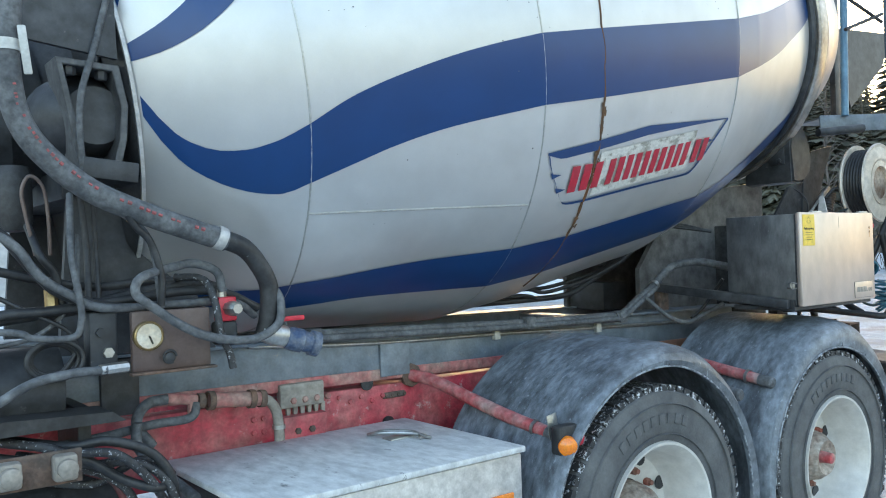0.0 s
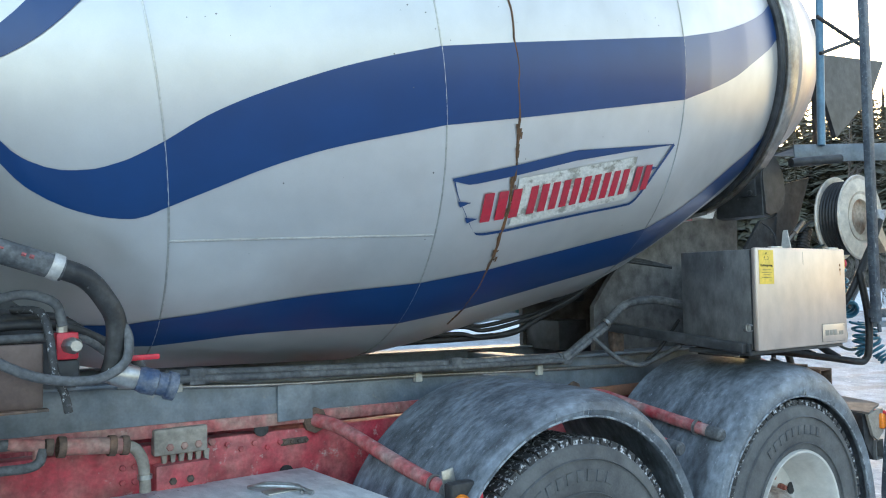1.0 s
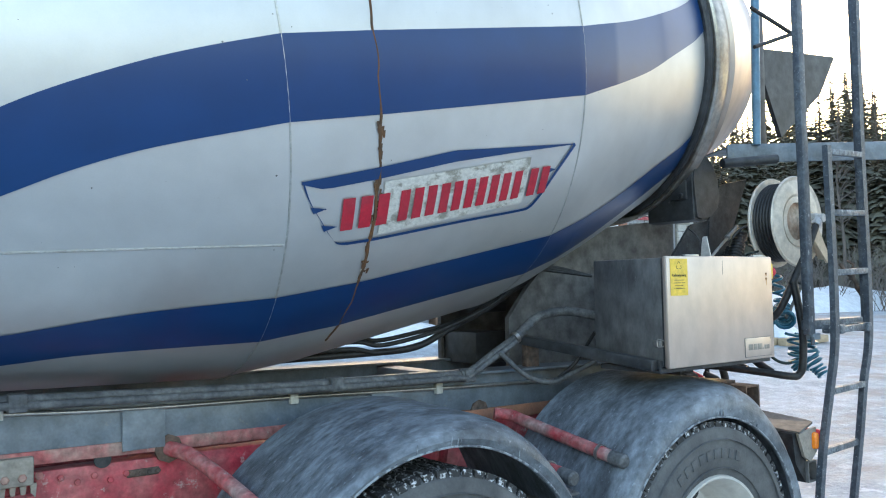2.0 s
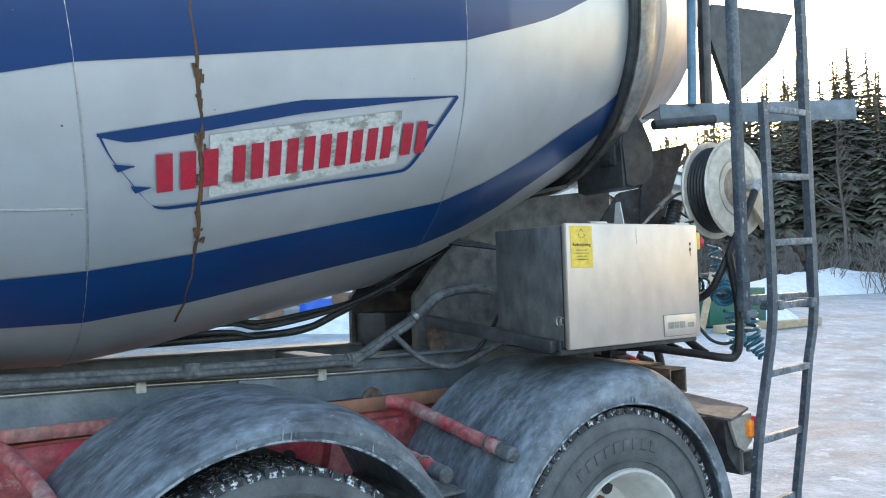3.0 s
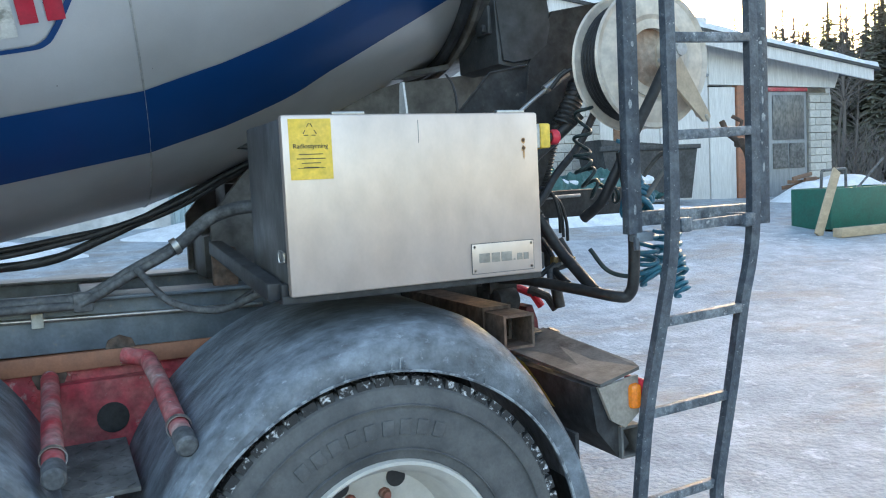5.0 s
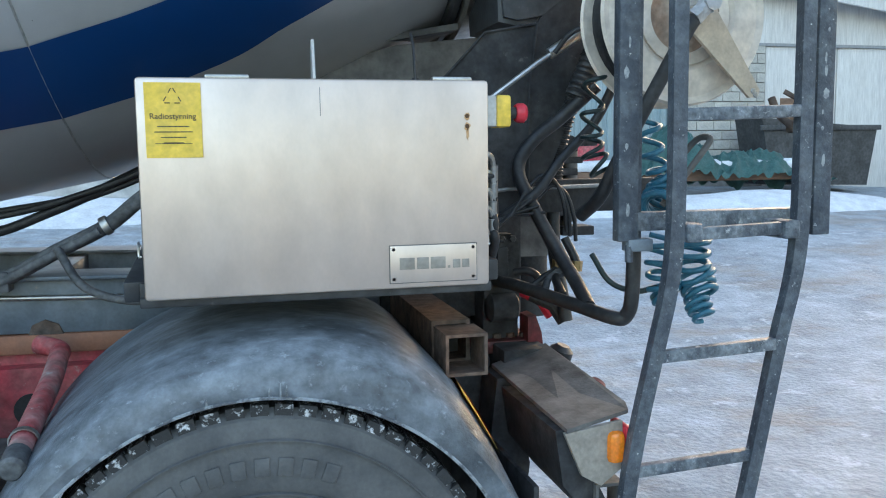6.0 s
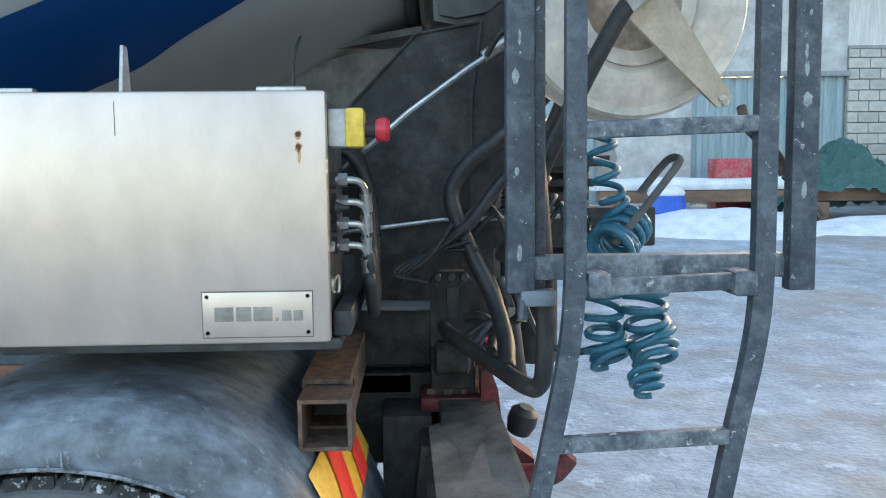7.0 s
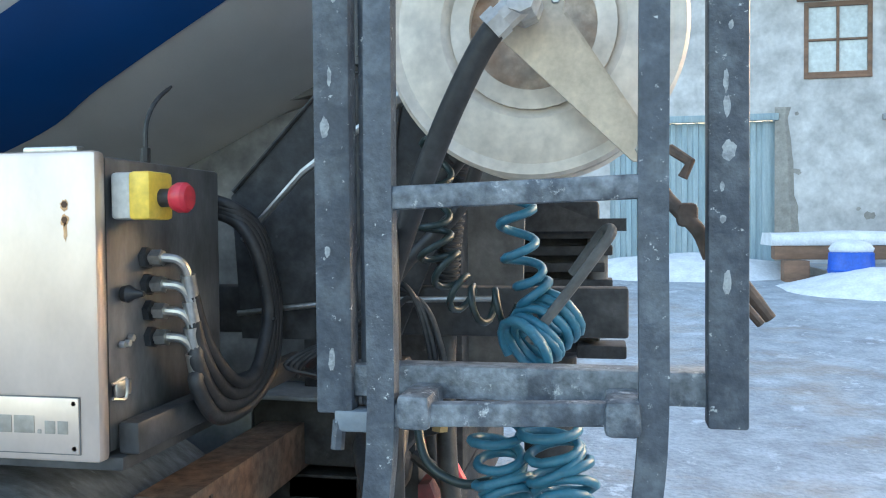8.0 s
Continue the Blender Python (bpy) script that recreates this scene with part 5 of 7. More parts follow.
hose("rear_hose", [(1.20, 0.45, 1.80), (1.11, 0.5, 1.71), (1.02, 0.5, 1.64), (0.98, 0.5, 1.56), (1.02, 0.46, 1.44), (1.07, 0.42, 1.33), (1.09, 0.33, 1.25), (1.085, 0.24, 1.20)], 0.020, BLACK, label="thick black return hose")
hose("rear_hose", [(1.24, 0.42, 1.80), (1.19, 0.45, 1.69), (1.09, 0.45, 1.59), (1.02, 0.45, 1.5), (0.94, 0.47, 1.44), (0.87, 0.5, 1.38)], 0.014, BLACK)
ribbed = hose("rear_hose", [(1.19, 0.52, 1.84), (1.16, 0.57, 1.72), (1.14, 0.60, 1.60), (1.133, 0.61, 1.473), (1.13, 0.60, 1.33), (1.14, 0.56, 1.18), (1.15, 0.55, 1.10)], 0.021, BLACK, label="ribbed black hose with a white clip", n=12)
bm = bmesh.new()
ribs = curve_points([(1.19, 0.52, 1.84), (1.16, 0.57, 1.72), (1.14, 0.60, 1.60), (1.133, 0.61, 1.50)], 9)
for p, q in zip(ribs, ribs[1:]):
    lathe(bm, [(-0.004, 0.021), (-0.002, 0.0255), (0.002, 0.0255), (0.004, 0.021)], p, q - p, 14)
part("hose_rib", bm, BLACK, ribbed)
clip_ring((1.133, 0.61, 1.475), (0, 0, 1), 0.028, 0.026, GREY_PLASTIC, ribbed)
hose("rear_hose", [(0.965, 0.66, 1.215), (0.98, 0.50, 1.222), (1.06, 0.28, 1.200), (1.115, 0.15, 1.184), (1.137, 0.122, 1.195), (1.143, 0.105, 1.25), (1.142, 0.10, 1.42), (1.13, 0.13, 1.65)], 0.019, BLACK, label="thick black lower pipe")
for k, (dx, dz) in enumerate(((0, 0), (0.012, -0.015), (0.03, -0.03))):
    hose("loose_cable", [(1.00 + dx, 0.50, 1.50 + dz), (1.05 + dx, 0.49, 1.545 + dz), (1.09 + dx, 0.48, 1.52 + dz), (1.115 + dx, 0.48, 1.45 + dz), (1.125 + dx, 0.49, 1.38 + dz)], 0.006, BLACK)
for k in range(3):
    hose("rear_hose", [(1.08 + 0.02 * k, 0.55 - 0.03 * k, 1.36), (1.10 + 0.022 * k, 0.50 - 0.02 * k, 1.28), (1.05 + 0.02 * k, 0.48, 1.25), (1.0 + 0.03 * k, 0.48 - 0.06 * k, 1.215)], 0.009 + 0.002 * (k % 3), (BLACK, HOSE_GREY, BLACK)[k], label="grimy short air hose")
    part("hose_union", lathed([(0, 0.017), (0.03, 0.017)], (1.10 + 0.022 * k, 0.50 - 0.02 * k, 1.265), (0.1, 0, 1), 6), ZINC if k % 2 else BRASS, truck)
for k in range(4):
    hose("loose_cable", [(0.98 + 0.02 * k, 0.44, 1.50 - 0.02 * k), (0.93, 0.44 + 0.01 * k, 1.43), (0.875 - 0.012 * k, 0.45, 1.385), (0.86 + 0.02 * k, 0.46, 1.36)], 0.005, BLACK)
# hanging spray hose on the reel
spray = hose("spray_lance", [(1.525, 0.10, 1.74), (1.531, 0.08, 1.70), (1.549, 0.06, 1.674), (1.575, 0.05, 1.645), (1.59, 0.05, 1.61)], 0.010, RUSTY, label="muddy spray lance hanging from the reel")
part("lance_tap", tubed([(1.54, 0.07, 1.755), (1.565, 0.05, 1.735), (1.555, 0.05, 1.715)], 0.007, 8), RUSTY, spray)
part("lance_valve", boxed(1.548, 1.575, 0.045, 0.075, 1.650, 1.682, 0.008), RUSTY, spray)
part("lance_tip", tubed(curve_points([(1.595, 0.05, 1.61), (1.63, 0.05, 1.575), (1.665, 0.05, 1.53)], 4), [0.013, 0.012, 0.011, 0.010, 0.010, 0.009, 0.009, 0.008, 0.008], 10), RUSTY, spray)
part("lance_lever", tubed([(1.60, 0.03, 1.615), (1.62, 0.03, 1.56), (1.65, 0.03, 1.525)], 0.006, 8), RUSTY, spray)

# square tube end, lamp bracket and tail of the chassis
def hollow(x0, x1, y0, y1, z0, z1, w):
    """A square tube along y with walls w thick, open at both ends."""
    bm = bmesh.new()
    rings = []
    for d, yy in ((0, y0), (w, y0), (w, y1), (0, y1)):
        rings.append([bm.verts.new(p) for p in ((x0 + d, yy, z0 + d), (x1 - d, yy, z0 + d), (x1 - d, yy, z1 - d), (x0 + d, yy, z1 - d))])
    for i in range(4):
        p, q = rings[i], rings[(i + 1) % 4]
        for k in range(4):
            bm.faces.new((p[k], p[(k + 1) % 4], q[(k + 1) % 4], q[k]))
    return bm


part("outrigger_tube", hollow(0.656, 0.761, 0.10, 0.22, 1.075, 1.178, 0.008), RUSTY, truck, "open rusty square tube end")
part("outrigger_sleeve", hollow(0.650, 0.750, 0.22, 0.85, 1.08, 1.19, 0.01), RUSTY, truck)
part("tube_inside", boxed(0.664, 0.753, 0.30, 0.31, 1.083, 1.17), BLACK, truck)
bm = bmesh.new()
corners = [Vector(c) for c in ((0.930, 0.010, 0.950), (1.107, 0.047, 0.974), (1.12, 0.09, 0.980), (1.095, 0.583, 1.027), (0.920, 0.577, 0.975))]
top, under = [bm.verts.new(c) for c in corners], [bm.verts.new(c - Vector((0, 0, 0.010))) for c in corners]
bm.faces.new(top)
bm.faces.new(under[::-1])
for k in range(5):
    bm.faces.new((top[k], top[(k + 1) % 5], under[(k + 1) % 5], under[k]))
lamp = part("lamp_plate", bm, GREY_PLATE, truck, "flat grey lamp bracket plate", smooth=0)
part("plate_cheek", prism(bmesh.new(), [(0.91, 0.940), (0.95, 0.940), (1.05, 0.74), (1.01, 0.70), (0.93, 0.80)], 1, 0.035, 0.45), NEAR_BLACK, lamp, "rusty black bracket cheek")
part("lamp_housing", prism(bmesh.new(), [(0.925, 0.938), (1.075, 0.958), (1.075, 0.84), (1.02, 0.80), (0.97, 0.83)], 1, 0.012, 0.026), BEIGE, lamp)
part("side_lamp", boxed(1.035, 1.078, -0.006, 0.06, 0.855, 0.935, 0.014), AMBER, lamp, "orange side lamp lens")
part("rear_lens", boxed(1.076, 1.096, -0.002, 0.09, 0.85, 0.946, 0.008), RED_PLASTIC, lamp, "red rear lens")
part("tail_tube", hollow(1.01, 1.085, 0.02, 0.10, 0.70, 0.80, 0.008), GREY_PLATE, lamp)
part("tail_valance", boxed(0.80, 0.93, 0.62, 1.78, 0.30, 0.99, 0.006), NEAR_BLACK, truck, "dark tail plate behind the wheels")
part("valance_bracket", prism(bmesh.new(), [(0.86, 0.62), (0.90, 0.96), (0.945, 0.96), (1.0, 0.70), (0.98, 0.55)], 1, 0.46, 0.60), NEAR_BLACK, truck)
part("mudflap", boxed(0.86, 0.875, 0.05, 0.55, 0.25, 0.80, 0.004), NEAR_BLACK, truck, "black rubber mudflap")
part("tail_beam", boxed(0.95, 1.10, 0.55, 1.85, 0.86, 1.02, 0.008), NEAR_BLACK, truck, "dark tail cross beam")
part("tail_block", boxed(0.93, 1.05, 0.70, 0.85, 1.02, 1.18, 0.01), NEAR_BLACK, truck)
part("tail_knuckle", lathed([(-0.05, 0.03), (-0.04, 0.045), (0.04, 0.045), (0.05, 0.03)], (0.985, 0.67, 1.13), (1, 0, 0), 16), NEAR_BLACK, truck)
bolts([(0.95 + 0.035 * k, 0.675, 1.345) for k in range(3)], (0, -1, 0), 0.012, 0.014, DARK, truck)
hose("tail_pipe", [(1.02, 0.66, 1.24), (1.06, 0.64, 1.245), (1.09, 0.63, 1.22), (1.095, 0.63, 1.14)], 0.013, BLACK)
part("tail_bracket", prism(bmesh.new(), [(0.93, 1.16), (0.93, 1.33), (0.95, 1.36), (1.02, 1.36), (1.045, 1.33), (1.045, 1.16)], 1, 0.68, 0.74), NEAR_BLACK, truck, "dark bracket with a slot")
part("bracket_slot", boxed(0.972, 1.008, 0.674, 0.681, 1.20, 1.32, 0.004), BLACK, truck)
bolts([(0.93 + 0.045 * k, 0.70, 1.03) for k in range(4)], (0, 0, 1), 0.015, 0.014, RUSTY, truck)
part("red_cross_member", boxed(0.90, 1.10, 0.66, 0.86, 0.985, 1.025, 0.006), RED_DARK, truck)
part("red_cross_member", boxed(0.70, 0.88, 0.80, 0.86, 1.00, 1.06, 0.006), NEAR_BLACK, truck)
coup = part("tow_coupling", prism(bmesh.new(), [(1.06, 1.10), (1.085, 1.105), (1.105, 1.05), (1.12, 0.92), (1.20, 0.86), (1.20, 0.82), (1.10, 0.80), (1.06, 0.9)], 1, 0.64, 0.72), RED_DARK, truck, "red cast tow coupling")
part("coupling_head", lathed([(0, 0.032), (0.03, 0.04), (0.06, 0.038), (0.075, 0.02)], (1.16, 0.66, 0.93), (0.3, -0.2, 1), 18), BLACK, coup)
part("coupling_jaw", tubed(curve_points([(1.10, 0.62, 0.83), (1.18, 0.60, 0.825), (1.25, 0.60, 0.845), (1.29, 0.61, 0.885)], 5), [0.036] * 6 + [0.034] * 5 + [0.031] * 4 + [0.022], 12), RED_DARK, coup)
for y in (0.62, 0.72):
    part("air_coupling", tubed([(1.06, y, 1.17), (1.12, y - 0.03, 1.14), (1.15, y - 0.04, 1.09)], 0.016, 10), RED_PLASTIC if y > 0.7 else BLACK, truck)
lock = part("lock_block", boxed(1.13, 1.44, 1.22, 1.38, 1.30, 1.72, 0.012), NEAR_BLACK, truck, "black chute locking block")
part("stacked_leaf", boxed(1.10, 1.47, 1.16, 1.26, 1.375, 1.415, 0.005), NEAR_BLACK, lock)
for k in range(4):
    part("lock_plate", boxed(1.14, 1.475 - 0.02 * (k % 2), 1.17, 1.26, 1.482 + 0.045 * k, 1.508 + 0.045 * k, 0.004), NEAR_BLACK, lock)
part("lock_pin", tubed([(1.435, 1.20, 1.35), (1.435, 1.20, 1.66)], 0.028, 14), GREY_PLATE, lock, "worn grey locking pin")
part("lock_arm", prism(bmesh.new(), [(1.14, 1.72), (1.30, 1.72), (1.42, 1.67), (1.51, 1.67), (1.51, 1.637), (1.14, 1.637)], 1, 1.12, 1.28), NEAR_BLACK, lock)
part("lock_foot", boxed(1.38, 1.51, 1.14, 1.26, 1.30, 1.335, 0.005), NEAR_BLACK, lock)
part("pivot_column", lathed([(0, 0.075), (0.30, 0.075), (0.31, 0.085), (0.34, 0.085)], (1.30, 1.30, 0.98), (0, 0, 1), 24), NEAR_BLACK, truck, "dark chute pivot column")

# front end: drum drive, water lines, gauges
drive = part("drum_drive", lathed([(-0.30, 0.02), (-0.30, 0.26), (0.0, 0.30), (0.03, 0.31), (0.03, 0.33), (0.07, 0.33), (0.07, 0.30), (0.20, 0.27)], (-3.36, 1.10, 2.155), (1, 0, 0.17), 40), DARK, truck, "dark drum drive gearbox")
bolts([Vector((-3.30, 1.10, 2.16)) + Vector((0, -0.318 * math.cos(a), 0.318 * math.sin(a))) for a in (k * 0.26 - 1.3 for k in range(11))], (-1, 0, 0), 0.013, 0.02, DARK, drive)
part("motor", lathed([(0, 0.11), (0.30, 0.11), (0.32, 0.08)], (-3.40, 0.98, 2.15), (-1, 0, -0.17), 24), DARK, drive)
def ring_plate(outer, inner, y0, y1):
    """A cast frame: two outlines of (x, z) with the same count of corners, drawn out along y."""
    bm = bmesh.new()
    loops = [[bm.verts.new((x, y, z)) for x, z in o] for o, y in ((outer, y0), (inner, y0), (inner, y1), (outer, y1))]
    n = len(outer)
    for a, b in zip(loops, loops[1:] + loops[:1]):
        for k in range(n):
            bm.faces.new((a[k], a[(k + 1) % n], b[(k + 1) % n], b[k]))
    bmesh.ops.recalc_face_normals(bm, faces=bm.faces)
    bmesh.ops.bevel(bm, geom=[e for e in bm.edges if e.calc_face_angle(0) > 1.2], offset=0.003, segments=1, affect="EDGES")
    return bm


part("drive_frame", ring_plate([(-3.211, 2.236), (-3.030, 2.227), (-3.005, 2.108), (-3.012, 2.003), (-3.035, 1.905), (-3.150, 1.905)],
                               [(-3.190, 2.216), (-3.050, 2.208), (-3.026, 2.10), (-3.034, 2.002), (-3.052, 1.930), (-3.130, 1.930)], 0.47, 0.60), FRAME_GREY, drive, "grey cast drive bracket")
part("drive_frame", prism(bmesh.new(), [(-3.19, 2.216), (-3.02, 2.208), (-3.02, 1.93), (-3.13, 1.93)], 1, 0.60, 0.615), DARK, drive)
part("drive_frame", bar((-3.15, 0.52, 1.915), (-2.99, 0.52, 1.90), 0.06, 0.16), DARK, drive)
part("drive_casing", lathed([(0, 0.14), (0.10, 0.13), (0.16, 0.09)], (-3.12, 0.68, 2.08), (0.2, -1, 0), 24), DARK, drive)
bolts([(-3.165, 0.50, 2.216), (-3.075, 0.50, 2.210)], (0, 0, -1), 0.018, 0.03, DARK, drive)
part("upper_plate", prism(bmesh.new(), [(-3.295, 2.275), (-3.038, 2.243), (-3.05, 2.65), (-3.35, 2.65)], 1, 0.46, 0.48), DARK, truck, "dark upper support plate")
part("front_pedestal", prism(bmesh.new(), [(-3.16, 1.34), (-2.64, 1.32), (-2.72, 1.56), (-2.86, 1.84), (-3.12, 1.86)], 1, 0.74, 0.77), DARK, truck, "dark grey front pedestal plate")
part("front_pedestal", prism(bmesh.new(), [(-3.16, 1.34), (-2.64, 1.32), (-2.72, 1.56), (-2.86, 1.84), (-3.12, 1.86)], 1, 1.62, 1.65), DARK, truck)
part("pedestal_cap", boxed(-3.14, -2.82, 0.74, 1.65, 1.84, 1.94, 0.008), DARK, truck)
part("oil_filter", lathed([(0, 0.045), (0.02, 0.055), (0.17, 0.055), (0.20, 0.045), (0.205, 0.01)], (-3.28, 0.74, 1.94), (0, 0, -1), 20), BLACK, truck, "black oil filter canister")
water = hose("water_hose", [(-3.35, 0.35, 2.38), (-3.355, 0.35, 2.28), (-3.36, 0.35, 2.18), (-3.34, 0.35, 2.04), (-3.28, 0.35, 1.94), (-3.16, 0.35, 1.84), (-3.0, 0.35, 1.77), (-2.84, 0.35, 1.715), (-2.76, 0.35, 1.69)], 0.034, HOSE_GREY, label="thick grey water hose with faded red print", n=14)
line = curve_points([(-3.352, 0.35, 2.12), (-3.34, 0.35, 2.04), (-3.28, 0.35, 1.94), (-3.16, 0.35, 1.84), (-3.0, 0.35, 1.77), (-2.84, 0.35, 1.715)], 9)
bm = bmesh.new()
rng = random.Random(8)
for k in range(len(line) - 1):
    if rng.random() < 0.3:
        continue
    o = Vector((0.004 + rng.uniform(-0.003, 0.003), -0.0325, 0.006))
    tube(bm, [line[k].lerp(line[k + 1], 0.15) + o, line[k].lerp(line[k + 1], 0.75) + o], 0.0055 * rng.uniform(0.6, 1.1), 5)
tagged(part("print_marks", bm, PINK, water, "broken line of faded red print marks"), kind="stuff")
hose("water_elbow", [(-2.77, 0.35, 1.695), (-2.70, 0.35, 1.665), (-2.65, 0.355, 1.61), (-2.615, 0.36, 1.54), (-2.615, 0.37, 1.44), (-2.625, 0.38, 1.39)], 0.030, BLACK, label="black water elbow", n=14)
clip_ring((-2.78, 0.35, 1.697), (0.9, 0, -0.35), 0.038, 0.03, ALU, truck)
clip_ring((-3.36, 0.35, 2.22), (0, 0, 1), 0.037, 0.03, GREY_PLASTIC, truck)
part("tap_handle", bar((-3.33, 0.31, 2.27), (-3.315, 0.31, 2.14), 0.022, 0.008), GREY_PLASTIC, truck, "white tap lever")
valve = part("ball_valve", lathed([(-0.04, 0.030), (0.0, 0.036), (0.04, 0.036), (0.06, 0.028)], (-2.60, 0.375, 1.385), (0.95, -0.1, -0.28), 14), ZINC, truck, "zinc ball valve with blue coupling")
part("valve_coupling", lathed([(0, 0.034), (0.02, 0.040), (0.055, 0.040), (0.06, 0.035), (0.085, 0.035), (0.09, 0.043), (0.115, 0.043), (0.12, 0.026)], (-2.555, 0.37, 1.37), (0.95, -0.1, -0.28), 12), BLUE_DULL, valve)
part("coupling_mouth", lathed([(0, 0.019), (0.003, 0.019)], (-2.4415, 0.358, 1.3365), (0.95, -0.1, -0.28), 12), BLACK, valve)
part("valve_lever", bar((-2.60, 0.37, 1.43), (-2.49, 0.36, 1.432), 0.016, 0.005), RED_PLASTIC, valve, "red valve lever")
panel = part("gauge_panel", boxed(-3.04, -2.80, 0.395, 0.42, 1.305, 1.485, 0.006), BROWN, truck, "brown gauge panel")
part("panel_lip", boxed(-3.05, -2.79, 0.37, 0.40, 1.298, 1.306, 0.002), RUSTY, panel)
gauge = part("pressure_gauge", lathed([(0, 0.044), (0.018, 0.044), (0.022, 0.040), (0.018, 0.037), (0.014, 0.037)], (-2.995, 0.396, 1.412), (0, -1, 0), 28), BRASS, panel, "round pressure gauge with brass rim")
part("dial", lathed([(0, 0.037), (0.001, 0.037)], (-2.995, 0.381, 1.412), (0, -1, 0), 28), DIAL, gauge, "yellowed dial")
part("needle", bar((-2.995, 0.3785, 1.412), (-2.985, 0.3785, 1.388), 0.004, 0.001), INK, gauge)
part("panel_knob", lathed([(0, 0.016), (0.02, 0.016), (0.024, 0.010)], (-2.935, 0.396, 1.342), (0, -1, 0), 16), BLACK, panel)
part("panel_ring", tubed([Vector((-2.935 + 0.019 * math.cos(a), 0.378, 1.345 + 0.019 * math.sin(a))) for a in (k * math.tau / 18 for k in range(16))], 0.004, 6), BLACK, panel)
sol = part("solenoid_valve", boxed(-2.765, -2.705, 0.405, 0.455, 1.435, 1.512, 0.006), RED_PLASTIC, truck, "orange-red valve block")
part("solenoid_knob", lathed([(0, 0.024), (0.03, 0.024), (0.04, 0.018), (0.045, 0.016)], (-2.73, 0.405, 1.475), (0.2, -1, 0), 8), ZINC, sol, "zinc hexagon cap")
part("solenoid_top", tubed([(-2.745, 0.43, 1.512), (-2.745, 0.43, 1.535)], 0.016, 8), ZINC, sol)
part("valve_body", boxed(-2.775, -2.70, 0.41, 0.46, 1.36, 1.435, 0.012), DARK, sol)
blk = part("valve_block", boxed(-3.15, -3.07, 0.43, 0.50, 1.31, 1.49, 0.008), DARK, truck, "dark hydraulic valve block")
part("block_cap", lathed([(0, 0.016), (0.015, 0.016)], (-3.10, 0.43, 1.37), (0, -1, 0), 6), ZINC, blk)
part("block_cap", lathed([(0, 0.014), (0.012, 0.014)], (-3.12, 0.43, 1.43), (0, -1, 0), 6), DARK, blk)
for ctrl_pts, r, mat in (
        ([(-2.745, 0.42, 1.53), (-2.765, 0.42, 1.595), (-2.84, 0.42, 1.622), (-2.91, 0.40, 1.612), (-2.98, 0.36, 1.60), (-3.035, 0.335, 1.58), (-3.045, 0.33, 1.54), (-3.0, 0.33, 1.50), (-2.9, 0.33, 1.43), (-2.8, 0.33, 1.39), (-2.68, 0.33, 1.38), (-2.60, 0.33, 1.42), (-2.585, 0.34, 1.49), (-2.60, 0.36, 1.54)], 0.014, HOSE_GREY),
        ([(-3.06, 0.34, 1.77), (-3.03, 0.35, 1.73), (-2.99, 0.36, 1.69), (-2.96, 0.36, 1.59), (-2.96, 0.37, 1.5)], 0.011, BLACK),
        ([(-3.45, 0.45, 1.76), (-3.37, 0.45, 1.72), (-3.29, 0.45, 1.62), (-3.22, 0.45, 1.55), (-3.08, 0.45, 1.50), (-2.9, 0.46, 1.49), (-2.75, 0.5, 1.50)], 0.016, BLACK),
        ([(-3.5, 0.5, 1.46), (-3.37, 0.5, 1.48), (-3.27, 0.5, 1.49), (-3.16, 0.5, 1.50), (-2.95, 0.52, 1.54), (-2.75, 0.54, 1.55), (-2.62, 0.55, 1.47)], 0.018, BLACK),
        ([(-3.5, 0.55, 1.66), (-3.3, 0.55, 1.60), (-3.1, 0.56, 1.56), (-2.9, 0.57, 1.57), (-2.7, 0.58, 1.54)], 0.014, BLACK),
        ([(-3.45, 0.3, 1.265), (-3.41, 0.3, 1.28), (-3.33, 0.3, 1.32), (-3.23, 0.3, 1.335), (-3.14, 0.3, 1.335)], 0.013, HOSE_GREY),
        ([(-2.86, 0.52, 1.58), (-2.80, 0.44, 1.57), (-2.785, 0.39, 1.50), (-2.775, 0.37, 1.40), (-2.75, 0.37, 1.34), (-2.74, 0.37, 1.29)], 0.012, FROST_HOSE),
        ([(-2.60, 0.36, 1.46), (-2.52, 0.45, 1.40), (-2.46, 0.6, 1.35), (-2.40, 0.72, 1.34)], 0.014, HOSE_GREY),
        ([(-3.14, 0.55, 1.9), (-3.12, 0.55, 1.7), (-3.13, 0.5, 1.5)], 0.010, BLACK),
        ([(-3.10, 0.56, 1.9), (-3.09, 0.56, 1.7), (-3.10, 0.5, 1.5)], 0.008, BLACK),
        ([(-3.02, 0.6, 2.5), (-3.06, 0.6, 2.2), (-3.05, 0.6, 2.05), (-3.02, 0.62, 1.9)], 0.009, BLACK),
        ([(-3.27, 0.6, 1.75), (-3.26, 0.5, 1.66), (-3.22, 0.5, 1.6), (-3.2, 0.5, 1.5)], 0.012, BLACK)):
    hose("hydraulic_hose", ctrl_pts, r, mat, label="black hydraulic hose")
bm = bmesh.new()
for k in range(3):
    tube(bm, [Vector((-3.24 + (0.075 - 0.008 * k) * math.cos(a), 0.44 + 0.016 * k, 1.36 + (0.055 - 0.006 * k) * math.sin(a))) for a in (i * math.tau / 24 for i in range(25))], 0.008, 7, caps=False)
part("hose_loop", bm, BLACK, truck, "coiled black hose", smooth=1.0)
part("zinc_fitting", tubed([(-3.16, 0.30, 1.336), (-3.08, 0.32, 1.336)], 0.016, 8), ZINC, truck)
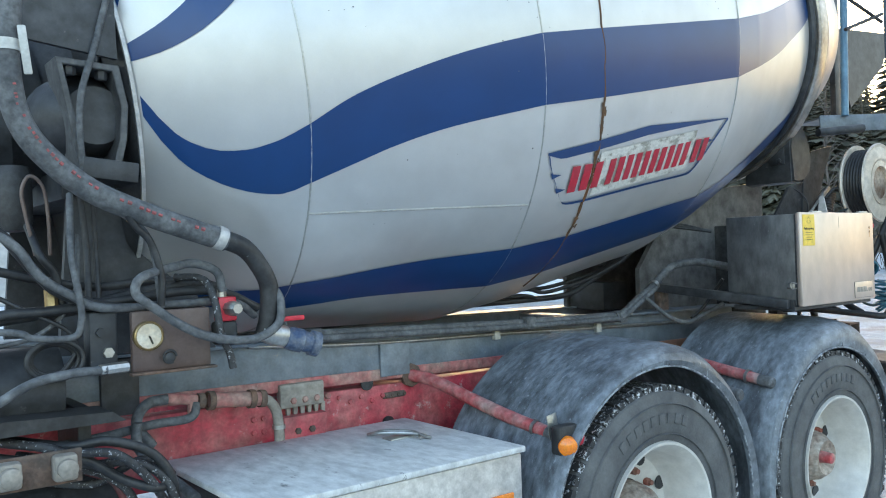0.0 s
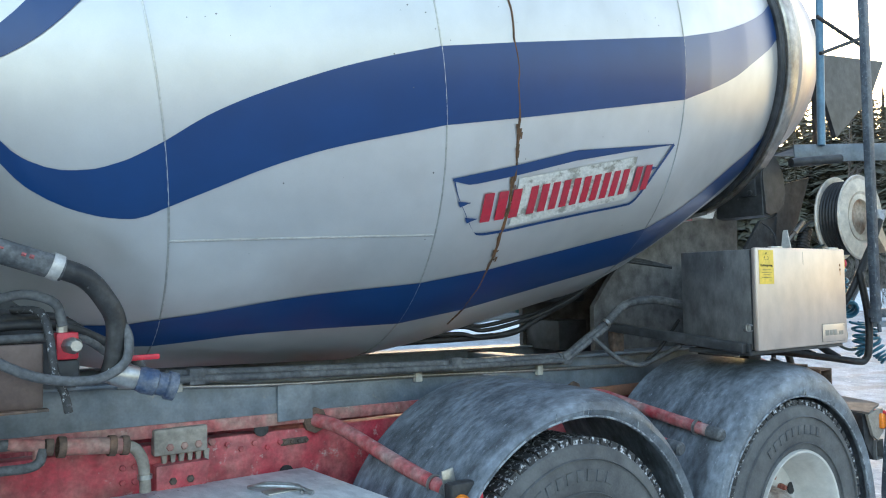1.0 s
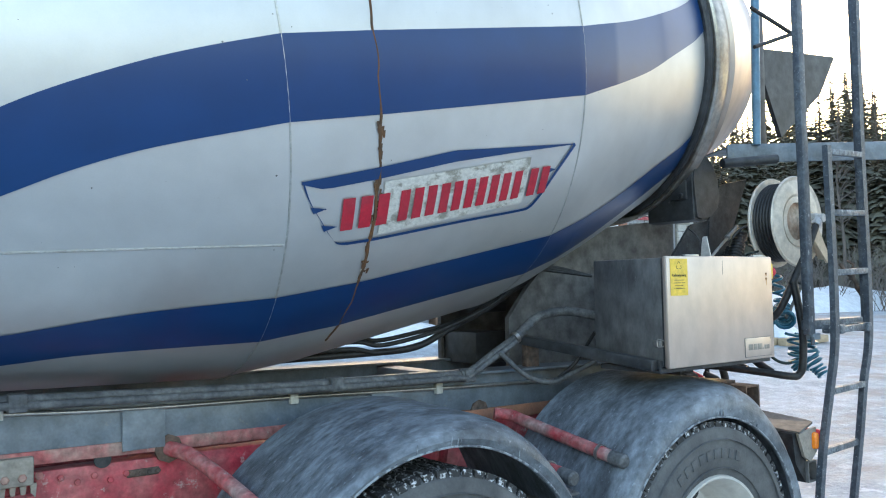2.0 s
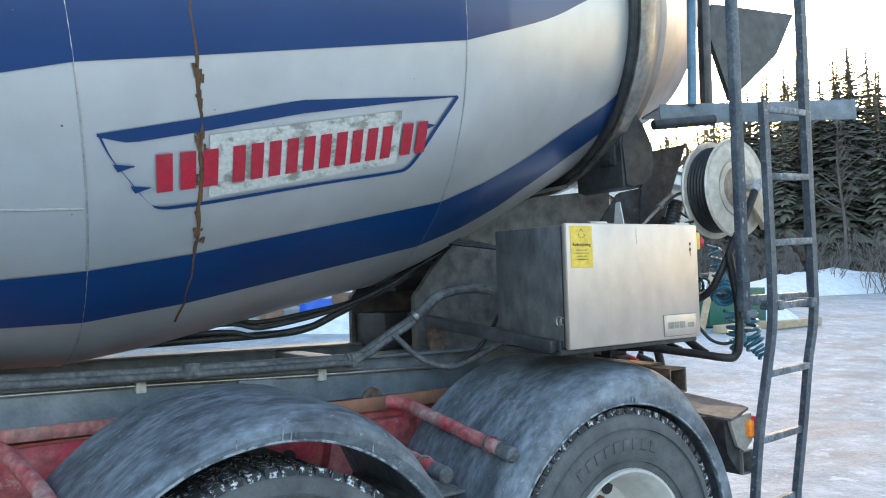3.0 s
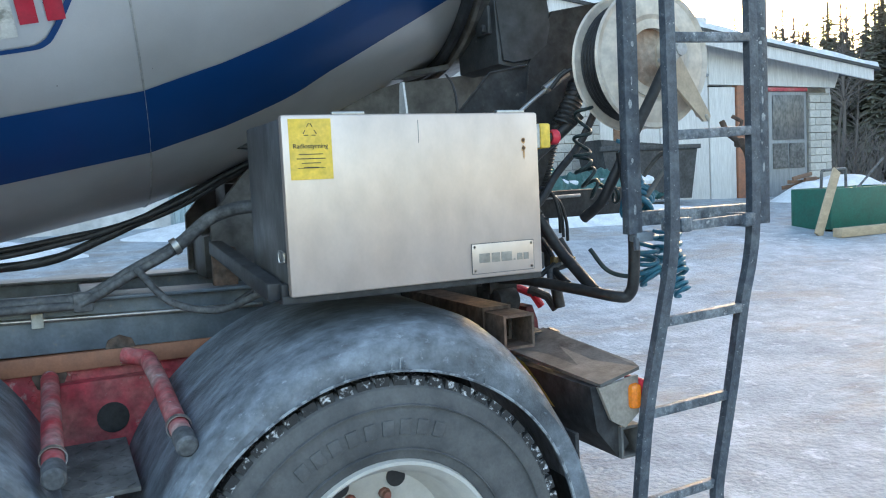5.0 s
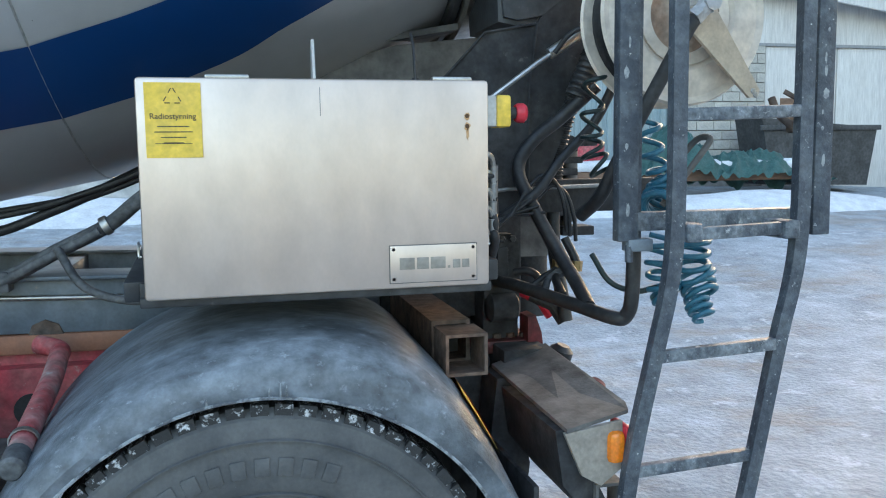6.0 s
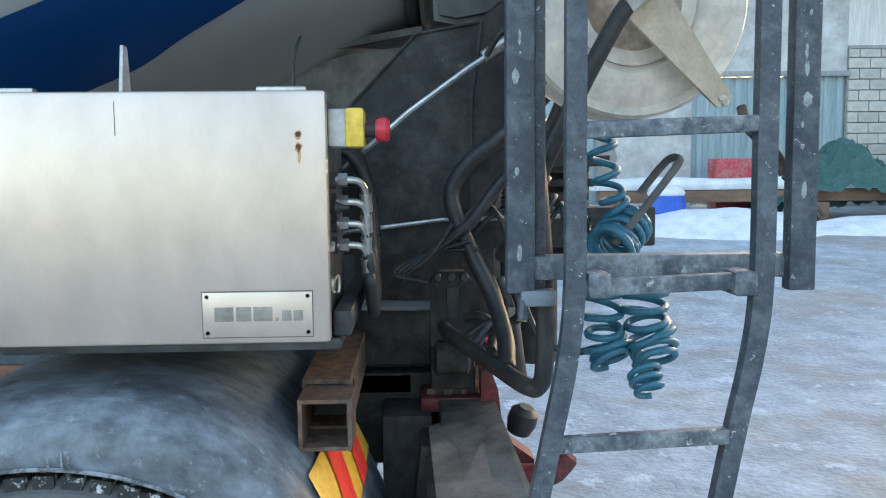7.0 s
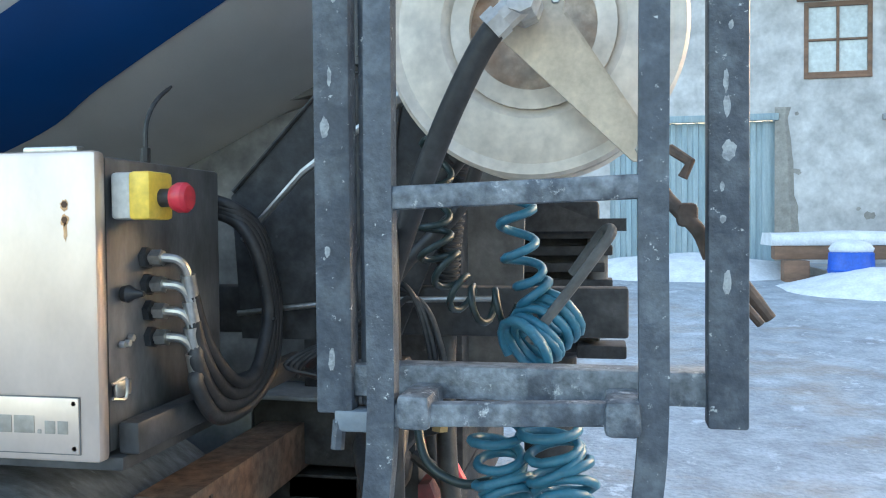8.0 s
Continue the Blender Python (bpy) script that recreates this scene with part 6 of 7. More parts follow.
hose("air_pipe", [(-2.902, 0.66, 1.025), (-2.946, 0.66, 1.088), (-2.945, 0.66, 1.134), (-2.907, 0.66, 1.168), (-2.841, 0.66, 1.172)], 0.018, HOSE_GREY, label="dusty grey pipe bend")
hose("air_pipe", [(-2.85, 0.66, 1.173), (-2.80, 0.66, 1.166), (-2.75, 0.66, 1.157)], 0.019, FADED_RED, label="faded red steel pipe")
hose("air_pipe", [(-2.70, 0.66, 1.148), (-2.60, 0.66, 1.139), (-2.51, 0.66, 1.130)], 0.027, FADED_RED, label="faded red steel pipe union")
hose("air_pipe", [(-2.51, 0.66, 1.13), (-2.475, 0.66, 1.112), (-2.452, 0.66, 1.07), (-2.445, 0.66, 1.0), (-2.444, 0.66, 0.97)], 0.019, BEIGE, label="dirty pale pipe elbow")
hose("air_pipe", [(-3.20, 0.64, 1.075), (-3.05, 0.64, 1.085), (-2.90, 0.64, 1.10), (-2.80, 0.64, 1.10), (-2.765, 0.64, 1.115), (-2.755, 0.65, 1.15)], 0.015, HOSE_GREY, label="muddy steel pipe")
for x, z, r in ((-2.735, 1.152, 0.026), (-2.70, 1.148, 0.033), (-2.55, 1.134, 0.033), (-2.51, 1.13, 0.031)):
    clip_ring((x, 0.66, z), (1, 0, -0.09), r, 0.022, RUSTY, truck, "pipe_union", "rusty pipe union")
part("pipe_tee", tubed([(-2.765, 0.66, 1.155), (-2.765, 0.655, 1.10)], 0.017, 10), FADED_RED, truck)
clip_ring((-2.446, 0.66, 1.02), (0, 0, 1), 0.024, 0.014, ZINC, truck)
hose("thick_hose", [(-2.97, 0.60, 1.12), (-2.97, 0.60, 1.05), (-2.93, 0.58, 0.98), (-2.88, 0.52, 0.93), (-2.86, 0.4, 0.9)], 0.017, HOSE_GREY)
conn = part("connector_plate", boxed(-3.55, -3.215, 0.29, 0.30, 1.045, 1.135, 0.003), RUSTY, truck, "muddy red connector plate")
for x in (-3.265, -3.40):
    c = part("socket", boxed(x - 0.03, x + 0.03, 0.245, 0.29, 1.06, 1.13, 0.01), BEIGE, conn, "grey socket with a hinged cap")
    part("socket_cap", lathed([(0, 0.026), (0.018, 0.026), (0.022, 0.02)], (x, 0.245, 1.095), (0, -1, 0), 16), BEIGE, c)
rng = random.Random(12)
for pts in ([(-3.30, 0.40, 1.13), (-3.237, 0.35, 1.116), (-3.117, 0.34, 1.096), (-3.024, 0.33, 0.998), (-2.96, 0.35, 0.90)],
            [(-3.22, 0.42, 1.12), (-3.132, 0.37, 1.122), (-3.022, 0.36, 1.079), (-2.958, 0.36, 1.001), (-2.93, 0.38, 0.90)],
            [(-3.27, 0.38, 1.08), (-3.193, 0.35, 1.093), (-3.104, 0.33, 1.013), (-3.009, 0.34, 0.978), (-2.94, 0.40, 0.97)],
            [(-3.16, 0.42, 1.06), (-3.087, 0.36, 1.058), (-2.991, 0.35, 1.016), (-2.95, 0.33, 0.935), (-2.93, 0.33, 0.86)],
            [(-3.20, 0.45, 1.04), (-3.12, 0.40, 1.02), (-3.06, 0.37, 0.95), (-3.05, 0.36, 0.86)],
            [(-3.15, 0.44, 0.99), (-3.04, 0.42, 1.04), (-2.97, 0.42, 1.03), (-2.92, 0.44, 0.98)]):
    hose("muddy_hose", [Vector((pts[0][0] - 0.16, 0.58, pts[0][2] + 0.02))] + [Vector(p) + Vector((0, rng.uniform(-0.02, 0.02), rng.uniform(-0.008, 0.008))) for p in pts], rng.uniform(0.011, 0.015), (FROST_HOSE, BLACK)[rng.random() < 0.4], label="frosted black hose")
hose("muddy_hose", [(-3.16, 0.46, 1.03), (-3.10, 0.42, 1.00), (-3.07, 0.40, 0.94)], 0.014, RED_DARK, label="grimy red hose")
for pts, r, mat in (
        ([(-3.261, 0.55, 1.66), (-3.285, 0.55, 1.781), (-3.293, 0.55, 1.85), (-3.271, 0.55, 1.893), (-3.237, 0.55, 1.864), (-3.224, 0.55, 1.781), (-3.221, 0.55, 1.66)], 0.0055, BROWN),
        ([(-3.064, 0.45, 2.43), (-3.109, 0.45, 2.258), (-3.148, 0.45, 2.121), (-3.152, 0.45, 1.973), (-3.13, 0.45, 1.86), (-3.05, 0.43, 1.78), (-2.987, 0.42, 1.723), (-2.96, 0.42, 1.654), (-2.949, 0.42, 1.568), (-2.942, 0.42, 1.49)], 0.010, HOSE_GREY),
        ([(-3.40, 0.44, 1.73), (-3.335, 0.42, 1.68), (-3.28, 0.42, 1.60), (-3.207, 0.42, 1.548), (-3.116, 0.42, 1.502), (-2.917, 0.44, 1.498), (-2.70, 0.46, 1.493), (-2.60, 0.50, 1.44)], 0.013, HOSE_GREY),
        ([(-3.45, 0.47, 1.47), (-3.373, 0.47, 1.494), (-3.227, 0.47, 1.50), (-3.069, 0.47, 1.515), (-2.844, 0.47, 1.536), (-2.713, 0.47, 1.52), (-2.595, 0.49, 1.466)], 0.015, BLACK),
        ([(-3.60, 0.55, 1.46), (-3.36, 0.42, 1.45), (-3.303, 0.40, 1.43), (-3.20, 0.40, 1.425), (-3.178, 0.40, 1.47), (-3.18, 0.40, 1.53), (-3.19, 0.44, 1.66), (-3.17, 0.52, 1.84)], 0.010, HOSE_GREY),
        ([(-3.40, 0.50, 1.56), (-3.30, 0.48, 1.50), (-3.20, 0.47, 1.44), (-3.18, 0.46, 1.38), (-3.24, 0.45, 1.30)], 0.007, BLACK),
        ([(-3.42, 0.52, 1.40), (-3.30, 0.50, 1.42), (-3.22, 0.49, 1.47), (-3.17, 0.48, 1.56), (-3.16, 0.48, 1.72)], 0.007, HOSE_GREY)):
    hose("hydraulic_hose", pts, r, mat, label="dusty hydraulic hose")
part("hose_fitting", lathed([(0, 0.018), (0.05, 0.018), (0.055, 0.013)], (-3.235, 0.50, 1.56), (0, -0.2, -1), 6), BRASS, truck)
part("hose_fitting", lathed([(0, 0.014), (0.03, 0.014)], (-3.03, 0.42, 1.765), (0.75, 0, -0.65), 6), BRASS, truck)
part("step_bracket", prism(bmesh.new(), [(-3.6, 1.22), (-3.10, 1.20), (-3.06, 1.17), (-3.6, 1.17)], 1, 0.40, 0.55), BLACK, truck)
part("rail_clamp", boxed(-3.16, -3.12, 0.55, 0.80, 1.0, 1.2, 0.006), BLACK, truck)
part("side_tank", lathed([(-0.4, 0.02), (-0.4, 0.15), (0.4, 0.15), (0.4, 0.02)], (-3.45, 0.60, 0.85), (1, 0, 0), 28), BLACK, truck, "black air tank")
part("grey_tank", lathed([(0, 0.05), (0, 0.12), (0.35, 0.12), (0.35, 0.05)], (-3.55, 0.62, 1.27), (1, 0, 0), 24), DARK, truck)
# slack cables hanging under the drum between the rails
SLACK = [(-1.35, 1.0, 1.40), (-0.90, 1.0, 1.427), (-0.736, 1.0, 1.402), (-0.481, 1.0, 1.439), (-0.304, 1.0, 1.487), (-0.115, 1.0, 1.559), (0.065, 1.0, 1.655), (0.22, 1.0, 1.72)]
for k, (dz, dy) in enumerate(((0, 0), (-0.022, 0.02), (0.014, 0.04))):
    hose("slack_cable", [(x, yy + dy, z + dz * (1.6 if -1.0 < x < -0.4 else 0.6) - 0.006 * math.sin(3 * x + k)) for x, yy, z in SLACK], 0.0105, BLACK, label="slack black cable")
hose("slack_cable", [(-1.35, 1.06, 1.37), (-0.80, 1.04, 1.372), (-0.55, 1.02, 1.385), (-0.38, 1.02, 1.445), (-0.25, 1.02, 1.50), (-0.05, 1.02, 1.595), (0.2, 1.02, 1.70)], 0.016, BLACK, label="ribbed slack black cable")


# ---- workshop behind the truck: one long facade ----
FACE = 14.0
hall = thing("workshop_building", (4.0, FACE, 1.0), "long white plastered workshop with blue-grey doors and a snowy roof", "building")


def roof_z(x):
    return 4.75 - 0.135 * (max(x, 2.0) - 14.6)


def facade_piece(x0, x1, z0, z1, depth, mat, name, label="", bevel=0.0, y=FACE):
    return part(name, boxed(x0, x1, y - depth, y + 0.25, z0, z1, bevel), mat, hall, label)


facade_piece(-14.0, 1.55, 0.3, 6.4, 0.0, PLASTER, "wall", "weathered white plaster wall")
facade_piece(1.55, 4.32, 3.52, 6.4, 0.0, PLASTER, "wall")
wall_mid = facade_piece(4.32, 6.08, 0.3, 4.08, 0.0, PLASTER, "wall")
facade_piece(4.32, 4.77, 4.08, 5.36, 0.0, PLASTER, "wall")
facade_piece(5.84, 6.08, 4.08, 5.36, 0.0, PLASTER, "wall")
facade_piece(4.32, 6.08, 5.36, 6.3, 0.0, PLASTER, "wall")
facade_piece(6.08, 9.0, 3.46, 5.7, 0.0, PLASTER, "wall")
facade_piece(9.0, 14.55, 3.92, 5.3, 0.02, WHITE_BOARD, "upper_wall", "white sheeted upper wall")
facade_piece(9.0, 14.55, 3.86, 3.92, 0.06, GREY_BOARD, "drip_rail")
win = part("window", boxed(4.77, 5.84, FACE - 0.03, FACE + 0.05, 4.08, 4.13, 0.005), TIMBER, hall, "small four-pane timber window")
for x0, x1, z0, z1 in ((4.77, 4.84, 4.13, 5.36), (5.77, 5.84, 4.13, 5.36), (4.84, 5.77, 5.28, 5.36), (4.84, 5.77, 4.13, 4.19), (5.285, 5.325, 4.19, 5.28), (4.84, 5.285, 4.71, 4.745), (5.325, 5.77, 4.71, 4.745)):
    part("window_frame", boxed(x0, x1, FACE - 0.02, FACE + 0.06, z0, z1, 0.004), TIMBER, win)
for x0, x1 in ((4.84, 5.285), (5.325, 5.77)):
    for z0, z1 in ((4.19, 4.71), (4.745, 5.28)):
        part("pane", boxed(x0, x1, FACE + 0.02, FACE + 0.026, z0, z1), GLASS_REFLECTION, win, "pane with a pale reflection in its colour")
part("lintel", boxed(4.65, 5.95, FACE - 0.05, FACE, 5.38, 5.50, 0.01), TIMBER, hall)


def corrugated(x0, x1, z0, z1, y, pitch, mat, name, label):
    bm = bmesh.new()
    n = int((x1 - x0) / pitch)
    xs, ds = [], []
    for k in range(n):
        a = x0 + k * pitch
        for f, d in ((0.0, 0.0), (0.42, 0.0), (0.5, -0.035), (0.92, -0.035)):
            xs.append(a + f * pitch)
            ds.append(d)
    xs.append(x1)
    ds.append(0.0)
    lo = [bm.verts.new((x, y + d, z0)) for x, d in zip(xs, ds)]
    hi = [bm.verts.new((x, y + d, z1)) for x, d in zip(xs, ds)]
    for k in range(len(xs) - 1):
        bm.faces.new((lo[k], lo[k + 1], hi[k + 1], hi[k]))
    return part(name, bm, mat, hall, label, smooth=0.3)


corrugated(1.55, 4.32, 1.0, 3.40, FACE + 0.06, 0.19, CORRUGATED, "sheet_door", "blue-green corrugated sheet door")
part("door_header", boxed(1.45, 4.36, FACE - 0.08, FACE + 0.02, 3.40, 3.52, 0.01), CORRUGATED, hall)
corrugated(6.08, 9.0, 1.0, 3.36, FACE + 0.06, 0.24, CORRUGATED, "sheet_door", "blue-grey corrugated sheet door")
part("door_header", boxed(6.0, 9.05, FACE - 0.07, FACE + 0.02, 3.36, 3.46, 0.01), GREY_BOARD, hall)
# broken concrete edge beside the door
bm = bmesh.new()
prev = None
for k in range(15):
    z = 1.0 + 2.62 * k / 14
    w = 0.42 - 0.22 * (k / 14) + 0.10 * noise.noise(Vector((0, 0, k * 0.9)))
    row = [bm.verts.new((4.30, FACE - 0.03, z)), bm.verts.new((4.34 + 0.6 * w, FACE - 0.05, z)), bm.verts.new((4.32 + w, FACE - 0.004, z))]
    if prev:
        for i in range(2):
            bm.faces.new((prev[i], prev[i + 1], row[i + 1], row[i]))
    prev = row
part("broken_edge", bm, CONCRETE, hall, "crumbling bare concrete edge", smooth=0)
rng = random.Random(11)
for k in range(16):
    x, z = rng.uniform(4.6, 8.8), rng.uniform(1.5, 5.3)
    if 4.6 < x < 6.0 and z > 3.9 or x > 6.0 and z < 3.5:
        continue
    r = rng.uniform(0.04, 0.13)
    bm = bmesh.new()
    ring = [bm.verts.new((x + r * math.cos(a) * rng.uniform(0.6, 1.2), FACE - 0.004, z + r * 0.7 * math.sin(a) * rng.uniform(0.6, 1.2))) for a in (i * math.tau / 9 for i in range(9))]
    bm.faces.new(ring)
    part("plaster_scar", bm, CONCRETE, hall, "bare patch in the plaster", smooth=0)

# infill of concrete blocks and white doors to the side
part("block_wall_core", boxed(9.0, 11.25, FACE + 0.02, FACE + 0.2, 0.4, 3.86), CONCRETE, hall, "grey concrete block wall")
part("white_door", boxed(11.25, 13.0, FACE + 0.0, FACE + 0.12, 0.8, 3.86, 0.01), WHITE_BOARD, hall, "white boarded door leaf")
part("white_door", boxed(13.03, 14.55, FACE + 0.0, FACE + 0.12, 0.8, 3.86, 0.01), WHITE_BOARD, hall)
part("door_pane", boxed(11.62, 12.02, FACE - 0.02, FACE + 0.0, 2.28, 2.78, 0.01), TIMBER, hall, "small dark door window")
# gable part with the garage
part("gable_wall", prism(bmesh.new(), [(14.55, 3.66), (19.0, 3.60), (19.2, roof_z(19.2) - 0.12), (14.55, roof_z(14.55) - 0.12)], 1, FACE - 0.05, FACE + 0.2), WHITE_BOARD, hall, "white boarded gable")
part("fascia", prism(bmesh.new(), [(3.0, roof_z(3.0) - 0.30), (19.9, roof_z(19.9) - 0.30), (19.9, roof_z(19.9)), (3.0, roof_z(3.0))], 1, FACE - 0.55, FACE - 0.48), WHITE_BOARD, hall, "white fascia board under the roof edge")
part("roof", prism(bmesh.new(), [(3.0, roof_z(3.0)), (20.1, roof_z(20.1)), (20.1, roof_z(20.1) + 0.07), (3.0, roof_z(3.0) + 0.07)], 1, FACE - 0.62, FACE + 9), DARK, hall, "dark roof edge")
bm = bmesh.new()
n = 60
for i in range(n + 1):
    x = 3.0 + 17.05 * i / n
    z = roof_z(x) + 0.074
    h = 0.16 + 0.07 * noise.noise(Vector((x * 0.8, 0, 0)))
    for y, dz in ((FACE - 0.60, 0.0), (FACE - 0.56, h * 0.8), (FACE - 0.35, h), (FACE + 9.0, h), (FACE + 9.0, 0)):
        bm.verts.new((x, y, z + dz))
bm.verts.ensure_lookup_table()
for i in range(n):
    for j in range(4):
        bm.faces.new([bm.verts[k] for k in (i * 5 + j, i * 5 + 5 + j, i * 5 + 6 + j, i * 5 + 1 + j)])
part("roof_snow", bm, SNOW, hall, "layer of snow on the roof", smooth=1.0)
part("white_entry_door", boxed(14.60, 15.45, FACE, FACE + 0.1, 0.75, 3.6, 0.01), WHITE_BOARD, hall, "white entrance door")
part("timber_post", boxed(15.48, 15.78, FACE - 0.05, FACE + 0.15, 0.6, 3.64, 0.01), ORANGE_PRIMER, hall, "reddish timber post")
for x0, x1 in ((15.80, 16.58), (16.62, 18.0)):
    leaf = part("garage_leaf", boxed(x0, x1, FACE + 0.02, FACE + 0.1, 0.75, 3.5, 0.01), GREY_BOARD, hall, "grey boarded garage door leaf")
    w = (x1 - x0 - 0.3) / 2
    part("garage_panel", boxed(x0 + 0.12, x1 - 0.12, FACE - 0.01, FACE + 0.02, 2.25, 3.4, 0.01), BOX_SIDE, leaf)
    for k in range(2):
        part("garage_pane", boxed(x0 + 0.12 + k * (w + 0.06), x0 + 0.12 + k * (w + 0.06) + w, FACE - 0.012, FACE + 0.02, 1.5, 2.15, 0.01), TIMBER if x0 < 16 else GREY_PLATE, leaf, "dull brown pane")
part("red_header", boxed(15.78, 18.0, FACE - 0.02, FACE + 0.05, 3.5, 3.60, 0.01), RED, hall, "thin red header strip")
part("pillar_core", boxed(18.02, 18.82, FACE - 0.02, FACE + 0.4, 0.3, 3.46), CONCRETE, hall)
part("side_wall", boxed(18.82, 19.0, FACE + 0.1, FACE + 9, 0.3, 4.1), PLASTER, hall)


def block(w, h):
    me = bpy.data.meshes.new("block")
    bm = boxed(-w / 2, w / 2, -0.06, 0.0, -h / 2, h / 2, 0.008)
    bm.to_mesh(me)
    bm.free()
    me.materials.append(BLOCKS)
    return me


BLOCKS = surface("pale_concrete_blocks", (0.52, 0.50, 0.46), (0.42, 0.41, 0.38), 0.9, 0.0, 5, 0.45, 40, 0.6, random_amount=0.12)
b_full, b_half = block(0.385, 0.185), block(0.185, 0.185)
for x_lo, x_hi, y, z_lo, z_hi in ((9.02, 11.23, FACE + 0.02, 1.5, 3.84), (18.02, 18.82, FACE - 0.02, 0.8, 3.44)):
    row = 0
    z = z_lo + 0.1
    while z < z_hi:
        x = x_lo
        if row % 2:
            ob = new("concrete_block", b_half)
            ob.location, ob.parent = (x + 0.1, y, z), hall
            ob.matrix_parent_inverse = Matrix.Translation(-hall.location)
            x += 0.2
        while x + 0.2 <= x_hi + 0.01:
            full = x + 0.4 <= x_hi + 0.01
            ob = new("concrete_block", b_full if full else b_half)
            ob.location, ob.parent = (x + (0.2 if full else 0.1), y, z), hall
            ob.matrix_parent_inverse = Matrix.Translation(-hall.location)
            x += 0.4 if full else 0.2
        z += 0.2
        row += 1


# ---- things standing in the yard ----
def mound(name, cx, cy, rx, ry, h, mat, label, category, kind="", seed=0, sink=0.15, power=1.6, rough=0.25):
    """A soft heap that sinks into the ground at its rim."""
    bm = bmesh.new()
    n, m = 36, 10
    rings = []
    for j in range(m + 1):
        f = j / m
        ring = []
        for i in range(n):
            a = i * math.tau / n
            wob = 1 + rough * noise.noise(Vector((math.cos(a) * 1.5 + seed, math.sin(a) * 1.5, seed)))
            x, y = cx + rx * f * wob * math.cos(a), cy + ry * f * wob * math.sin(a)
            z = ground_height(x, y) + h * (1 - f ** power) * (1 + rough * noise.noise(Vector((x * 1.3, y * 1.3, seed)))) - sink * f ** 3
            ring.append(bm.verts.new((x, y, z)))
        rings.append(ring)
    for a, b in zip(rings, rings[1:]):
        for i in range(n):
            bm.faces.new((a[i], a[(i + 1) % n], b[(i + 1) % n], b[i]))
    bmesh.ops.remove_doubles(bm, verts=rings[0], dist=0.0001)
    ob = part(name, bm, mat, None, label, smooth=1.2)
    return tagged(ob, category=category, kind=kind)


mound("snow_heap", 5.6, 11.0, 2.2, 1.1, 0.34, SNOW, "soft heap of clean snow beside the barrel", "snow", "stuff", 3)
mound("snow_heap", 2.6, 12.6, 2.6, 1.2, 0.28, SNOW, "low drift of snow against the wall", "snow", "stuff", 5)
mound("snow_heap", 9.2, 10.8, 3.6, 1.0, 0.26, SNOW, "long soft drift of snow before the timbers", "snow", "stuff", 8)
mound("snow_heap", 17.2, 12.2, 2.4, 1.1, 0.62, SNOW, "ploughed snow heap beside the garage", "snow", "stuff", 9)
mound("snow_heap", 27.0, 14.0, 9.0, 1.8, 0.75, SNOW, "long ploughed snow bank at the yard's edge", "snow", "stuff", 12)
mound("snow_heap", 14.6, 8.9, 1.3, 0.8, 0.40, SNOW, "snow heap behind the green skip", "snow", "stuff", 15)
mound("snow_heap", -2.5, 11.5, 3.2, 1.3, 0.30, SNOW, "soft snow drift before the workshop", "snow", "stuff", 19)

# long timbers with a snow cap
beams = thing("timber_stack", (7.2, 12.1, 1.0), "low brown timber stack with a thick snow cap", "timber")
for k, (x0, x1, y, z0, h) in enumerate(((3.9, 10.9, 11.95, 1.12, 0.20), (3.95, 10.8, 12.25, 1.12, 0.20), (4.45, 10.9, 12.55, 1.15, 0.22), (4.0, 4.35, 11.8, 0.75, 0.36), (10.5, 10.8, 11.8, 0.7, 0.42), (7.3, 7.6, 11.85, 0.75, 0.36))):
    part("timber", boxed(x0, x1, y - 0.13, y + 0.13, z0, z0 + h, 0.012), TIMBER, beams, "weathered brown timber")
bm = bmesh.new()
nx = 70
for i in range(nx + 1):
    x = 3.85 + 7.1 * i / nx
    top = 0.19 + 0.05 * noise.noise(Vector((x * 0.9, 2, 0)))
    for y, dz in ((11.80, 0.0), (11.76, 0.07), (11.80, top * 0.75), (11.95, top), (12.55, top), (12.72, 0.0)):
        bm.verts.new((x, y + 0.02 * noise.noise(Vector((x * 2.0, dz, 4))), 1.325 + dz))
bm.verts.ensure_lookup_table()
for i in range(nx):
    for j in range(5):
        bm.faces.new([bm.verts[k] for k in (i * 6 + j, i * 6 + 6 + j, i * 6 + 7 + j, i * 6 + 1 + j)])
for e in (0, nx):
    bm.faces.new([bm.verts[e * 6 + j] for j in range(6)])
part("snow_cap", bm, SNOW, beams, "rounded cap of snow", smooth=1.2)

barrel = thing("blue_barrel", (4.80, 11.3, 0.85), "bright blue plastic barrel half sunk in snow", "barrel")
part("barrel_body", lathed([(0, 0.27), (0.03, 0.29), (0.20, 0.30), (0.22, 0.31), (0.24, 0.30), (0.45, 0.29), (0.47, 0.27)], (4.80, 11.3, 0.78), (0, 0, 1), 28), BARREL_BLUE, barrel)
part("snow_cap", lathed([(0, 0.27), (0.05, 0.29), (0.12, 0.24), (0.16, 0.14), (0.17, 0.02)], (4.80, 11.3, 1.245), (0, 0, 1), 24), SNOW, barrel, "rounded snow cap", smooth=1.2)

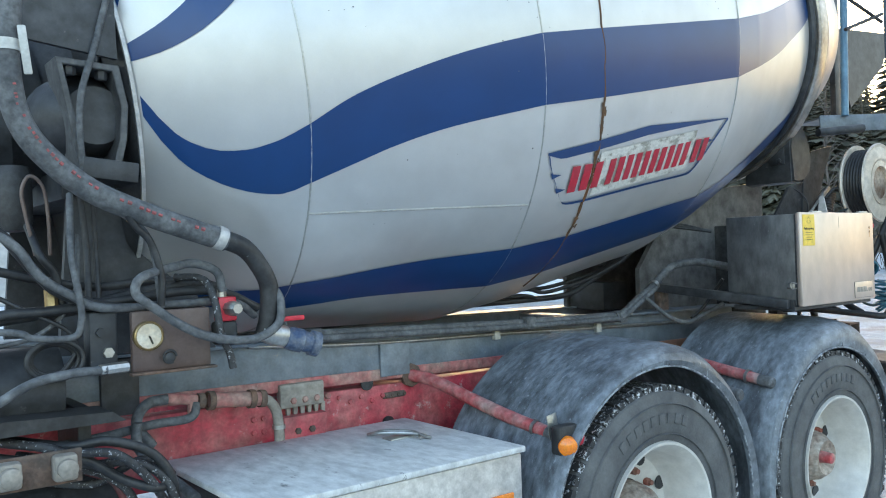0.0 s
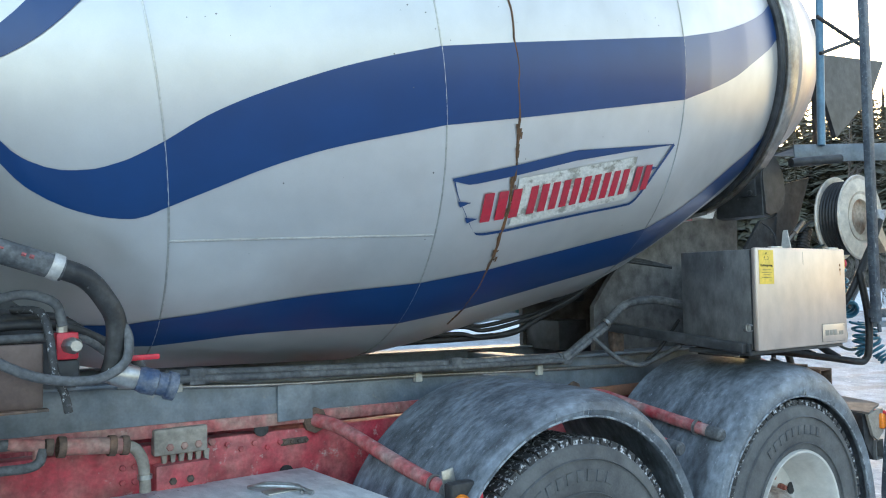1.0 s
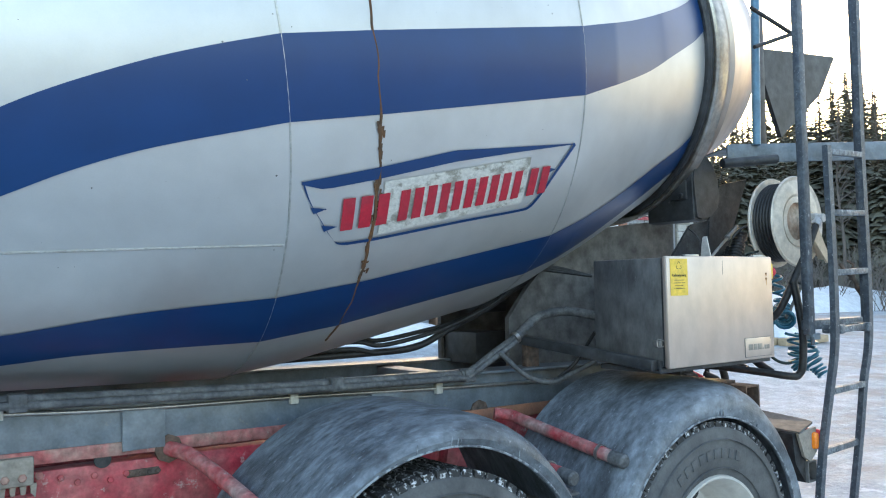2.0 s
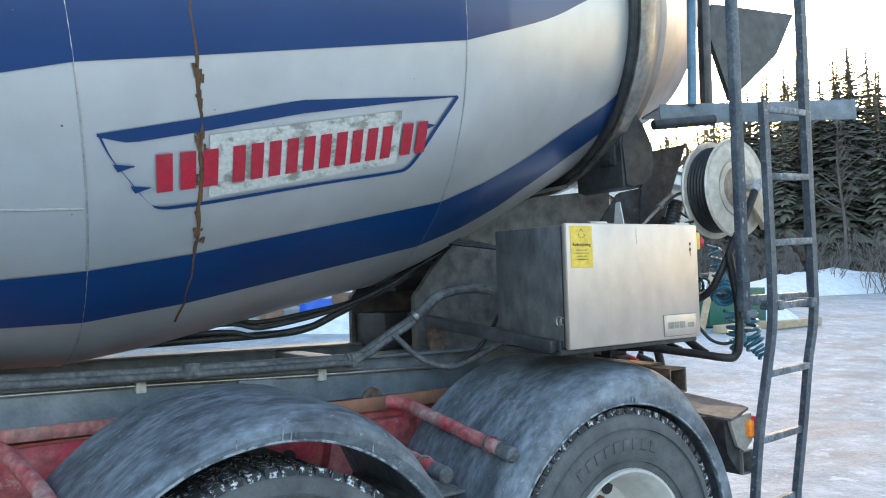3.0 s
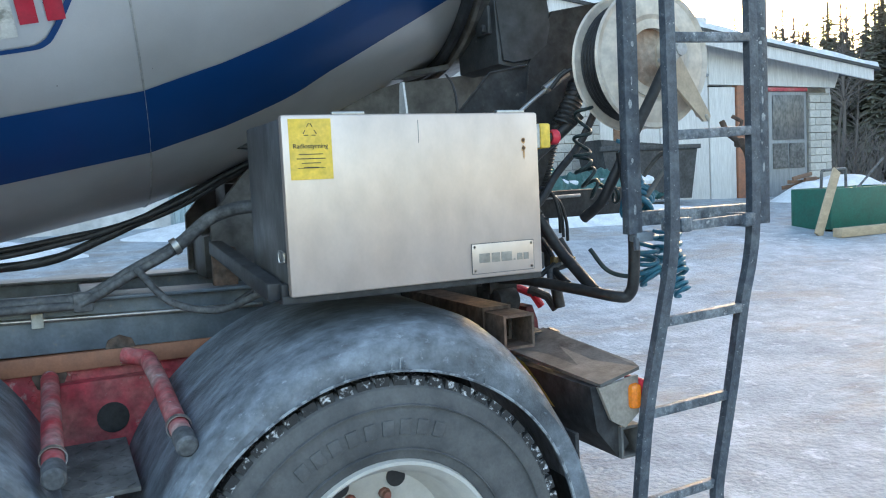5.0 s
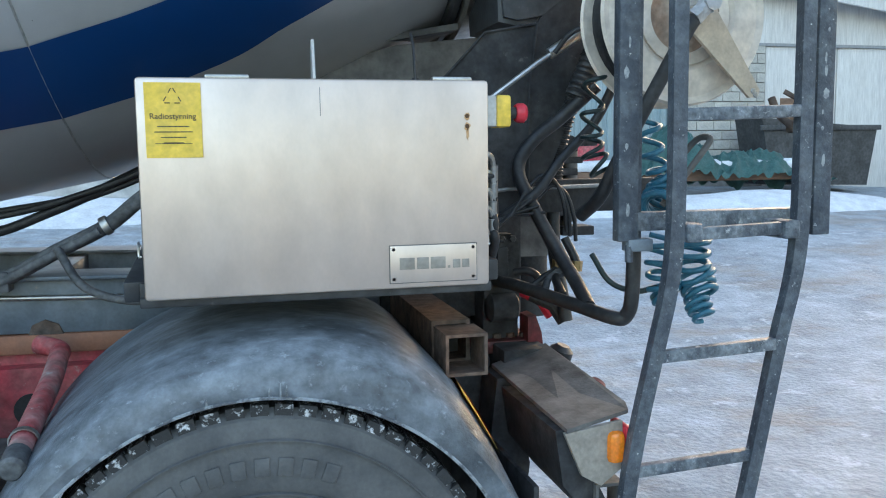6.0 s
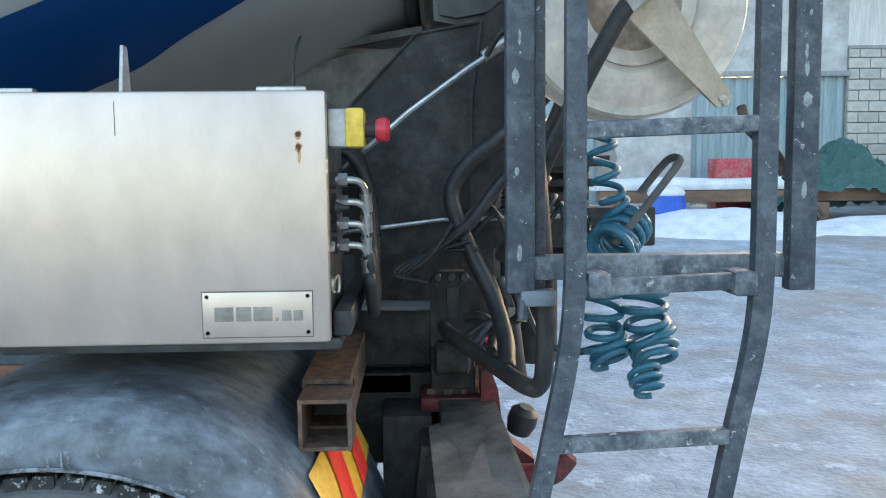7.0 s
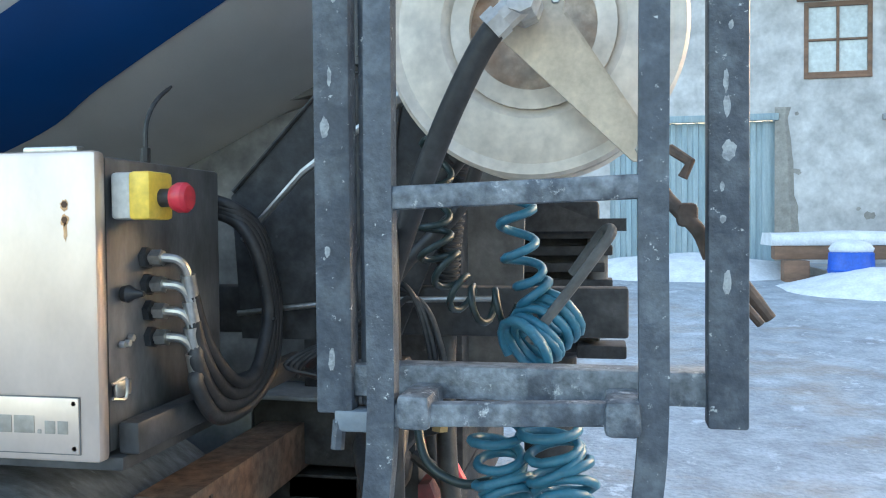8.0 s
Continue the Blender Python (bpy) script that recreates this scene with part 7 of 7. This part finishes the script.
# crumpled tarpaulin over the timbers
bm = bmesh.new()
n, m = 110, 44
grid = []
for i in range(n + 1):
    row = []
    for j in range(m + 1):
        u, v = i / n, j / m
        x = 6.55 + 4.6 * u
        y = 11.55 + 1.1 * v + 0.06 * noise.noise(Vector((x * 2, v * 4, 1)))
        hump = 0.80 * math.exp(-((u - 0.28) / 0.16) ** 2) + 0.34 * math.exp(-((u - 0.68) / 0.2) ** 2) + 0.26
        prof = math.sin(math.pi * min(1.0, v * 1.25 + 0.02)) ** 0.5 if v < 0.8 else 0.3
        z = 1.0 + hump * prof * (1 - abs(2 * u - 1) ** 5) + 0.34 * (0.25 - abs(noise.noise(Vector((x * 1.9, v * 3, 2))))) + 0.22 * (0.25 - abs(noise.noise(Vector((x * 4.6, v * 6, 5))))) + 0.05 * noise.noise(Vector((x * 11, v * 14, 7)))
        row.append(bm.verts.new((x, y, z)))
    grid.append(row)
for a, b in zip(grid, grid[1:]):
    for j in range(m):
        bm.faces.new((a[j], b[j], b[j + 1], a[j + 1]))
bmesh.ops.solidify(bm, geom=bm.faces[:], thickness=0.01)
tagged(part("tarpaulin", bm, TARP, None, "crumpled green tarpaulin thrown over timbers", smooth=0.9), category="tarpaulin")

tagged(part("red_crate", boxed(6.12, 6.98, 12.75, 13.2, 0.80, 1.84, 0.01), RED, None, "dull red crate standing behind the timbers"), category="crate")
skip = thing("dark_skip", (11.4, 12.7, 1.0), "dark grey steel skip beside the white doors", "skip")
part("skip_body", prism(bmesh.new(), [(10.4, 1.0), (12.6, 0.95), (12.8, 2.1), (10.15, 2.3)], 1, 12.5, 13.4), DARK, skip)
part("skip_rim", boxed(10.1, 12.85, 12.44, 12.5, 2.05, 2.15, 0.01), DARK, skip)

green = thing("green_skip", (12.4, 8.2, 0.45), "open green steel skip with scrap sticking out", "skip")
for x0, x1, y0, y1 in ((11.55, 13.4, 7.95, 8.0), (11.55, 13.4, 8.75, 8.8), (11.55, 11.6, 8.0, 8.75), (13.35, 13.4, 8.0, 8.75)):
    part("skip_side", boxed(x0, x1, y0, y1, 0.44, 1.14, 0.008), GREEN_BIN, green)
part("skip_floor", boxed(11.6, 13.35, 8.0, 8.75, 0.46, 0.50), GREEN_BIN, green)
part("skip_load", boxed(11.65, 13.3, 8.05, 8.7, 0.50, 0.98, 0.03), SNOW, green)
for p, q, r in (((11.7, 8.3, 0.9), (11.75, 8.3, 1.45), 0.025), ((11.75, 8.3, 1.45), (12.4, 8.35, 1.47), 0.025), ((12.4, 8.35, 1.47), (12.42, 8.35, 0.9), 0.025), ((12.5, 8.4, 0.9), (13.6, 8.5, 1.62), 0.02)):
    part("scrap_bar", tubed([p, q], r, 8), GREY_PLATE, green)
for x0, x1, y, z in ((11.2, 12.75, 7.55, 0.36), (12.7, 14.3, 7.35, 0.32)):
    tagged(part("plank", boxed(x0, x1, y - 0.09, y + 0.09, ground_height(x0, y) + 0.0, ground_height(x0, y) + 0.15, 0.008), PALE_TIMBER, None, "pale sawn plank lying on the ice"), category="plank", group="loose planks")
tagged(part("plank", bar((11.05, 7.8, ground_height(11.05, 7.8)), (11.75, 8.0, 1.45), 0.18, 0.04), PALE_TIMBER, None, "grey plank leaning on the green skip"), category="plank", group="loose planks")
rng = random.Random(21)
for k in range(16):
    x, y = rng.uniform(15.9, 17.4), rng.uniform(12.6, 13.3)
    a = rng.uniform(-0.4, 0.4)
    z = ground_height(x, y) + 0.05 + 0.03 * k
    tagged(part("firewood", bar((x, y, z), (x + 0.8 * math.cos(a), y + 0.8 * math.sin(a), z + rng.uniform(-0.05, 0.1)), 0.09, 0.06), TIMBER, None, "split grey firewood heaped by the garage"), category="firewood", group="firewood heap")


# ---- forest ----
def spruce(seed):
    """A spruce of unit height: tapered trunk, whorls of drooping, toothed boughs."""
    r = random.Random(seed)
    t = thing("spruce_tree", (0, 0, 0), "tall dark green spruce at the forest edge", "tree", "forest trees")
    tr = tubed([(0, 0, -0.02), (0, 0, 0.4), (0.004, 0, 0.75), (0, 0, 1.0)], [0.013, 0.0095, 0.005, 0.001], 7)
    part("trunk", tr, BARK, t)
    bm = bmesh.new()
    levels = 46
    for k in range(levels):
        f = k / (levels - 1)
        z = 0.07 + 0.92 * f
        reach = (0.150 * (1 - f) ** 0.85 + 0.005) * r.uniform(0.75, 1.15)
        count = 12 if f < 0.75 else 7
        off = r.random() * 6.28
        for b in range(count):
            if r.random() < 0.12:
                continue
            a = off + b * math.tau / count + r.uniform(-0.25, 0.25)
            L = reach * r.uniform(0.6, 1.15)
            d = Vector((math.cos(a), math.sin(a), 0))
            s = Vector((-math.sin(a), math.cos(a), 0))
            droop = r.uniform(0.35, 0.80) * (1 - 0.6 * f)
            zz = z + r.uniform(-0.01, 0.01)
            segs = 5
            last = None
            for i in range(segs + 1):
                g = i / segs
                c = d * L * g + Vector((0, 0, zz + 0.02 * L - droop * L * g * g))
                w = L * (0.30 * math.sin(math.pi * min(1, 0.12 + g * 0.88)) + 0.02) * r.uniform(0.7, 1.25)
                if i % 2 == 0 and i:
                    w *= 0.45
                row = (bm.verts.new(c + s * w - Vector((0, 0, w * 0.5))), bm.verts.new(c), bm.verts.new(c - s * w - Vector((0, 0, w * 0.5))))
                if last:
                    bm.faces.new((last[0], last[1], row[1], row[0]))
                    bm.faces.new((last[1], last[2], row[2], row[1]))
                last = row
    part("crown", bm, NEEDLES, t, smooth=0)
    return t


def birch(seed):
    r = random.Random(seed)
    t = thing("bare_birch", (0, 0, 0), "slender bare birch with pale trunk", "tree", "bare birches")
    part("trunk", tubed(curve_points([(0, 0, -0.02), (0.01, 0, 0.3), (-0.005, 0.01, 0.6), (0.01, 0, 0.97)], 4), [0.011 - 0.0008 * i for i in range(13)], 6), TWIGS, t)
    bm = bmesh.new()
    for k in range(46):
        z = r.uniform(0.35, 0.95)
        a = r.random() * 6.28
        L = (1.05 - z) * r.uniform(0.15, 0.32)
        d = Vector((math.cos(a), math.sin(a), r.uniform(0.5, 1.1)))
        p = Vector((0, 0, z))
        q = p + d * L * 0.6
        e = q + (d + Vector((r.uniform(-0.5, 0.5), r.uniform(-0.5, 0.5), 0.0))) * L * 0.5
        tube(bm, [p, q, e], [0.0028, 0.0018, 0.0007], 3)
        for j in range(3):
            w = p.lerp(e, r.uniform(0.4, 0.9))
            tube(bm, [w, w + Vector((r.uniform(-1, 1), r.uniform(-1, 1), r.uniform(0, 1))) * L * 0.3], [0.0011, 0.0005], 3)
    part("crown", bm, TWIGS, t, smooth=0)
    return t


rng = random.Random(77)
kinds = [spruce(s) for s in (1, 2, 3, 4)]
placed = [0, 0, 0, 0]
EYE_AT = Vector((-1.2, -2.1))
for row, dist in enumerate((44, 51, 58, 67, 78)):
    bearing = 26.0 + row * 0.7
    while bearing < 84:
        d = dist + rng.uniform(-2.5, 2.5)
        b = radians(bearing)
        x, y = EYE_AT.x + d * math.sin(b), EYE_AT.y + d * math.cos(b)
        skyline = float(np.interp(bearing, [26, 44, 50, 54, 57, 61, 66, 84], [9.5, 9.4, 9.4, 10.6, 12.6, 13.4, 14.2, 14.2]))
        h = 1.6 + d * math.tan(radians(skyline * (rng.uniform(0.80, 1.05) if rng.random() < 0.7 else rng.uniform(0.6, 0.8)))) - ground_height(x, y)
        k = rng.randrange(4)
        m = pose(x, y, ground_height(x, y), rng.uniform(-2, 2), rng.uniform(-2, 2), rng.uniform(0, 360)) @ Matrix.Diagonal((h * rng.uniform(1.05, 1.45), h * rng.uniform(1.05, 1.45), h, 1))
        if placed[k] == 0:
            kinds[k].matrix_basis = m
        else:
            made = kinds[k].copy()
            scene.collection.objects.link(made)
            made.matrix_basis = m
            for child in kinds[k].children:
                c = child.copy()
                scene.collection.objects.link(c)
                c.parent = made
                c.matrix_parent_inverse = child.matrix_parent_inverse
        placed[k] += 1
        bearing += rng.uniform(0.6, 1.15) * (0.75 if 40 < bearing < 56 else 1.25)
bare = [birch(s) for s in (5, 6)]
used = [0, 0]
for i in range(22):
    bearing, d = rng.uniform(44, 72), rng.uniform(37, 43)
    b = radians(bearing)
    x, y = EYE_AT.x + d * math.sin(b), EYE_AT.y + d * math.cos(b)
    h = rng.uniform(6.0, 8.8)
    k = i % 2
    m = pose(x, y, ground_height(x, y), rng.uniform(-3, 3), rng.uniform(-3, 3), rng.uniform(0, 360)) @ Matrix.Scale(h, 4)
    if used[k] == 0:
        bare[k].matrix_basis = m
    else:
        made = bare[k].copy()
        scene.collection.objects.link(made)
        made.matrix_basis = m
        for child in bare[k].children:
            c = child.copy()
            scene.collection.objects.link(c)
            c.parent = made
            c.matrix_parent_inverse = child.matrix_parent_inverse
    used[k] += 1
bm = bmesh.new()
for i in range(900):
    bearing, d = rng.uniform(47, 76), rng.uniform(31, 38)
    b = radians(bearing)
    x, y = EYE_AT.x + d * math.sin(b), EYE_AT.y + d * math.cos(b)
    p = Vector((x, y, ground_height(x, y) - 0.05))
    L = rng.uniform(0.5, 2.0)
    q = p + Vector((rng.uniform(-0.3, 0.3), rng.uniform(-0.3, 0.3), 0.6)) * L
    e = q + Vector((rng.uniform(-0.5, 0.5), rng.uniform(-0.5, 0.5), 0.5)) * L
    tube(bm, [p, q, e], [0.018, 0.012, 0.004], 3)
    for j in range(3):
        w = q.lerp(e, rng.random())
        tube(bm, [w, w + Vector((rng.uniform(-1, 1), rng.uniform(-1, 1), rng.uniform(0.2, 1))) * 0.4 * L], [0.008, 0.003], 3)
tagged(part("brushwood", bm, TWIGS, None, "frosted leafless brushwood along the forest edge", smooth=0), category="shrubs", kind="stuff")
